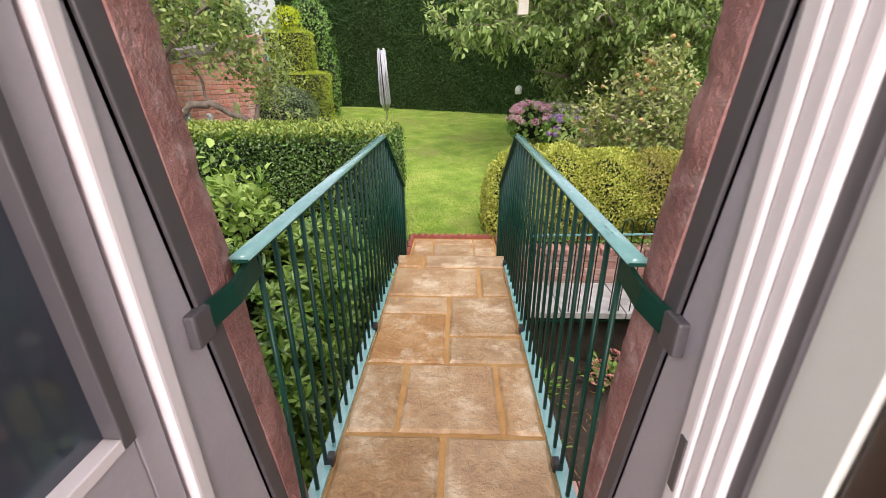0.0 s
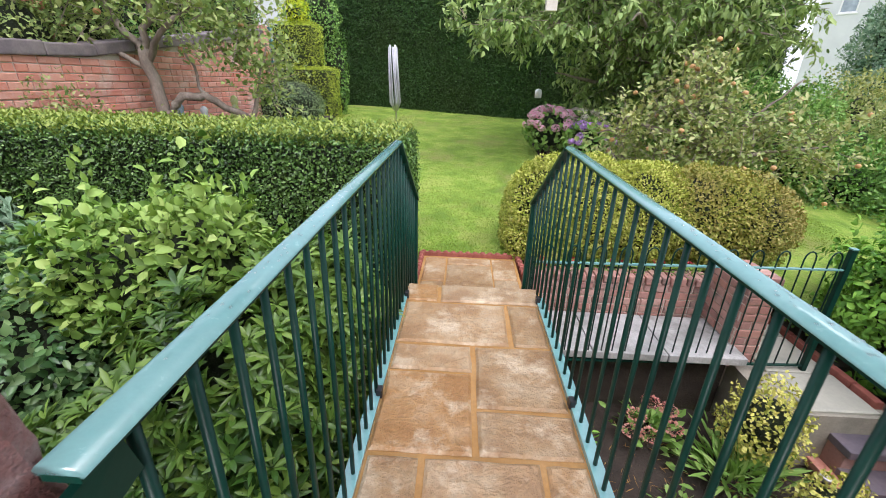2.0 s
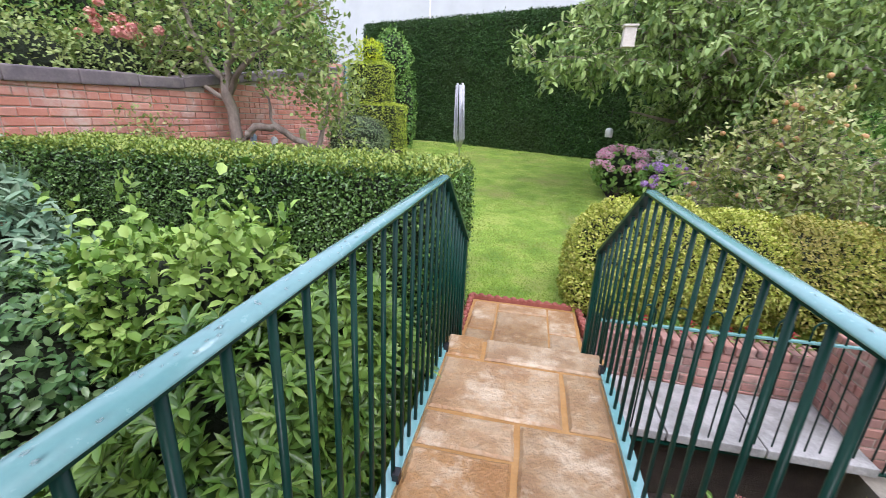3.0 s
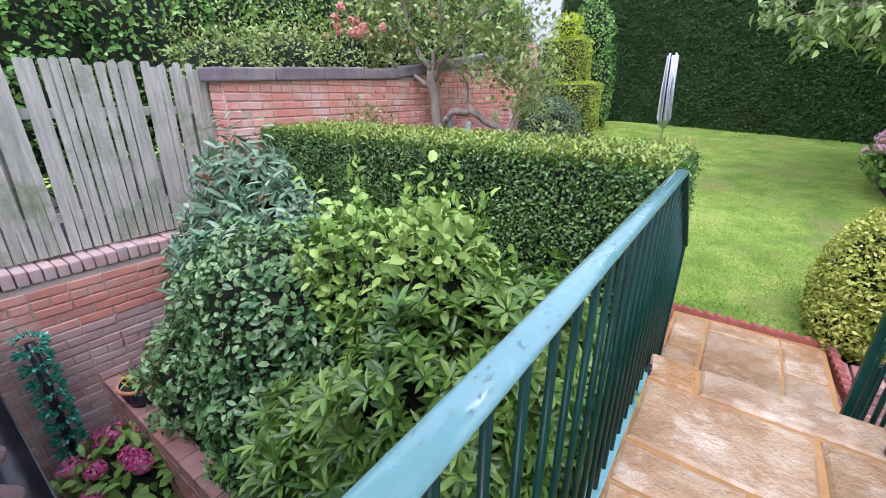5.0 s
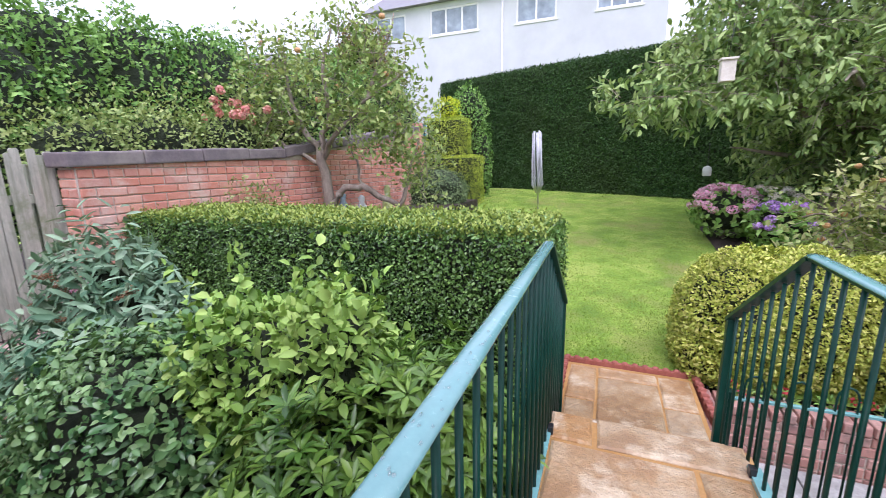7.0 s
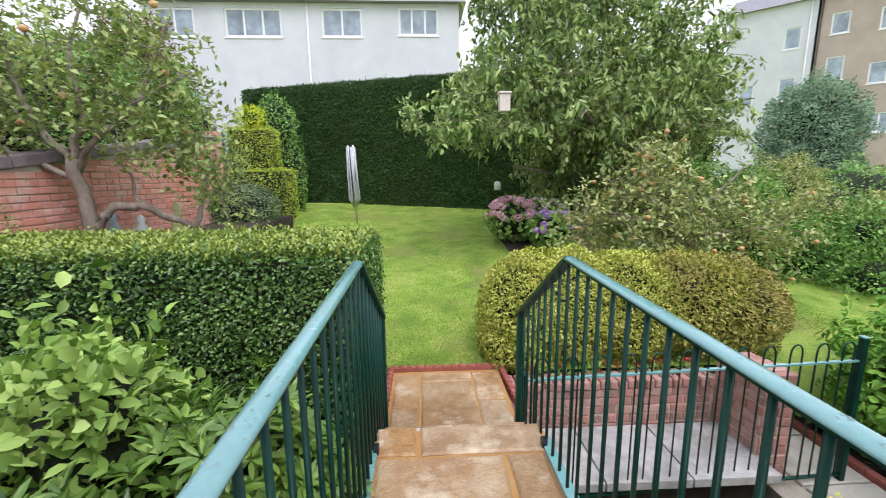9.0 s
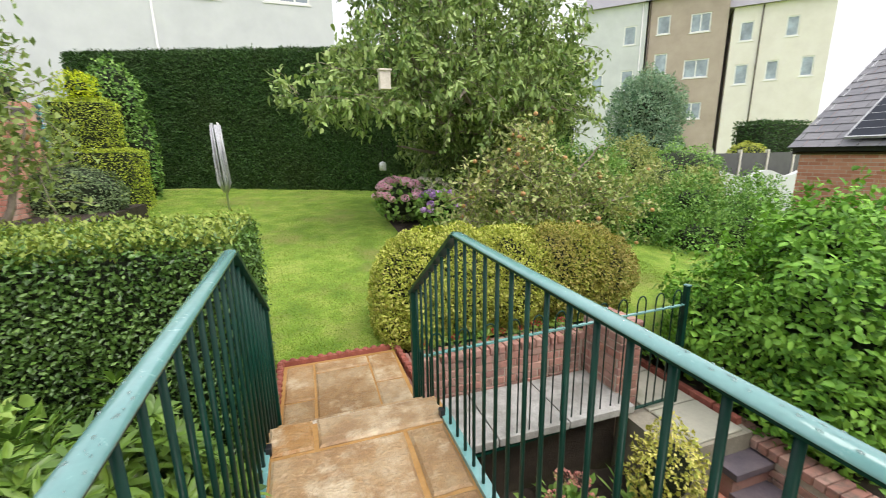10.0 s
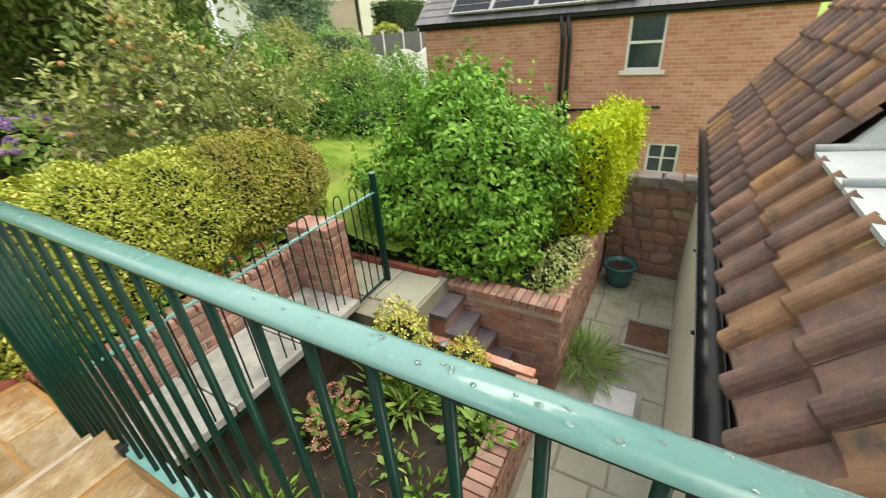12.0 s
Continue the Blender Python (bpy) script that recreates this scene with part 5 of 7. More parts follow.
# ---- trees ----
def limb_tree(name, label, base, trunk, limbs, twig_leaves, leaf, leaf_len, leaf_w, droop=0.0, fruit=None, category="tree", cluster=0.16, per=34, bark="bark", mass=None, flat=0.0):
    """trunk and limbs: lists of (points, first radius, last radius); leaves hang in clusters round the outer limb ends and along twigs."""
    ob = thing(name, label, category, at=base)
    b = np.array(base)
    ends = []
    for nm, group in (("trunk", [trunk]), ("limb", limbs)):
        for pts, r0, r1 in group:
            fine = []
            for k in range(len(pts) - 1):
                a, c = np.array(pts[k], float), np.array(pts[k + 1], float)
                for t in np.linspace(0, 1, 5)[: (5 if k == len(pts) - 2 else 4)]:
                    fine.append(a + (c - a) * t + (rng.normal(size=3) * 0.018 if 0 < t < 1 else 0))
            radii = np.linspace(r0, r1, len(fine))
            vv, ff = tapered(fine, radii, 8)
            part(nm, mesh_from(nm, vv, ff, M[bark], True), None, ob)
            if nm == "limb":
                ends += [(f, 1.0) for f in fine[len(fine) // 2:]]
    # twigs
    tv, tf, P = [], [], []
    if mass:
        MP, MN = blob_points([(m_[0] - b[0], m_[1] - b[1], m_[2] - b[2], *m_[3:]) for m_ in mass], twig_leaves, -9, 0.75, 0.25)
        twig_leaves = len(MP)
    for k in range(twig_leaves):
        e = MP[k] if mass else ends[rng.integers(len(ends))][0]
        lead = MN[k] * 0.9 * np.array([1, 1, 0.4]) if mass else 0
        d = unit(rng.normal(size=(1, 3)) * np.array([1, 1, 1 - flat]) + np.array([[0, 0, 0.25 - droop * 0.35]]) + lead)[0]
        ln = rng.uniform(0.15, 0.5) * (1.0 + droop * 0.6)
        mid = e + d * ln * 0.6
        tip = e + d * ln + np.array([0, 0, -droop * 0.25 * ln / 0.3 * 0.3])
        vv, ff = tapered([e, mid, tip], [0.005, 0.0035, 0.0015], 4)
        o = len(tv)
        tv += [tuple(x) for x in vv]
        tf += [tuple(o + i for i in q) for q in ff]
        for t in np.linspace(0.25, 1, per):
            q = e + (tip - e) * t
            P.append(q + rng.normal(size=3) * cluster * 0.35)
    tagged(part("twig_mass", mesh_from("twig_mass", tv, tf, M[bark]), None, ob), kind="stuff")
    P = np.array(P)
    D = unit(rng.normal(size=P.shape) * 0.8 + np.array([0, 0, 0.1 - droop * 1.5]))
    F = unit(rng.normal(size=P.shape) * 0.55 + np.array([0, -0.25, 1.0]) * (1 - 0.4 * droop))
    part("crown", leaf_mesh("crown", P, D, F, leaf_len, leaf_w, M[leaf], LONG if droop > 0 else SHORT, 0.35), None, ob)
    if fruit:
        for k in range(fruit[0]):
            q = P[rng.integers(len(P))]
            q = q + unit((q - P.mean(0))[None])[0] * 0.09 + np.array([0, 0, -0.04])
            bm = bmesh.new()
            bmesh.ops.create_icosphere(bm, subdivisions=2, radius=fruit[1])
            bmesh.ops.scale(bm, vec=(1, 1, 0.9), verts=bm.verts)
            bmesh.ops.translate(bm, vec=q, verts=bm.verts)
            part("fruit", bm, M["red_fruit"], ob)
    return ob


limb_tree("apple_tree", "old apple tree with a bent low branch against the brick wall", (-3.72, 5.0, 0.3),
          ([(0, 0, -0.3), (0.02, 0, 0.55), (-0.06, 0.0, 1.15)], 0.085, 0.06),
          [([(-0.06, 0, 1.1), (-0.35, 0.0, 1.5), (-0.6, 0.1, 2.0), (-0.7, 0.2, 2.5)], 0.045, 0.012), ([(-0.06, 0, 1.15), (0.05, 0.1, 1.6), (0.0, 0.1, 2.2), (0.1, 0.2, 2.7)], 0.045, 0.012),
           ([(-0.05, 0, 1.0), (0.35, -0.1, 1.4), (0.7, 0.0, 1.75), (1.1, 0.1, 2.0)], 0.04, 0.01), ([(-0.03, 0, 0.95), (-0.45, -0.2, 1.2), (-0.9, -0.2, 1.6)], 0.035, 0.01),
           ([(0.02, 0, 0.42), (0.25, 0.05, 0.66), (0.5, 0.1, 0.68), (0.75, 0.15, 0.52), (1.0, 0.2, 0.42)], 0.055, 0.035), ([(1.0, 0.2, 0.42), (1.1, 0.3, 0.8), (1.15, 0.5, 1.3)], 0.035, 0.008),
           ([(0.7, 0, 1.75), (0.75, 0.3, 2.3), (0.9, 0.4, 2.8)], 0.03, 0.008), ([(0.5, 0.1, 0.68), (0.3, 0.2, 1.1), (0.15, 0.3, 1.4)], 0.02, 0.006)],
          420, "apple", 0.078, 0.048, fruit=(14, 0.038), per=14,
          mass=[(-4.2, 5.0, 2.3, 0.85, 0.5, 0.6), (-3.3, 5.1, 2.35, 0.9, 0.5, 0.7), (-3.0, 5.2, 1.75, 0.6, 0.5, 0.35), (-4.6, 4.9, 1.85, 0.5, 0.4, 0.4), (-2.65, 5.5, 1.25, 0.35, 0.35, 0.4)])

# sprawling roses and shrubs by the wall
shrub("wall_rose", "thin pale climbing rose on the brick wall", [(-3.85, 3.9, 0.80, 0.16, 0.45, 0.42)], 620, 0.042, 0.026, "fruit_leaf", 0.0, shell=0.9, shrink=0.12)
shrub("over_wall_shrub", "pale green flowering shrub spilling over the wall coping", [(-4.72, 2.75, 1.40, 0.40, 0.55, 0.42), (-4.66, 3.5, 1.48, 0.42, 0.6, 0.46), (-4.6, 4.3, 1.55, 0.40, 0.55, 0.45), (-4.6, 5.1, 1.65, 0.35, 0.5, 0.42)], 8500, 0.048, 0.028, "apple", 0.1, shell=0.5, lump=0.35, shrink=0.62, shoots=70)


def rose_heads(name, label, centre, spread, count, petal, z):
    ob = thing(name, label, "flowers", at=(centre[0], centre[1], z))
    for k in range(count):
        c = rng.normal(size=3) * np.array(spread) + np.array([0, 0, centre[2] - z])
        n = 50
        U = unit(rng.normal(size=(n, 3)))
        part("flower_head", leaf_mesh("flower_head", c + U * 0.035, unit(np.cross(U, rng.normal(size=(n, 3)))), U, 0.04, 0.035, M[petal]), None, ob)
    part("stem", tube_mesh("stem", [(0, 0, 0), (0, 0.02, centre[2] - z)], 0.012, M["bark"], 5), None, ob)


rose_heads("pink_roses", "dusky pink roses above the brick wall", (-4.5, 4.35, 1.88), (0.14, 0.30, 0.12), 22, "dusky_petal", 0.1)

# tall hedge of the neighbour behind fence and wall
hedge_blobs = []
for k in range(14):
    hedge_blobs.append((-6.1 + 0.2 * math.sin(k * 2.1), -1.2 + k * 0.92, 1.42 + 0.07 * k + 0.08 * math.sin(k * 1.3), 0.75, 0.9, 1.28 + 0.10 * math.sin(k * 2.7)))
shrub("tall_laurel_hedge", "tall loose green laurel hedge behind the fence", hedge_blobs, 88000, 0.070, 0.044, "back_leaf", -0.25, category="hedge", blade=SHORT, shell=0.30, lump=0.25, shrink=0.88, shoots=50)

# weeping dome, topiary, far hedge
shrub("weeping_cotoneaster", "low domed weeping shrub with small dark leaves", [(-3.72, 8.6, 0.66, 0.78, 0.62, 0.54)], 11000, 0.04, 0.022, "cotoneaster", 0.1, up=-0.6, shell=0.2, shrink=0.88)
hedge_box("topiary_block_low", "golden green clipped topiary block", (-4.55, 9.9, 0.2), (-3.25, 10.9, 1.42), 9000, 0.03, 0.02, "topiary", rough=0.02)
hedge_box("topiary_block_high", "golden green clipped topiary block on the lower one", (-4.55, 10.1, 1.42), (-3.6, 10.9, 2.34), 7000, 0.03, 0.02, "topiary", rough=0.02)
shrub("topiary_tuft", "loose golden tuft of the topiary top", [(-4.05, 10.4, 2.55, 0.35, 0.3, 0.32)], 900, 0.06, 0.03, "lime_hedge", 2.3, shell=0.5, shrink=0.5)
shrub("ivy_column", "dark ivy climbing at the end of the conifer hedge", [(-3.7, 11.7, 1.2, 0.45, 0.4, 1.4), (-3.9, 11.6, 2.5, 0.5, 0.4, 0.8)], 5000, 0.07, 0.05, "back_leaf", 0.3, shell=0.3, lump=0.25)

HEDGE_TURN = -18.7


def far_hedge():
    c, L, H = (0.48, 12.045, 0.15), 13.0, 3.72
    ob = thing("conifer_hedge", "tall dark green clipped conifer hedge closing the garden", "hedge", at=c)
    ob.rotation_euler = (0, 0, radians(HEDGE_TURN))
    P, N = slab_points((-L / 2, 0, 0.18), (L / 2, 1.3, H), 170000, 0.03, "xXyZ", 0.03)
    D, F = leaf_dirs(N, 0.5, 0.3, 0.8)
    part("foliage", leaf_mesh("foliage", P, D, F, 0.075, 0.026, M["conifer"]), None, ob)
    # Dark box whose colour supplies the shade behind the sprays.
    part("inner_core", box_bm(-L / 2 + 0.08, 0.09, 0.05, L / 2 - 0.08, 1.2, H - 0.09, 0.05), M["shade_core"], ob)
    for k in range(21):
        x = -L / 2 + 0.3 + k * 0.6
        v, f = tapered([(x, 0.25, -0.3), (x + 0.03, 0.22, 0.4)], [0.05, 0.045])
        part("stem", mesh_from("stem", v, f, M["bark"], True), None, ob)
    # ragged skirt at the foot
    n = 5000
    P = np.stack([rng.uniform(-L / 2, L / 2, n), rng.uniform(-0.12, 0.15, n), rng.uniform(0.02, 0.3, n)], 1)
    D = unit(rng.normal(size=(n, 3)) + np.array([0, -0.8, -0.2]))
    part("skirt", leaf_mesh("skirt", P, D, unit(rng.normal(size=(n, 3)) + np.array([0, 0, 1])), 0.11, 0.03, M["conifer"]), None, ob)


far_hedge()


def rotary_drier():
    ob = thing("rotary_drier", "folded rotary clothes drier standing on the lawn", "clothes drier", at=(-1.68, 10.0, lawn_z(-1.68, 10.0) - 0.05))
    part("pole", tube_mesh("pole", [(0, 0, 0), (0, 0, 1.75)], 0.02, M["alu"]), None, ob)
    for k in range(4):
        a = math.pi / 4 + k * math.pi / 2
        part("arm", tube_mesh("arm", [(0.05 * math.cos(a), 0.05 * math.sin(a), 0.42), (0.11 * math.cos(a), 0.11 * math.sin(a), 0.75), (0.08 * math.cos(a), 0.08 * math.sin(a), 1.8)], 0.014, M["alu"], 6), None, ob)
    for k in range(26):
        a, r = rng.uniform(0, 6.28), rng.uniform(0.06, 0.13)
        p = [(0.09 * math.cos(a), 0.09 * math.sin(a), 1.76), (r * math.cos(a + 0.1), r * math.sin(a + 0.1), 1.1), (r * 1.15 * math.cos(a + 0.2), r * 1.15 * math.sin(a + 0.2), 0.62), (0.05 * math.cos(a), 0.05 * math.sin(a), 0.45)]
        part("line", tube_mesh("line", p, 0.012, M["plastic_cord"], 5), None, ob)
    ob.rotation_euler = (radians(1.5), radians(-2), 0)


rotary_drier()


def ornament(name, label, at, mat, tall):
    ob = thing(name, label, "garden ornament", at=at)
    v, f = lathe([(0.001, 0), (0.06, 0), (0.085, tall * 0.3), (0.07, tall * 0.6), (0.035, tall * 0.75), (0.05, tall * 0.88), (0.03, tall * 0.97), (0.001, tall)], 14)
    part("body", mesh_from("body", v, f, M[mat], True), None, ob)


for at, mat, tall, lab in (((-3.80, 5.45, 0.42), "blue_ornament", 0.44, "blue-grey garden ornament below the apple tree"), ((-3.48, 5.45, 0.42), "white_ornament", 0.41, "white garden ornament below the apple tree"), ((-3.14, 5.6, 0.43), "parrot_green", 0.54, "small green and yellow ornament by the tree")):
    ornament("garden_ornament", lab, at, mat, tall)
solid("soil_border_west", -4.0, 3.7, -0.5, -2.95, 9.4, 0.44, M["soil"], "dark soil border along the brick wall", "soil")


def spiral():
    ob = thing("hanging_spiral", "green twisted hanging spinner at the end of the wall", "wind spinner", at=(-3.92, 8.7, 1.2))
    v, f = [], []
    for k in range(30):
        a, z = k * 0.7, 0.25 + k * 0.022
        v += [(0.05 * math.cos(a), 0.05 * math.sin(a), z), (-0.05 * math.cos(a), -0.05 * math.sin(a), z)]
        if k:
            f.append((2 * k - 2, 2 * k - 1, 2 * k + 1, 2 * k))
    part("ribbon", mesh_from("ribbon", v, f, M["rail_sky_sheen"]), None, ob)
    part("hanger", tube_mesh("hanger", [(0, 0, 0.0), (0, 0, 0.95)], 0.006, M["black_plastic"], 5), None, ob)


spiral()


# ---- east side: fence, slab, low wall, bed, steps, courtyard ----
def hoop_fence():
    ob = thing("hoop_fence", "green painted hoop-top steel fence beside the flower bed", "fence", at=(0.45, 2.79, 0))
    dx, dy = 2.30, 0.11
    at = lambda k: (dx * k, dy * k)
    for z, r in ((0.0, 0.011), (-0.86, 0.011)):
        v, f = sweep([(0, 0, z), (dx, dy, z)], [(-0.012, -0.006), (0.012, -0.006), (0.012, 0.006), (-0.012, 0.006)])
        # Upper rail gets the sheen-lightened teal, lower rail the plain green.
        part("rail", mesh_from("rail", v, f, M["rail_sky_sheen" if z == 0 else "rail_green"]), None, ob)
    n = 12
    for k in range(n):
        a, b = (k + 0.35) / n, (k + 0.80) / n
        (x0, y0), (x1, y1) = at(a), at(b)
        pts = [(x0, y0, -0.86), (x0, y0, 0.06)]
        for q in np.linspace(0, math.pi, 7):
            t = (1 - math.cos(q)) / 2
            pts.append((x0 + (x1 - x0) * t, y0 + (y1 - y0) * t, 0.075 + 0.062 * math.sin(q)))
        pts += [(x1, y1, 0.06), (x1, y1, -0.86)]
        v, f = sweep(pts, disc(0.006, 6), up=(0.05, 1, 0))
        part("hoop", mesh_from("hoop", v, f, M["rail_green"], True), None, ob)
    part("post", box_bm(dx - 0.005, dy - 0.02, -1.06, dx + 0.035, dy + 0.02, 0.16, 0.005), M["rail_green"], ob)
    # Cap lightened with the same painted sky sheen.
    part("post_cap", box_bm(dx - 0.008, dy - 0.023, 0.16, dx + 0.038, dy + 0.023, 0.172, 0.003), M["rail_sky_sheen"], ob)
    part("post", box_bm(-0.01, -0.02, -1.3, 0.02, 0.02, 0.04, 0.004), M["rail_green"], ob)


hoop_fence()


def slab_terrace():
    ob = thing("concrete_slabs", "pale grey concrete slabs laid as a raised ledge", "paving", kind="structure")
    # Base takes the soil colour to paint in the shade below the ledge.
    part("base", box_bm(0.46, 2.98, -1.5, 2.22, 3.5, -0.83), M["soil"], ob, "soil-dark base coloured for the shade under the slabs")
    for x0, x1 in ((0.46, 1.02), (1.03, 1.62), (1.63, 2.24)):
        part("slab", box_bm(x0, 2.80, -0.83, x1, 3.42, -0.765, 0.008), M["concrete"], ob)
    w = thing("wall_low_east", "low red brick wall with a pier between slabs and lawn", "wall", kind="structure")
    part("core", box_bm(0.5, 3.46, -1.2, 2.45, 3.62, -0.45), M["mortar"], w)
    part("core", box_bm(2.215, 3.0, -1.2, 2.44, 3.46, -0.20), M["mortar"], w)
    brick_field(w, (0.5, 3.46, -0.98), (1, 0, 0), (0, 1, 0), 1.72, -0.98, -0.46, "dull_brick", 21, 100)
    brick_field(w, (2.215, 3.46, -0.98), (0, -1, 0), (1, 0, 0), 0.46, -0.98, -0.22, "dull_brick", 22, 60)
    brick_field(w, (2.215, 3.0, -0.98), (1, 0, 0), (0, 1, 0), 0.225, -0.98, -0.22, "dull_brick", 23, 60)
    brick_field(w, (2.44, 3.0, -0.98), (0, 1, 0), (-1, 0, 0), 0.62, -0.98, -0.22, "dull_brick", 24, 60)
    x = 0.5
    while x < 2.2:
        part("edge_brick", box_bm(x, 3.435 + 0.006 * math.sin(x * 57), -0.46, x + 0.064, 3.63, -0.39 + 0.010 * math.sin(x * 83), 0.014), M["dull_brick"], w)
        x += 0.075
    y = 2.985
    while y < 3.42:
        part("edge_brick", box_bm(2.205, y, -0.22, 2.45, y + 0.066, -0.15 + 0.012 * math.sin(y * 91), 0.014), M["dull_brick"], w)
        y += 0.075


slab_terrace()


def side_path():
    ob = thing("side_path", "grey flag path with red brick edging beside the lawn", "path", kind="structure")
    part("bed", box_bm(2.25, 2.40, -1.5, 3.04, 6.0, -0.925), M["court_joint"], ob)
    rects = [(2.46, 2.42, 2.98, 2.86), (2.46, 2.86, 2.98, 3.4), (2.46, 3.4, 2.98, 3.95), (2.46, 3.95, 2.98, 4.5), (2.46, 4.5, 2.98, 5.2)]
    lay_flags(ob, rects, -0.90, 0.05, "grey_flag", 90, 0.008)
    y = 2.5
    k = 0
    while y < 5.2:
        part("edging_brick", box_bm(2.99, y, -0.98, 3.05, y + 0.21, -0.865, 0.008), M["red_edging"], ob)
        y += 0.22
    part("lawn_shoulder", box_bm(3.05, 2.95, -1.5, 3.3, 6.0, -0.89), M["soil"], ob)


side_path()


def court_steps():
    ob = thing("court_steps", "blue brick steps down beside the retaining wall", "steps", kind="structure")
    n = 6
    for k in range(n):
        z = -0.90 - 0.175 * (k + 1) + 0.0
        y1 = 2.42 - k * 0.165
        if z < COURT + 0.02:
            break
        part("tread", box_bm(2.66, y1 - 0.20, z - 0.06, 3.06, y1 + 0.005, z, 0.008), M["blue_brick"], ob)
        part("riser", box_bm(2.67, y1 - 0.17, COURT, 3.06, y1 + 0.0, z - 0.06, 0.004), M["dull_brick"], ob)
    part("cheek", box_bm(2.60, 1.42, COURT, 2.675, 2.44, -1.36, 0.008), M["dull_brick"], ob)
    for k in range(5):
        p = part("cheek_board", box_bm(-0.045, -0.11, -0.02, 0.045, 0.11, 0.03, 0.008), M["terracotta"] if k == 1 else M["brick"], ob)
        p.location = (2.62, 2.30 - k * 0.2, -1.34 - 0.01 * k)


court_steps()


def retaining_wall():
    ob = thing("wall_retaining", "rough red brick retaining wall of the raised bed", "wall", kind="structure")
    part("core", box_bm(3.065, 1.315, COURT - 0.1, 3.2, 2.9, -1.06), M["mortar"], ob)
    part("core", box_bm(3.2, 1.315, COURT - 0.1, 5.5, 1.44, -1.06), M["mortar"], ob)
    y = 1.30
    while y < 2.6:
        part("edge_brick", box_bm(3.03, y, -1.06, 3.24, y + 0.068, -0.985, 0.009), M["dull_brick"], ob)
        y += 0.075
    x = 3.25
    while x < 5.4:
        part("edge_brick", box_bm(x, 1.285, -1.06, x + 0.068, 1.47, -0.99, 0.009), M["dull_brick"], ob)
        x += 0.075
    return ob


RET = retaining_wall()


def courtyard():
    fl = thing("courtyard_floor", "grey-green stone flags of the sunken courtyard", "paving", kind="structure")
    part("bed", box_bm(-4.2, 0.26, COURT - 0.12, 5.6, 1.36, COURT - 0.012), M["court_joint"], fl)
    r = random.Random(12)
    rects = []
    x = 1.75
    while x < 5.5:
        w = r.uniform(0.42, 0.62)
        y = 0.37
        while y < 1.3:
            d = r.uniform(0.34, 0.5)
            if y + d > 1.2:
                d = 1.32 - y
            rects.append((x, y, min(x + w, 5.55), y + d))
            y += d
        x += w
    lay_flags(fl, rects, COURT, 0.04, "grey_flag", 130, 0.006)
    # inspection cover and drain grate, set 4 mm proud
    c = thing("inspection_cover", "square paved inspection cover in the courtyard", "inspection cover", at=(3.12, 0.78, COURT))
    for a in ((-0.27, -0.22, 0.004, -0.21, 0.22, 0.02), (0.21, -0.22, 0.004, 0.27, 0.22, 0.02), (-0.21, -0.22, 0.004, 0.21, -0.17, 0.02), (-0.21, 0.17, 0.004, 0.21, 0.22, 0.02)):
        part("frame", box_bm(*a, 0.003), M["concrete"], c)
    part("plate", box_bm(-0.21, -0.17, 0.004, 0.21, 0.17, 0.014), M["alu"], c, "galvanised steel plate")
    g = thing("drain_grate", "rusty drain mat set in the courtyard", "drain", at=(4.2, 0.60, COURT))
    for a in ((-0.27, -0.26, 0.004, -0.22, 0.26, 0.022), (0.22, -0.26, 0.004, 0.27, 0.26, 0.022), (-0.22, -0.26, 0.004, 0.22, -0.21, 0.022), (-0.22, 0.21, 0.004, 0.22, 0.26, 0.022)):
        part("frame", box_bm(*a, 0.003), M["concrete"], g)
    part("grate", box_bm(-0.22, -0.21, 0.004, 0.22, 0.21, 0.012), M["rust"], g)
    pot("plant_pot", "large teal glazed pot by the stone wall", (5.2, 1.05, COURT), 0.19, 0.30, "teal_glaze")
    w = thing("wall_rubble", "red sandstone rubble wall closing the courtyard", "wall", kind="structure")
    part("core", box_bm(5.58, 0.3, COURT - 0.1, 5.8, 1.6, -0.75), M["rubble_mortar"], w)
    z = COURT
    while z < -0.70:
        h = r.uniform(0.11, 0.19)
        y = 0.3
        while y < 1.58:
            d = r.uniform(0.10, 0.30)
            hh, tilt, up = h * r.uniform(0.72, 1.12), r.uniform(-0.16, 0.16), r.uniform(-0.02, 0.02)
            soft = r.uniform(0.5, 0.75)
            bm = bmesh.new()
            bmesh.ops.create_icosphere(bm, subdivisions=2, radius=1)
            for vtx in bm.verts:
                u = vtx.co
                sgn = lambda q: math.copysign(abs(q) ** soft, q)
                vtx.co = Vector((5.585 + 0.04 * sgn(u.x) * r.uniform(0.9, 1.05), y + d / 2 + 0.50 * d * sgn(u.y) * r.uniform(0.94, 1.06), z + h / 2 + up + tilt * d * u.y + 0.52 * hh * sgn(u.z) * r.uniform(0.94, 1.06)))
            part("stone", bm, M["rubble"], w)
            y += d
        z += h


courtyard()


def rubble_caps():
    ob = thing("rubble_coping", "rough dark sandstone blocks capping the rubble wall", "coping", kind="structure")
    r = random.Random(21)
    y = 0.32
    while y < 1.5:
        d = r.uniform(0.2, 0.34)
        bm = box_bm(5.53, y, -0.72, 5.83, y + d - 0.012, -0.60 + r.uniform(-0.02, 0.03), 0.03)
        for v in bm.verts:
            v.co += Vector((r.uniform(-0.01, 0.01), r.uniform(-0.008, 0.008), r.uniform(-0.01, 0.01)))
        part("stone", bm, M["coping"], ob)
        y += d


rubble_caps()


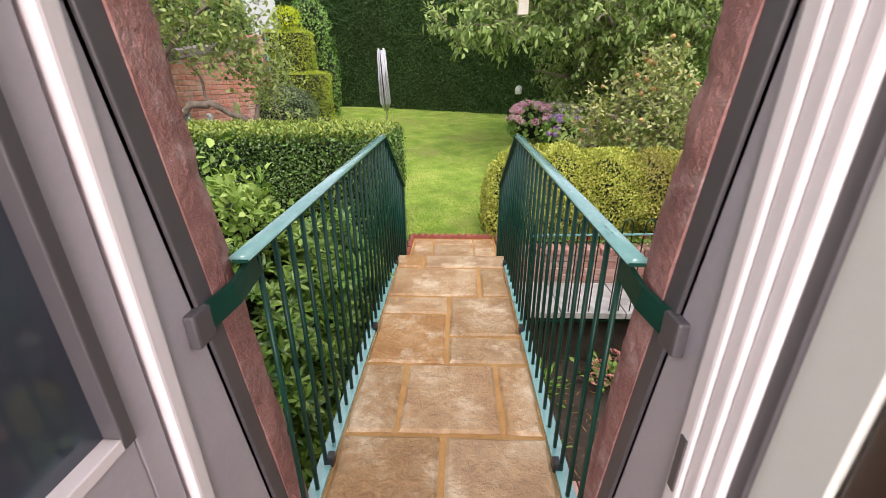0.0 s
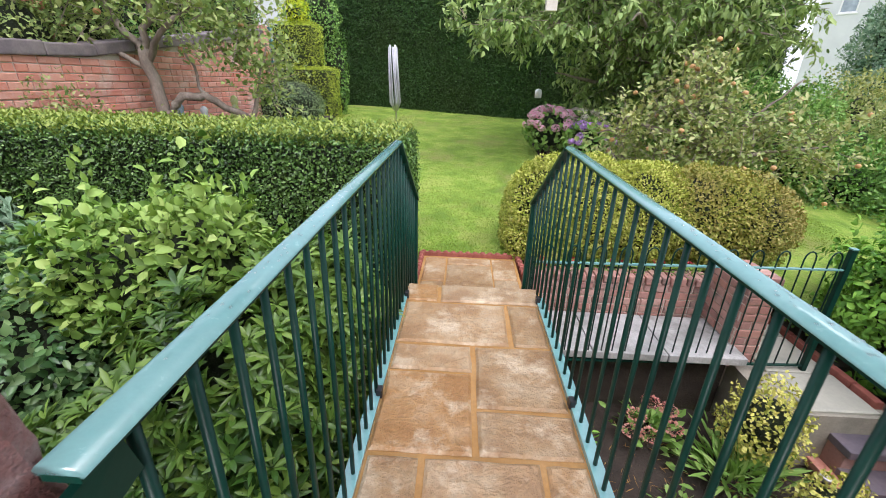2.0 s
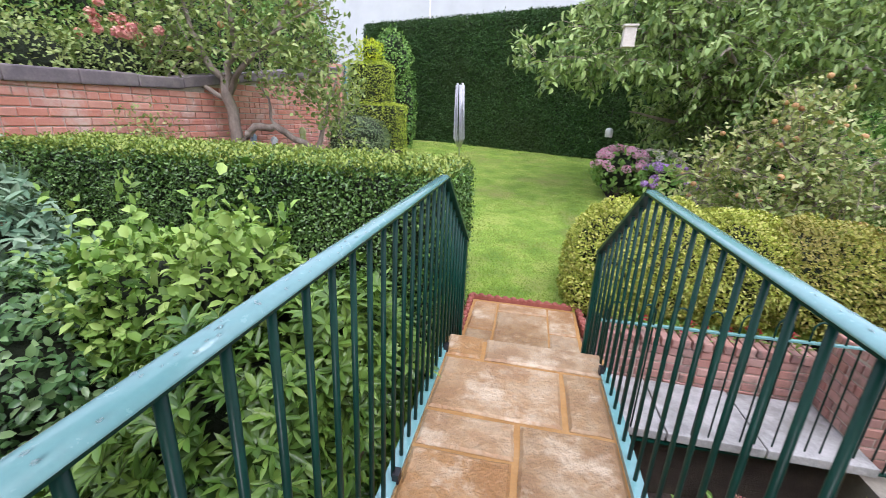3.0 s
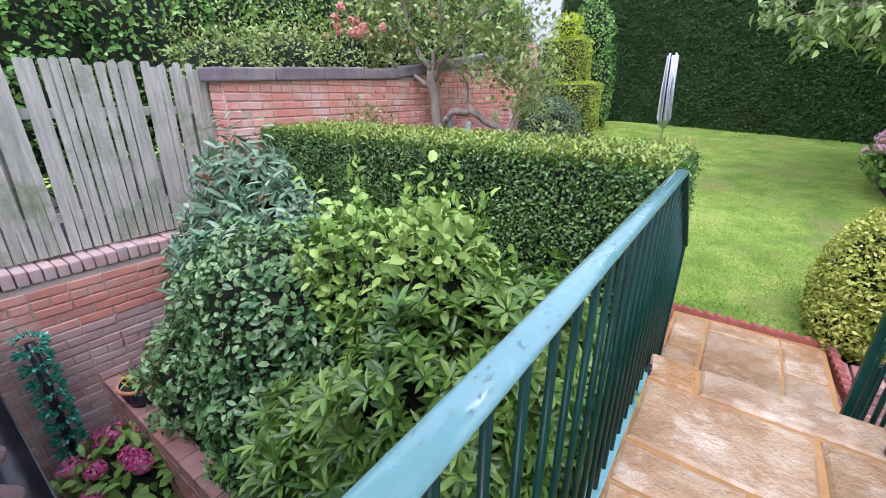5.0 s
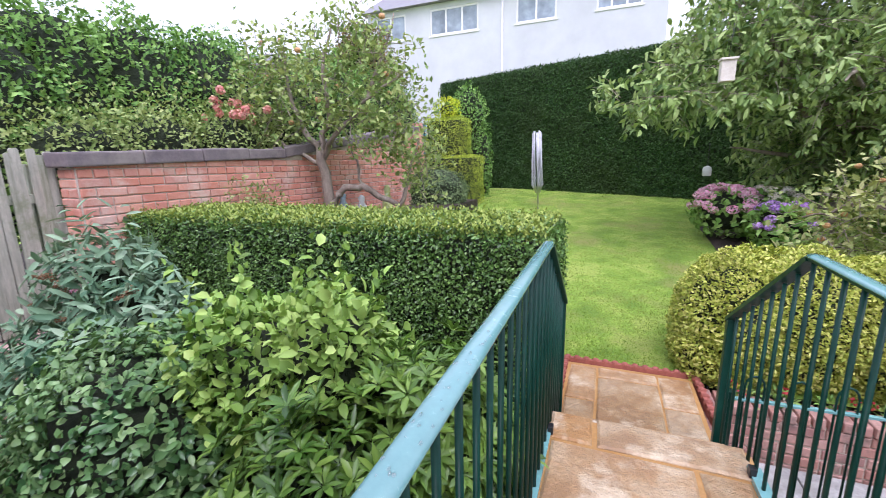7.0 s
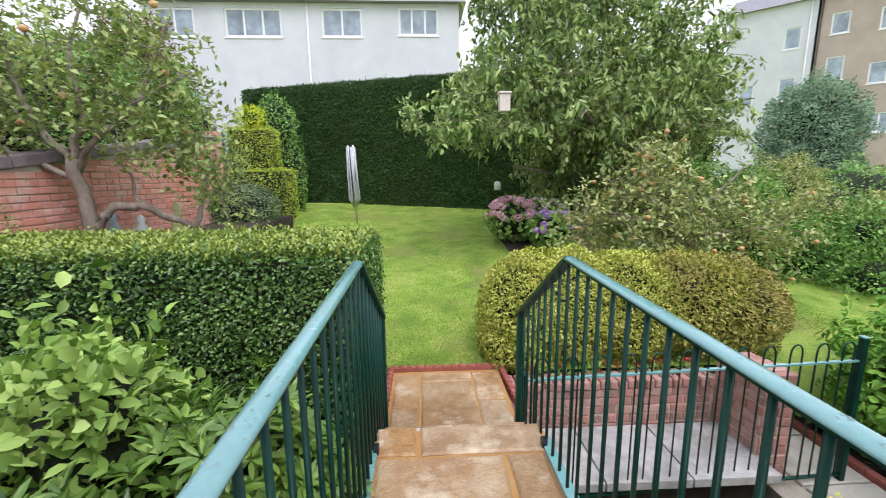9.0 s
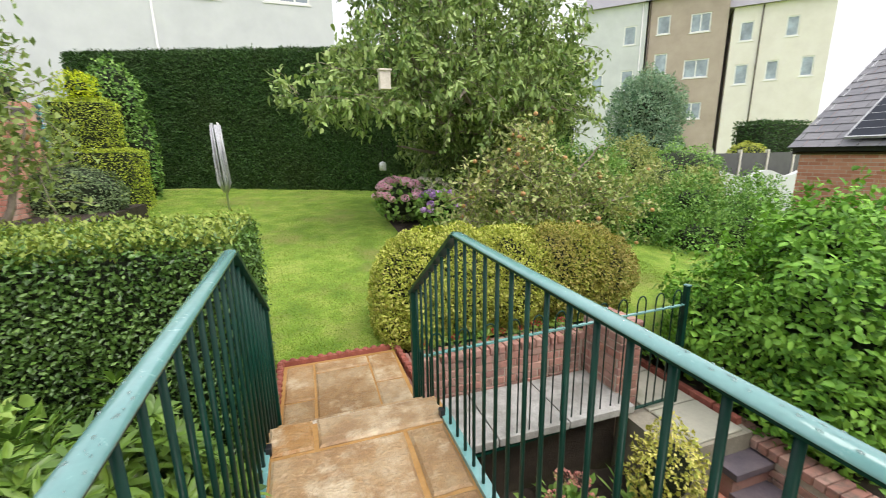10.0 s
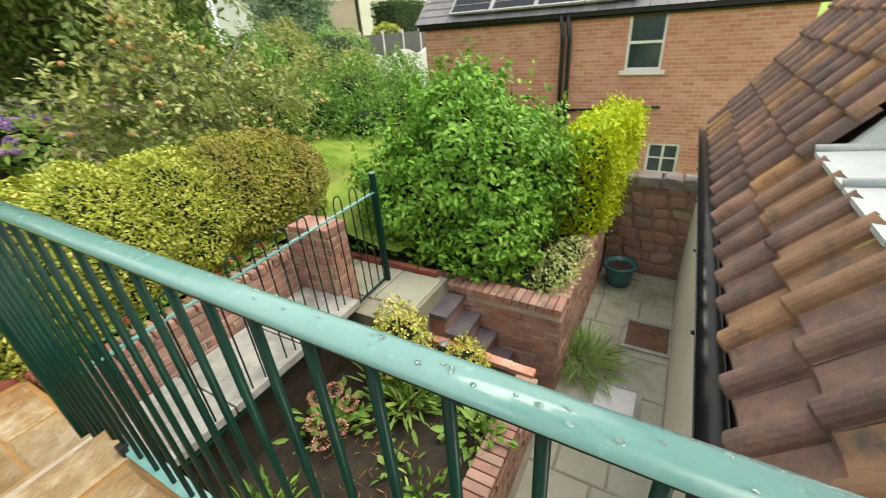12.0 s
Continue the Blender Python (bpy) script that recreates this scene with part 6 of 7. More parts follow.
def bed_edge():
    ob = thing("wall_flower_bed", "brick edging wall of the flower bed above the courtyard", "wall", kind="structure")
    part("core", box_bm(0.45, 1.36, COURT - 0.1, 2.62, 1.46, -1.42), M["mortar"], ob)
    brick_field(ob, (0.45, 1.36, COURT), (1, 0, 0), (0, 1, 0), 2.17, COURT, -1.5, "dull_brick", 31, 120)
    x = 0.45
    while x < 2.55:
        part("edge_brick", box_bm(x, 1.335, -1.42, x + 0.067, 1.52, -1.345, 0.009), M["dull_brick"], ob)
        x += 0.075


bed_edge()


def uplight(at):
    ob = thing("garden_light", "small round steel garden light on a spike", "garden light", group="garden lights", at=at)
    v, f = lathe([(0.001, 0.06), (0.035, 0.06), (0.045, 0.085), (0.045, 0.10), (0.038, 0.104), (0.001, 0.104)], 18)
    part("lamp_head", mesh_from("lamp_head", v, f, M["alu"], True), None, ob)
    part("spike", tube_mesh("spike", [(0, 0, -0.03), (0, 0, 0.07)], 0.008, M["black_plastic"], 6), None, ob)


uplight((2.58, 2.22, -1.40))
uplight((1.62, 1.62, -1.42))


def tuft(name, label, at, count, length, width, leaf, spread, up=0.8, category="plant", group=""):
    ob = thing(name, label, category, group, at=at)
    P = rng.normal(size=(count, 3)) * np.array([spread, spread, 0.0])
    P[:, 2] = rng.uniform(0, spread * 1.3, count)
    rad = P * np.array([1, 1, 0])
    D = unit(rad / max(spread, 1e-3) * 0.7 + rng.normal(size=P.shape) * 0.35 + np.array([0, 0, up]))
    F = unit(rng.normal(size=P.shape) * 0.4 + np.array([0, 0, 1]) + rad)
    part("leaves", leaf_mesh("leaves", P, D, F, length, width, M[leaf], LONG), None, ob)
    part("stem", tube_mesh("stem", [(0, 0, -0.03), (0, 0, spread)], 0.008, M["bark"], 5), None, ob)
    return ob


shrub("yellow_euonymus", "yellow variegated euonymus bush in the flower bed", [(2.14, 2.36, -1.0, 0.27, 0.24, 0.36)], 1900, 0.034, 0.022, "variegated", -1.42, shell=0.35, lump=0.25, shrink=0.6, group="yellow bushes")
shrub("yellow_euonymus", "small yellow variegated euonymus bush near the steps", [(2.28, 1.85, -1.16, 0.2, 0.18, 0.24)], 1000, 0.034, 0.022, "variegated", -1.42, shell=0.35, lump=0.25, shrink=0.6, group="yellow bushes")
tuft("lance_leaf_plant", "tall perennial with narrow green leaves", (1.95, 2.22, -1.42), 300, 0.17, 0.028, "herb", 0.13)
tuft("leafy_plant", "low green leafy plant at the bed edge", (1.95, 1.58, -1.42), 130, 0.085, 0.05, "herb", 0.09)
tuft("leafy_plant", "low green leafy plant under the bridge railing", (0.75, 2.5, -1.42), 150, 0.10, 0.026, "bush", 0.12)
tuft("leafy_plant", "low green leafy plant in the bed", (0.7, 1.85, -1.42), 70, 0.07, 0.03, "herb", 0.07)
tuft("leafy_plant", "low green leafy plant in the bed", (1.35, 1.72, -1.42), 60, 0.07, 0.03, "bush", 0.07)
tuft("leafy_plant", "low green leafy plant in the bed", (1.45, 2.0, -1.42), 40, 0.06, 0.025, "herb", 0.05)
tuft("grassy_weed", "feathery green weed at the foot of the wall", (3.5, 1.18, COURT), 420, 0.20, 0.016, "herb", 0.14, 0.5)


def sedum():
    ob = tuft("sedum", "dusky pink sedum flower heads in the flower bed", (1.52, 2.62, -1.42), 120, 0.09, 0.05, "herb", 0.11)
    for k, (x, y, z) in enumerate(((0.12, -0.1, 0.18), (-0.14, -0.02, 0.22), (0.02, 0.12, 0.24), (0.16, 0.08, 0.2), (-0.08, -0.16, 0.16), (-0.2, -0.12, 0.15))):
        n = 160
        U = unit(rng.normal(size=(n, 3)))
        P = np.array([x, y, z]) + U * np.array([0.06, 0.06, 0.03])
        part("flower_head", leaf_mesh("flower_head", P, U, unit(rng.normal(size=(n, 3))), 0.018, 0.012, M["dusky_petal"]), None, ob)


sedum()


def fallen_stalks():
    n = 260
    P = np.stack([rng.uniform(0.55, 2.5, n), rng.uniform(1.55, 2.7, n), np.full(n, -1.40)], 1)
    D = unit(rng.normal(size=(n, 3)) * np.array([1, 1, 0.15]))
    ob = new("fallen_leaves", leaf_mesh("fallen_leaves", P, D, np.tile([0.0, 0, 1], (n, 1)), 0.07, 0.006, M["amber_leaf"], spread=0.6))
    tagged(ob, "dry fallen stalks and leaves on the bed soil", "leaf litter", "", "stuff")


fallen_stalks()

# rounded golden hedge on the lawn side of the slabs
shrub("golden_hedge", "rounded golden green clipped hedge beside the landing", [(0.74, 4.02, 0.0, 0.42, 0.44, 0.57), (1.15, 4.06, 0.02, 0.55, 0.48, 0.57), (1.68, 4.08, 0.0, 0.58, 0.5, 0.55), (0.62, 3.95, -0.2, 0.30, 0.36, 0.34)], 42000, 0.030, 0.017, "gold_box", -0.40, category="hedge", shell=0.22, lump=0.10, shrink=0.78)
shrub("olive_hedge", "rounded olive hedge with brown twiggy patches", [(2.2, 4.1, -0.01, 0.55, 0.5, 0.53), (2.72, 4.1, -0.04, 0.54, 0.46, 0.50), (2.45, 4.1, 0.0, 0.5, 0.48, 0.51)], 24000, 0.032, 0.018, "olive_box", -0.40, category="hedge", shell=0.26, lump=0.11, shrink=0.75)
def bedding(x, k):
    ob = tuft("red_bedding", "small red bedding flowers under the golden hedge", (x, 3.60, -0.42), 45, 0.05, 0.022, "herb", 0.06, group="red bedding")
    r = random.Random(300 + k)
    for _ in range(2):
        c = np.array([r.uniform(-0.09, 0.09), r.uniform(-0.07, 0.0), r.uniform(0.08, 0.16)])
        U = unit(rng.normal(size=(26, 3)))
        part("flower_head", leaf_mesh("flower_head", c + U * 0.014, U, unit(rng.normal(size=(26, 3))), 0.016, 0.012, M["scarlet_petal"]), None, ob)


for k in range(6):
    bedding(0.72 + 0.27 * k, k)

# big bush, yellow hedge, undergrowth
shrub("green_bush", "large bright green bush filling the raised bed", [(4.0, 2.55, -0.25, 0.85, 0.8, 0.85), (3.65, 3.0, -0.45, 0.6, 0.7, 0.7), (4.45, 2.1, -0.35, 0.6, 0.55, 0.7), (3.6, 2.2, -0.75, 0.5, 0.5, 0.42), (4.1, 2.7, 0.35, 0.55, 0.5, 0.45)], 21000, 0.066, 0.038, "bush", -1.08, blade=LONG, up=-0.1, shell=0.5, lump=0.4, shrink=0.62, shoots=170)
hedge_box("yellow_hedge", "bright yellow-lime privet hedge beside the bush", (4.58, 1.24, -1.02), (6.4, 1.70, 0.10), 22000, 0.040, 0.026, "lime_hedge", rough=0.05, turn=-5, bulge=0.04)
shrub("variegated_groundcover", "cream variegated ground cover trailing over the wall", [(3.62, 1.5, -0.98, 0.42, 0.22, 0.14), (4.05, 1.45, -0.98, 0.3, 0.2, 0.13)], 1500, 0.04, 0.028, "cream_leaf", -1.08, shell=0.5, lump=0.3, shrink=0.6)

# ---- garden trees on the east side of the lawn ----
limb_tree("cherry_tree", "wide cherry tree with drooping leaves at the lawn edge", (3.0, 8.6, 0.1),
          ([(0, 0, -0.3), (0.05, 0, 0.9), (0.0, 0.05, 1.6)], 0.14, 0.10),
          [([(0, 0, 1.4), (-0.8, -0.7, 1.9), (-1.7, -1.3, 2.0), (-2.9, -1.9, 1.8)], 0.08, 0.012), ([(0, 0, 1.6), (-0.7, -0.2, 2.6), (-1.5, -0.5, 3.2), (-1.9, -0.6, 3.6)], 0.08, 0.012),
           ([(0, 0, 1.6), (0.1, -0.3, 2.8), (0.2, -0.6, 3.9), (0.2, -0.7, 4.6)], 0.08, 0.012), ([(0, 0, 1.5), (0.8, -0.5, 2.3), (1.5, -0.9, 2.9), (2.1, -1.1, 3.4)], 0.07, 0.012),
           ([(0, 0, 1.4), (-0.3, -1.2, 1.9), (-0.7, -1.9, 2.1), (-1.0, -2.5, 1.9)], 0.07, 0.01), ([(0, 0, 1.4), (0.4, -1.2, 1.8), (0.7, -1.8, 1.9), (1.0, -2.2, 1.8)], 0.07, 0.01),
           ([(0, 0, 1.2), (-0.9, -0.5, 1.2), (-1.6, -1.0, 1.3)], 0.05, 0.01), ([(-0.8, -0.7, 1.9), (-1.3, -1.4, 2.5), (-1.6, -1.7, 2.9)], 0.04, 0.01), ([(0, 0, 1.6), (0.9, 0.2, 3.0), (1.6, 0.2, 4.1)], 0.06, 0.01),
           ([(0, 0, 1.6), (-0.6, -0.8, 3.2), (-0.9, -1.0, 4.3)], 0.06, 0.01)],
          1980, "cherry", 0.118, 0.048, droop=0.6, per=18, cluster=0.12, flat=0.6,
          mass=[(2.2, 7.9, 3.1, 1.5, 1.1, 1.2), (3.7, 8.1, 3.3, 1.5, 1.1, 1.5), (1.3, 7.1, 2.5, 0.95, 0.7, 0.5), (0.45, 6.7, 2.0, 0.75, 0.45, 0.14), (2.75, 7.1, 2.25, 1.1, 0.8, 0.6), (3.9, 7.3, 2.3, 1.0, 0.8, 0.7), (2.3, 8.3, 4.6, 1.5, 1.0, 0.9), (3.3, 8.0, 1.35, 0.9, 0.6, 0.55), (2.5, 8.7, 1.3, 0.6, 0.5, 0.6)])
limb_tree("fruit_tree", "small spreading fruit tree with reddish fruit and leaves", (3.3, 5.7, -0.35),
          ([(0, 0, -0.2), (-0.05, 0, 0.45), (-0.15, 0, 0.8)], 0.06, 0.045),
          [([(-0.1, 0, 0.7), (-0.6, -0.1, 1.0), (-1.3, -0.2, 1.15), (-1.7, -0.2, 1.0)], 0.035, 0.008), ([(-0.15, 0, 0.8), (-0.4, 0.1, 1.4), (-0.6, 0.1, 2.0)], 0.035, 0.008), ([(-0.1, 0, 0.8), (0.3, -0.1, 1.3), (0.7, -0.1, 1.7)], 0.035, 0.008),
           ([(-0.1, 0, 0.6), (0.5, -0.2, 0.85), (1.1, -0.3, 0.95)], 0.03, 0.008), ([(-0.1, 0, 0.7), (-0.5, -0.4, 1.1), (-0.9, -0.5, 1.5)], 0.03, 0.008)],
          470, "fruit_leaf", 0.075, 0.042, per=14, fruit=(70, 0.032),
          mass=[(2.2, 5.5, 0.62, 0.6, 0.5, 0.42), (2.85, 5.5, 0.85, 0.7, 0.5, 0.5), (3.7, 5.6, 0.6, 0.75, 0.5, 0.45), (2.8, 5.4, 0.3, 0.9, 0.4, 0.3), (2.75, 5.5, 1.3, 0.3, 0.3, 0.3), (4.3, 5.7, 0.45, 0.5, 0.4, 0.4)])
hydrangea("pink_hydrangea", "pink hydrangea in full flower at the lawn edge", (1.50, 7.9, 0.06), 0.78, 75, "pink_petal", leaves=600)
hydrangea("violet_hydrangea", "violet and cream hydrangea at the lawn edge", (1.95, 7.0, 0.0), 0.66, 22, "violet_petal", leaves=700)
hydrangea("pale_hydrangea", "pale pink hydrangea at the lawn edge", (2.05, 7.9, 0.05), 0.75, 26, "cream_petal", leaves=700)
terrain("border_soil", 1.3, 2.9, 6.4, 9.4, 10, 14, lambda x, y: lawn_z(x, y) + 0.03, M["soil"], "dark soil of the flower border", "soil")
for k, b in enumerate(([(5.0, 6.7, 0.2, 0.8, 0.7, 0.75), (5.7, 6.4, -0.1, 0.7, 0.6, 0.55), (5.3, 7.2, 0.7, 0.6, 0.5, 0.6)], [(6.4, 7.6, 0.3, 0.9, 0.8, 0.9), (7.4, 7.0, 0.0, 0.9, 0.7, 0.75), (6.9, 8.2, 0.9, 0.7, 0.6, 0.6), (8.2, 7.4, 0.3, 0.6, 0.6, 0.6)], [(4.5, 9.0, 0.6, 1.1, 0.9, 1.1), (5.6, 9.4, 0.8, 0.9, 0.8, 0.9)], [(6.2, 5.7, -0.3, 0.75, 0.6, 0.65), (7.1, 5.6, -0.3, 0.8, 0.7, 0.8), (6.6, 6.2, 0.3, 0.6, 0.5, 0.5), (8.1, 6.2, -0.1, 0.8, 0.7, 0.9)])):
    shrub("border_shrub", "mixed green shrub in the border beyond the fruit tree", b, 15000, 0.06, 0.034, "back_leaf" if k != 1 else "fruit_leaf", -1.0, shell=0.5, lump=0.45, shrink=0.5, out=0.8, shoots=90, group="border shrubs")


def nest_box():
    ob = thing("nest_box", "pale wooden nest box hanging in the cherry tree", "bird box", at=(0.95, 6.1, 2.08))
    part("body", box_bm(-0.07, -0.06, 0, 0.07, 0.06, 0.22, 0.006), M["bird_wood"], ob)
    part("roof", box_bm(-0.085, -0.08, 0.22, 0.085, 0.07, 0.245, 0.006), M["bird_wood"], ob)
    part("hanger", tube_mesh("hanger", [(0, 0, 0.24), (0.02, 0, 0.6)], 0.004, M["black_plastic"], 5), None, ob)
    o2 = thing("bird_feeder", "small white hanging bird feeder below the tree", "bird feeder", at=(1.22, 8.0, 0.98))
    v, f = lathe([(0.001, 0), (0.06, 0), (0.065, 0.10), (0.05, 0.14), (0.001, 0.16)], 12)
    part("body", mesh_from("body", v, f, M["white_ornament"], True), None, o2)
    part("hanger", tube_mesh("hanger", [(0, 0, 0.15), (0, 0, 0.5)], 0.004, M["black_plastic"], 5), None, o2)


nest_box()


# ---- houses ----
def window_unit(parent, place, w, h, lights=2, frame="white_paint", sill=True, t=0.05, glass="pane"):
    """A window on a wall: place maps (across, out, up) to the house."""
    win = new("window")
    win.parent = parent
    win.matrix_basis = place
    bars = [(-w / 2, -0.04, 0, -w / 2 + t, 0.05, h), (w / 2 - t, -0.04, 0, w / 2, 0.05, h), (-w / 2 + t, -0.04, 0, w / 2 - t, 0.05, t), (-w / 2 + t, -0.04, h - t, w / 2 - t, 0.05, h)]
    for k in range(1, lights):
        x = -w / 2 + w * k / lights
        bars.append((x - t / 2, -0.03, t, x + t / 2, 0.045, h - t))
    for a in bars:
        part("frame", box_bm(*a, 0.004), M[frame], win)
    part("pane", box_bm(-w / 2 + t, -0.01, t, w / 2 - t, 0.0, h - t), M[glass], win)
    if sill:
        part("sill", box_bm(-w / 2 - 0.08, -0.12, -0.08, w / 2 + 0.08, 0.05, -0.002, 0.006), M[frame], win)
    return win


def brick_house():
    ob = thing("brick_cottage", "red brick cottage with slate roof, solar panels and black downpipes", "house", at=(10.0, 3.0, -3.6))
    m, nt, b = base_material("far_red_brickwork")
    co = nt.nodes.new("ShaderNodeNewGeometry").outputs["Position"]
    sep = nt.nodes.new("ShaderNodeSeparateXYZ")
    nt.links.new(co, sep.inputs[0])
    cmb = nt.nodes.new("ShaderNodeCombineXYZ")
    nt.links.new(sep.outputs[1], cmb.inputs[0])
    nt.links.new(sep.outputs[2], cmb.inputs[1])
    br = node(nt, "ShaderNodeTexBrick", Scale=1.0)
    br.inputs["Brick Width"].default_value, br.inputs["Row Height"].default_value, br.inputs["Mortar Size"].default_value = 0.225, 0.075, 0.006
    br.inputs["Color1"].default_value, br.inputs["Color2"].default_value, br.inputs["Mortar"].default_value = (0.50, 0.20, 0.13, 1), (0.66, 0.33, 0.24, 1), (0.58, 0.47, 0.40, 1)
    nt.links.new(cmb.outputs[0], br.inputs["Vector"])
    col = mix(nt, ramp(nt, noise_tex(nt, 0.9, 5), [(0.4, (0, 0, 0)), (0.75, (0.5, 0.5, 0.5))]), br.outputs[0], (0.40, 0.16, 0.11))
    nt.links.new(col, b.inputs["Base Color"])
    b.inputs["Roughness"].default_value = 0.9
    bump(nt, b, br.outputs["Fac"], -0.4, 0.006)
    E = 4.95
    for y0, y1, z0, z1 in ((-4.0, -2.41, 0, E), (-2.41, -1.79, 0, 1.35), (-2.41, -1.79, 2.30, E), (-1.79, -1.11, 0, 3.75), (-1.79, -1.11, 4.80, E), (-1.11, 3.6, 0, E)):
        part("wall", box_bm(0, y0, z0, 0.25, y1, z1), m, ob)
    part("room_back", box_bm(0.6, -3.0, 0.5, 0.65, -0.5, E), M["dark_wood"], ob)
    part("wall", box_bm(0.25, 3.35, 0, 6.0, 3.6, E), m, ob)
    g = mesh_from("gable", [(0.0, 3.6, E), (6.0, 3.6, E), (3.0, 3.6, E + 2.4), (0.0, 3.35, E), (6.0, 3.35, E), (3.0, 3.35, E + 2.4)], [(0, 2, 1), (3, 4, 5), (0, 3, 5, 2), (2, 5, 4, 1), (0, 1, 4, 3)], m)
    part("gable_wall", g, None, ob)
    # slate roof in courses
    rise, run = 2.45, 3.0
    sl = math.hypot(rise, run)
    ang = math.atan2(rise, run)
    for sgn in (1, -1):
        v, f = [], []
        rows, cols = 16, 26
        for r_ in range(rows):
            for c_ in range(cols):
                d0, d1 = r_ * sl / rows, (r_ + 1.15) * sl / rows
                y0 = -4.2 + c_ * 8.0 / cols + (0.15 if r_ % 2 else 0)
                y1 = y0 + 8.0 / cols - 0.01
                y1 = min(y1, 3.75)
                o = len(v)
                for d, lift in ((d0, 0.03), (min(d1, sl), 0.01)):
                    xx = d * math.cos(ang) - 0.2
                    zz = E - 0.1 + d * math.sin(ang) + lift
                    for yy in (y0, y1):
                        v.append((xx if sgn > 0 else 6.0 - xx, yy, zz))
                f.append((o, o + 1, o + 3, o + 2) if sgn < 0 else (o, o + 2, o + 3, o + 1))
        part("roof", mesh_from("roof", v, f, M["slate"]), None, ob, "grey slate roof slope")
        p = box_bm(-0.1, -4.2, -0.05, sl - 0.05, 3.72, -0.005)
        q = part("roof_board", p, M["dark_wood"], ob)
        q.matrix_basis = (pose(0, 0, E - 0.12) if sgn > 0 else pose(6.0, 0, E - 0.12) @ Matrix.Scale(-1, 4, (1, 0, 0))) @ Matrix.Rotation(-ang, 4, "Y")
    part("ridge", box_bm(2.75, -4.2, E + 2.28, 2.95, 3.75, E + 2.42, 0.03), M["slate"], ob)
    part("fascia", box_bm(-0.12, -4.2, E - 0.16, -0.02, 3.7, E - 0.02), M["black_plastic"], ob, "black eaves gutter and fascia")
    for k in range(2):
        part("downpipe", tube_mesh("downpipe", [(-0.1, 0.02 + k * 0.14, 0.2), (-0.1, 0.02 + k * 0.14, E - 0.6), (-0.16, 0.06 + k * 0.14, E - 0.12)], 0.045, M["black_plastic"]), None, ob, "black downpipe")
    part("waste_pipe", tube_mesh("waste_pipe", [(-0.07, -1.9, 3.05), (-0.07, 0.0, 2.95)], 0.03, M["black_plastic"]), None, ob, "black waste pipe")
    # solar panels lying on the slope
    for c_ in range(4):
        for r_ in range(2):
            q = new("solar_panel")
            q.parent = ob
            q.matrix_basis = pose(-0.15 + (0.75 + r_ * 1.45) * math.cos(ang), 2.3 - c_ * 1.02, E + 0.02 + (0.75 + r_ * 1.45) * math.sin(ang)) @ Matrix.Rotation(-ang, 4, "Y")
            part("cell_sheet", box_bm(-0.68, -0.47, 0.05, 0.68, 0.47, 0.07), M["solar"], q)
            for a in ((-0.71, -0.5, 0.03, -0.68, 0.5, 0.08), (0.68, -0.5, 0.03, 0.71, 0.5, 0.08), (-0.68, -0.5, 0.03, 0.68, -0.47, 0.08), (-0.68, 0.47, 0.03, 0.68, 0.5, 0.08)):
                part("frame", box_bm(*a), M["alu"], q)
            for t in range(1, 6):
                part("busbar", box_bm(-0.68 + t * 0.227, -0.47, 0.071, -0.672 + t * 0.227, 0.47, 0.073), M["alu"], q)
    part("chimney", box_bm(2.5, 1.2, E + 1.9, 3.2, 2.2, E + 3.4, 0.01), m, ob, "red brick chimney")
    w1 = window_unit(ob, pose(0.06, -1.45, 3.75, 0, 0, -90), 0.68, 1.05, 1)
    part("meeting_rail", box_bm(-0.29, -0.035, 0.49, 0.29, 0.045, 0.54), M["white_paint"], w1)
    w2 = window_unit(ob, pose(0.06, -2.10, 1.35, 0, 0, -90), 0.62, 0.95, 2)
    for k in (1, 2):
        part("glazing_bar", box_bm(-0.26, -0.03, k * 0.95 / 3 - 0.015, 0.26, 0.04, k * 0.95 / 3 + 0.015), M["white_paint"], w2)


brick_house()


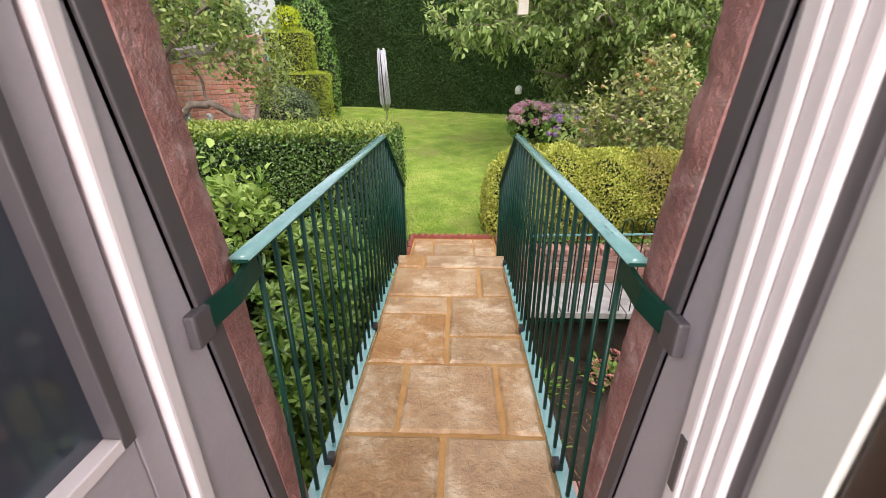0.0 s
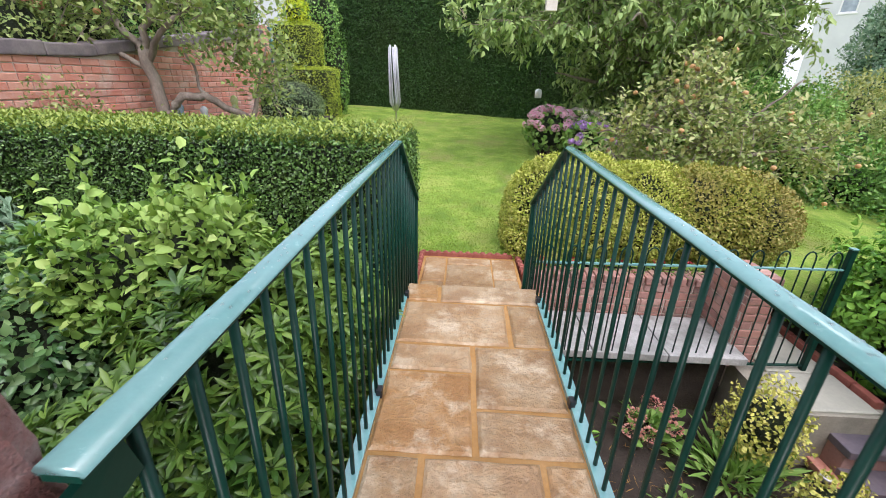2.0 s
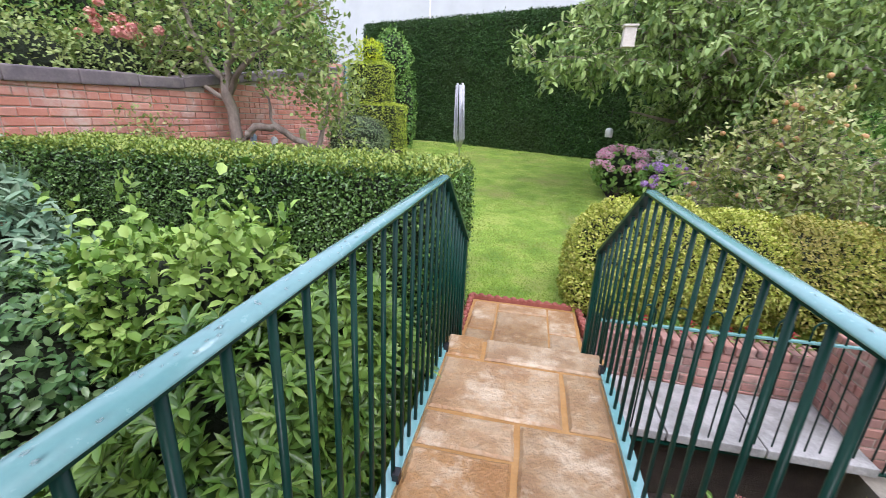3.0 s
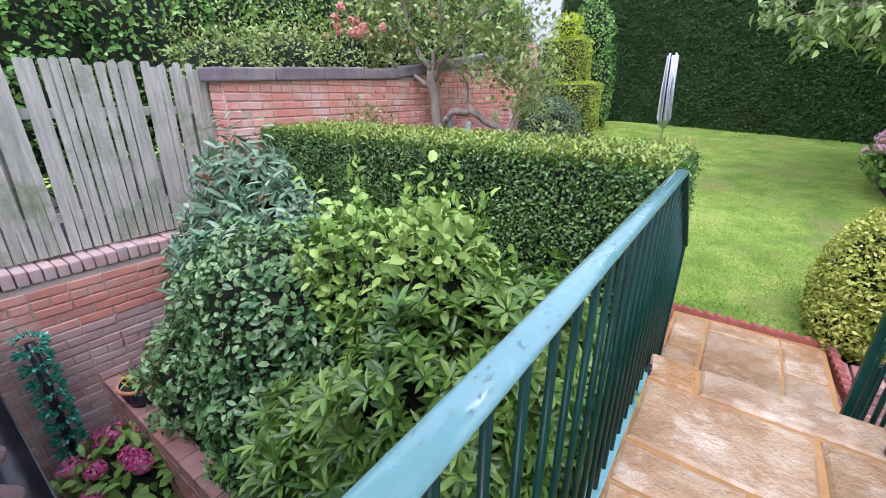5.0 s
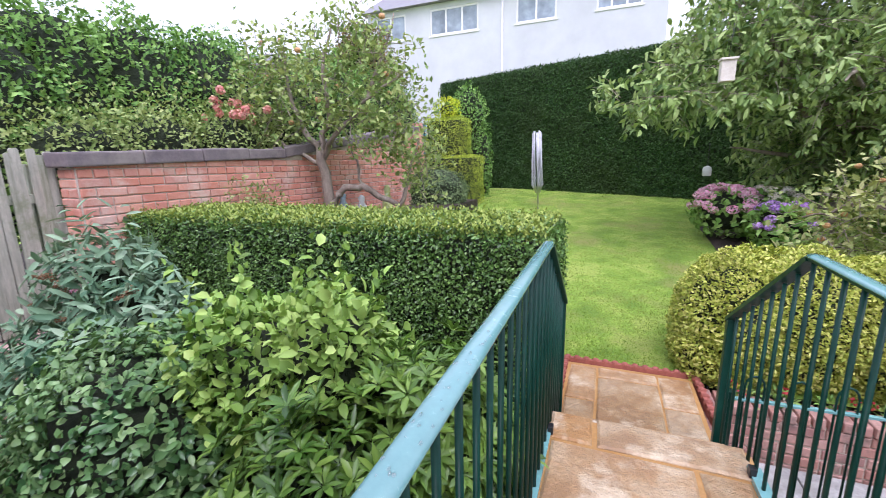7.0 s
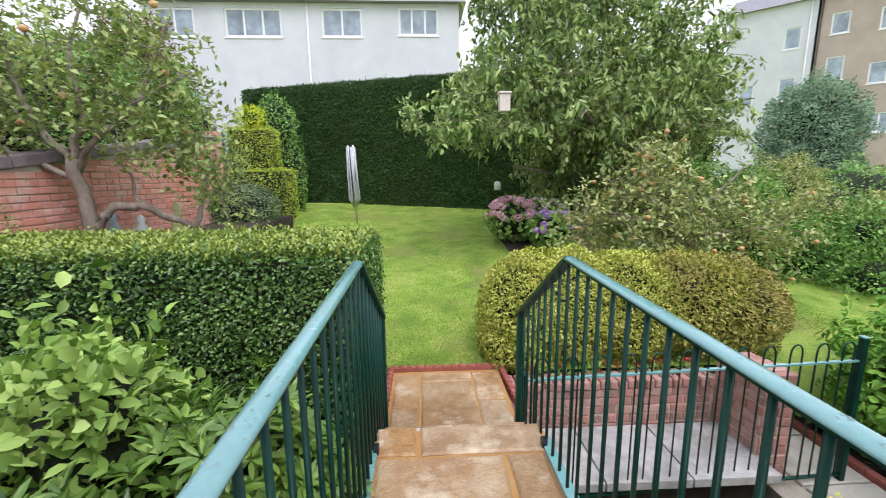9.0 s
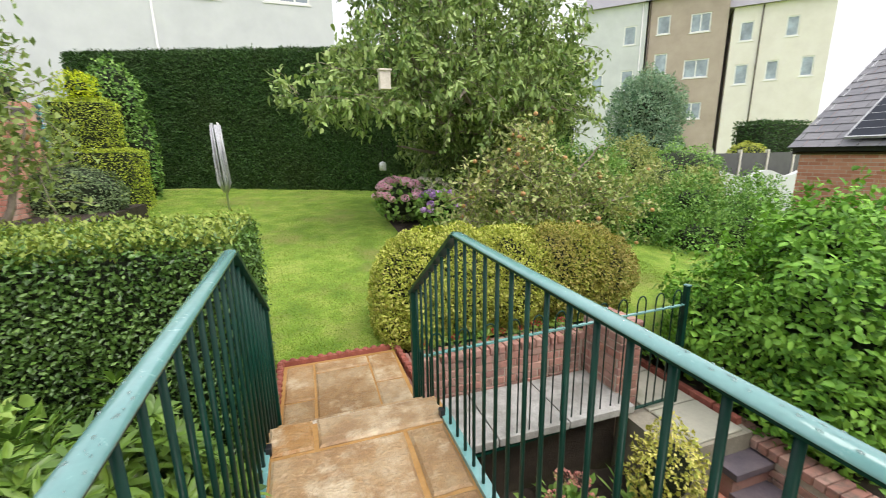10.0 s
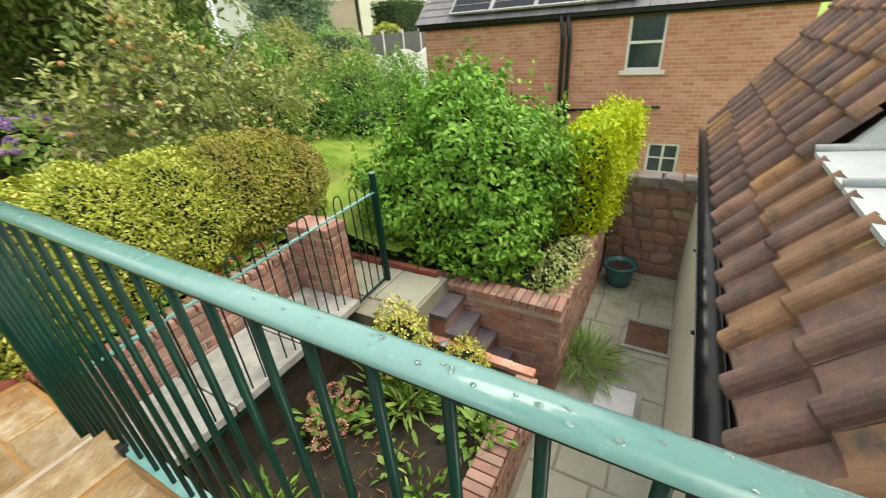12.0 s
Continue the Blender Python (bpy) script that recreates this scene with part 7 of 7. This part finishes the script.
def plain_house(name, label, at, turn, w, d, h, wall, windows, roof_rise=2.6, pipes=(), eave=0.35):
    ob = thing(name, label, "house", at=at)
    ob.rotation_euler = (0, 0, radians(turn))
    part("wall", box_bm(-w / 2, 0.16, 0, w / 2, d, h, 0.0), M[wall], ob)
    # front skin with real openings, column by column
    xs = sorted({-w / 2, w / 2, *[q[0] - q[2] / 2 for q in windows], *[q[0] + q[2] / 2 for q in windows]})
    zs = sorted({0.0, h, *[q[1] for q in windows], *[q[1] + q[3] for q in windows]})
    solid_cell = lambda i, j: 0 <= i < len(xs) - 1 and 0 <= j < len(zs) - 1 and not any(abs((xs[i] + xs[i + 1]) / 2 - q[0]) < q[2] / 2 and q[1] < (zs[j] + zs[j + 1]) / 2 < q[1] + q[3] for q in windows)
    nz = len(zs)
    gv = [(x, y, z) for y in (0, 0.155) for x in xs for z in zs]
    idx = lambda y, i, j: y * len(xs) * nz + i * nz + j
    gf = []
    for i in range(len(xs) - 1):
        for j in range(nz - 1):
            if solid_cell(i, j):
                gf += [(idx(0, i, j), idx(0, i + 1, j), idx(0, i + 1, j + 1), idx(0, i, j + 1)), (idx(1, i, j + 1), idx(1, i + 1, j + 1), idx(1, i + 1, j), idx(1, i, j))]
                for di, dj, p, q in ((-1, 0, (i, j), (i, j + 1)), (1, 0, (i + 1, j + 1), (i + 1, j)), (0, -1, (i + 1, j), (i, j)), (0, 1, (i, j + 1), (i + 1, j + 1))):
                    if not solid_cell(i + di, j + dj):
                        gf.append((idx(0, *p), idx(0, *q), idx(1, *q), idx(1, *p)))
    part("front_wall", mesh_from("front_wall", gv, gf, M[wall]), None, ob)
    for x, z, ww, hh, lights in windows:
        window_unit(ob, pose(x, 0.08, z), ww, hh, lights, t=0.10, glass="pale_pane")
    v = [(-w / 2 - eave, -eave, h), (w / 2 + eave, -eave, h), (w / 2 + eave, d + eave, h), (-w / 2 - eave, d + eave, h), (-w / 2 - eave, d / 2, h + roof_rise), (w / 2 + eave, d / 2, h + roof_rise)]
    part("roof", mesh_from("roof", v, [(0, 1, 5, 4), (2, 3, 4, 5), (1, 2, 5), (3, 0, 4), (3, 2, 1, 0)], M["slate"]), None, ob)
    for x in pipes:
        part("downpipe", tube_mesh("downpipe", [(x, -0.06, 0), (x, -0.06, h)], 0.05, M["white_paint" if wall == "white_render" else "dark_wood"], 6), None, ob)
    return ob


# white rendered house beyond the hedge
plain_house("white_house", "white rendered house with white framed windows behind the hedge", (-6.2, 24.0, -1.0), 0, 16.3, 8, 11.15, "white_render",
            [(-2.6, 9.48, 2.9, 1.4, 3), (1.98, 9.5, 2.1, 1.4, 2), (6.0, 9.6, 2.1, 1.35, 3), (-6.6, 9.48, 2.0, 1.4, 2), (2.0, 5.0, 2.0, 1.4, 2), (6.0, 5.0, 2.0, 1.4, 2)], pipes=(0.2,))
plain_house("gabled_house", "brown roofed house with white gable boards behind the laurel hedge", (-17.0, 17.0, 0.0), 25, 8, 7, 5.4, "white_render", [(0.5, 3.2, 1.6, 1.2, 2), (-2.0, 3.2, 1.4, 1.2, 2)], 2.2)
# terrace far off to the east
plain_house("terrace_house_white", "tall white rendered terrace house far behind the trees", (30.0, 37.0, -2), -45, 6.0, 9, 17, "white_render", [(1.6, 9.2, 1.1, 1.9, 1), (-1.2, 9.0, 1.1, 1.9, 1), (1.6, 13.4, 1.1, 1.7, 1)], 2.5, (2.6,))
plain_house("terrace_house_taupe", "tall taupe rendered terrace house with white windows", (34.5, 32.5, -2), -45, 6.4, 9, 17, "beige_render", [(-1.9, 10.5, 1.1, 1.8, 1), (1.1, 9.9, 2.0, 1.6, 2), (-1.9, 14.0, 1.1, 1.6, 1), (1.1, 13.8, 1.6, 1.6, 2), (1.1, 6.2, 1.6, 1.5, 2)], 2.5, (-3.1,))
plain_house("terrace_house_cream", "tall pale yellow rendered terrace house far off", (39.5, 27.5, -2), -45, 7.0, 9, 15.4, "pale_yellow_render", [(-2.4, 9.0, 1.0, 1.7, 1), (-0.2, 9.2, 0.9, 1.6, 1), (2.2, 9.3, 0.9, 1.6, 1), (-2.4, 12.6, 1.0, 1.6, 1), (0.8, 12.6, 0.9, 1.6, 1)], 2.2, (-1.4,))


def yard_beyond():
    w = thing("yard_wall", "white painted wavy topped yard wall beyond the shrubs", "wall", at=(18.5, 13.0, -2.2))
    v, f = [], []
    for k in range(41):
        x = -5 + k * 0.25
        v += [(x, 0, 0), (x, 0, 2.45 + 0.14 * math.cos(k * 0.6)), (x, 0.2, 2.45 + 0.14 * math.cos(k * 0.6)), (x, 0.2, 0)]
        if k:
            o = 4 * (k - 1)
            f += [(o, o + 4, o + 5, o + 1), (o + 1, o + 5, o + 6, o + 2), (o + 2, o + 6, o + 7, o + 3)]
    part("panel", mesh_from("panel", v, f, M["white_render"]), None, w)
    fe = thing("yard_fence", "dark fence panels with pale posts beyond the yard wall", "fence", at=(19.5, 14.5, -2.2))
    for k in range(5):
        part("panel", box_bm(-4 + k * 1.8, 0, 0, -2.3 + k * 1.8, 0.06, 3.3, 0.01), M["dark_paint"], fe)
        part("post", box_bm(-4.1 + k * 1.8, -0.05, 0, -4.0 + k * 1.8, 0.1, 3.45, 0.01), M["cream_render"], fe)
    hedge_box("box_hedge_far", "tall dark clipped hedge beyond the yard", (22.0, 15.6, -2.2), (25.5, 17.2, 2.6), 12000, 0.12, 0.06, "conifer", rough=0.05, inset=0.1)
    shrub("yellow_flower_shrub", "yellow flowering shrub in the far yard", [(21.0, 15.6, 0.9, 1.0, 0.8, 0.7)], 1400, 0.12, 0.08, "gold_box", -2.2)
    shrub("far_round_tree", "round grey-green tree in front of the terrace houses", [(16.3, 17.5, 3.1, 2.0, 1.6, 1.9), (16.0, 17.2, 1.2, 2.0, 1.4, 1.6)], 26000, 0.15, 0.055, "buddleia", -2.0, category="tree", shell=0.45, lump=0.25, shrink=0.62, shoots=60)
    shrub("far_shrubs", "mixed shrubs far beyond the garden", [(12.5, 12.0, 0.2, 1.8, 1.2, 1.3), (10.2, 10.6, -0.1, 1.3, 1.2, 1.2), (14.5, 13.2, 0.3, 1.5, 1.2, 1.1)], 9000, 0.10, 0.055, "back_leaf", -3.0, shell=0.35, lump=0.35, shrink=0.8)
    shrub("far_bronze_tree", "bronze and amber tree beyond the boundary wall", [(-7.7, 12.5, 4.6, 0.9, 0.8, 1.0), (-8.6, 12.7, 4.2, 0.9, 0.8, 0.9), (-8.0, 12.6, 3.2, 1.2, 0.9, 0.9), (-7.0, 12.6, 3.6, 0.7, 0.7, 0.8)], 11000, 0.10, 0.055, "rust_leaf", 0.0, category="tree", shell=0.6, lump=0.4, shrink=0.6, shoots=60)


yard_beyond()

# ---- bricks of the long walls ----
brick_field(WALL_W, (-4.235, 2.335, 0.06), (1, 0, 0), (0, 1, 0), 0.225, 0.06, 1.28, "brick", 47, 40)
brick_field(LOW_W, (-4.165, -0.6, -0.525), (0, 1, 0), (-1, 0, 0), 2.92, -0.525, -0.12, "brick", 40, 100)
brick_field(LOW_W, (-4.165, -0.6, COURT), (0, 1, 0), (-1, 0, 0), 2.92, COURT, -0.53, "sooty_brick", 41, 200, far_mat="sooty_brick_joined")
brick_field(WALL_W, (-4.01, 2.34, 0.06), (0, 1, 0), (-1, 0, 0), 6.2, 0.06, 1.33, "brick", 42, 300)
for k in range(8):
    z = 1.335 + 0.075 * k
    y = 4.5 + max(0.0, (z + 0.07 - 1.349) / 0.14)
    brick_field(WALL_W, (-4.01, y, z), (0, 1, 0), (-1, 0, 0), 8.5 - y, z, z + 0.065, "brick", 60 + k, 0, bond="stretcher")
brick_field(RET, (3.065, 2.55, COURT), (0, -1, 0), (1, 0, 0), 1.25, COURT, -1.07, "dull_brick", 44, 120)
brick_field(RET, (3.065, 1.315, COURT), (1, 0, 0), (0, 1, 0), 2.4, COURT, -1.07, "dull_brick", 45, 180)
brick_field(BED_W, (-4.16, 1.0, COURT), (1, 0, 0), (0, 1, 0), 3.6, COURT, -1.14, "dull_brick", 46, 200)
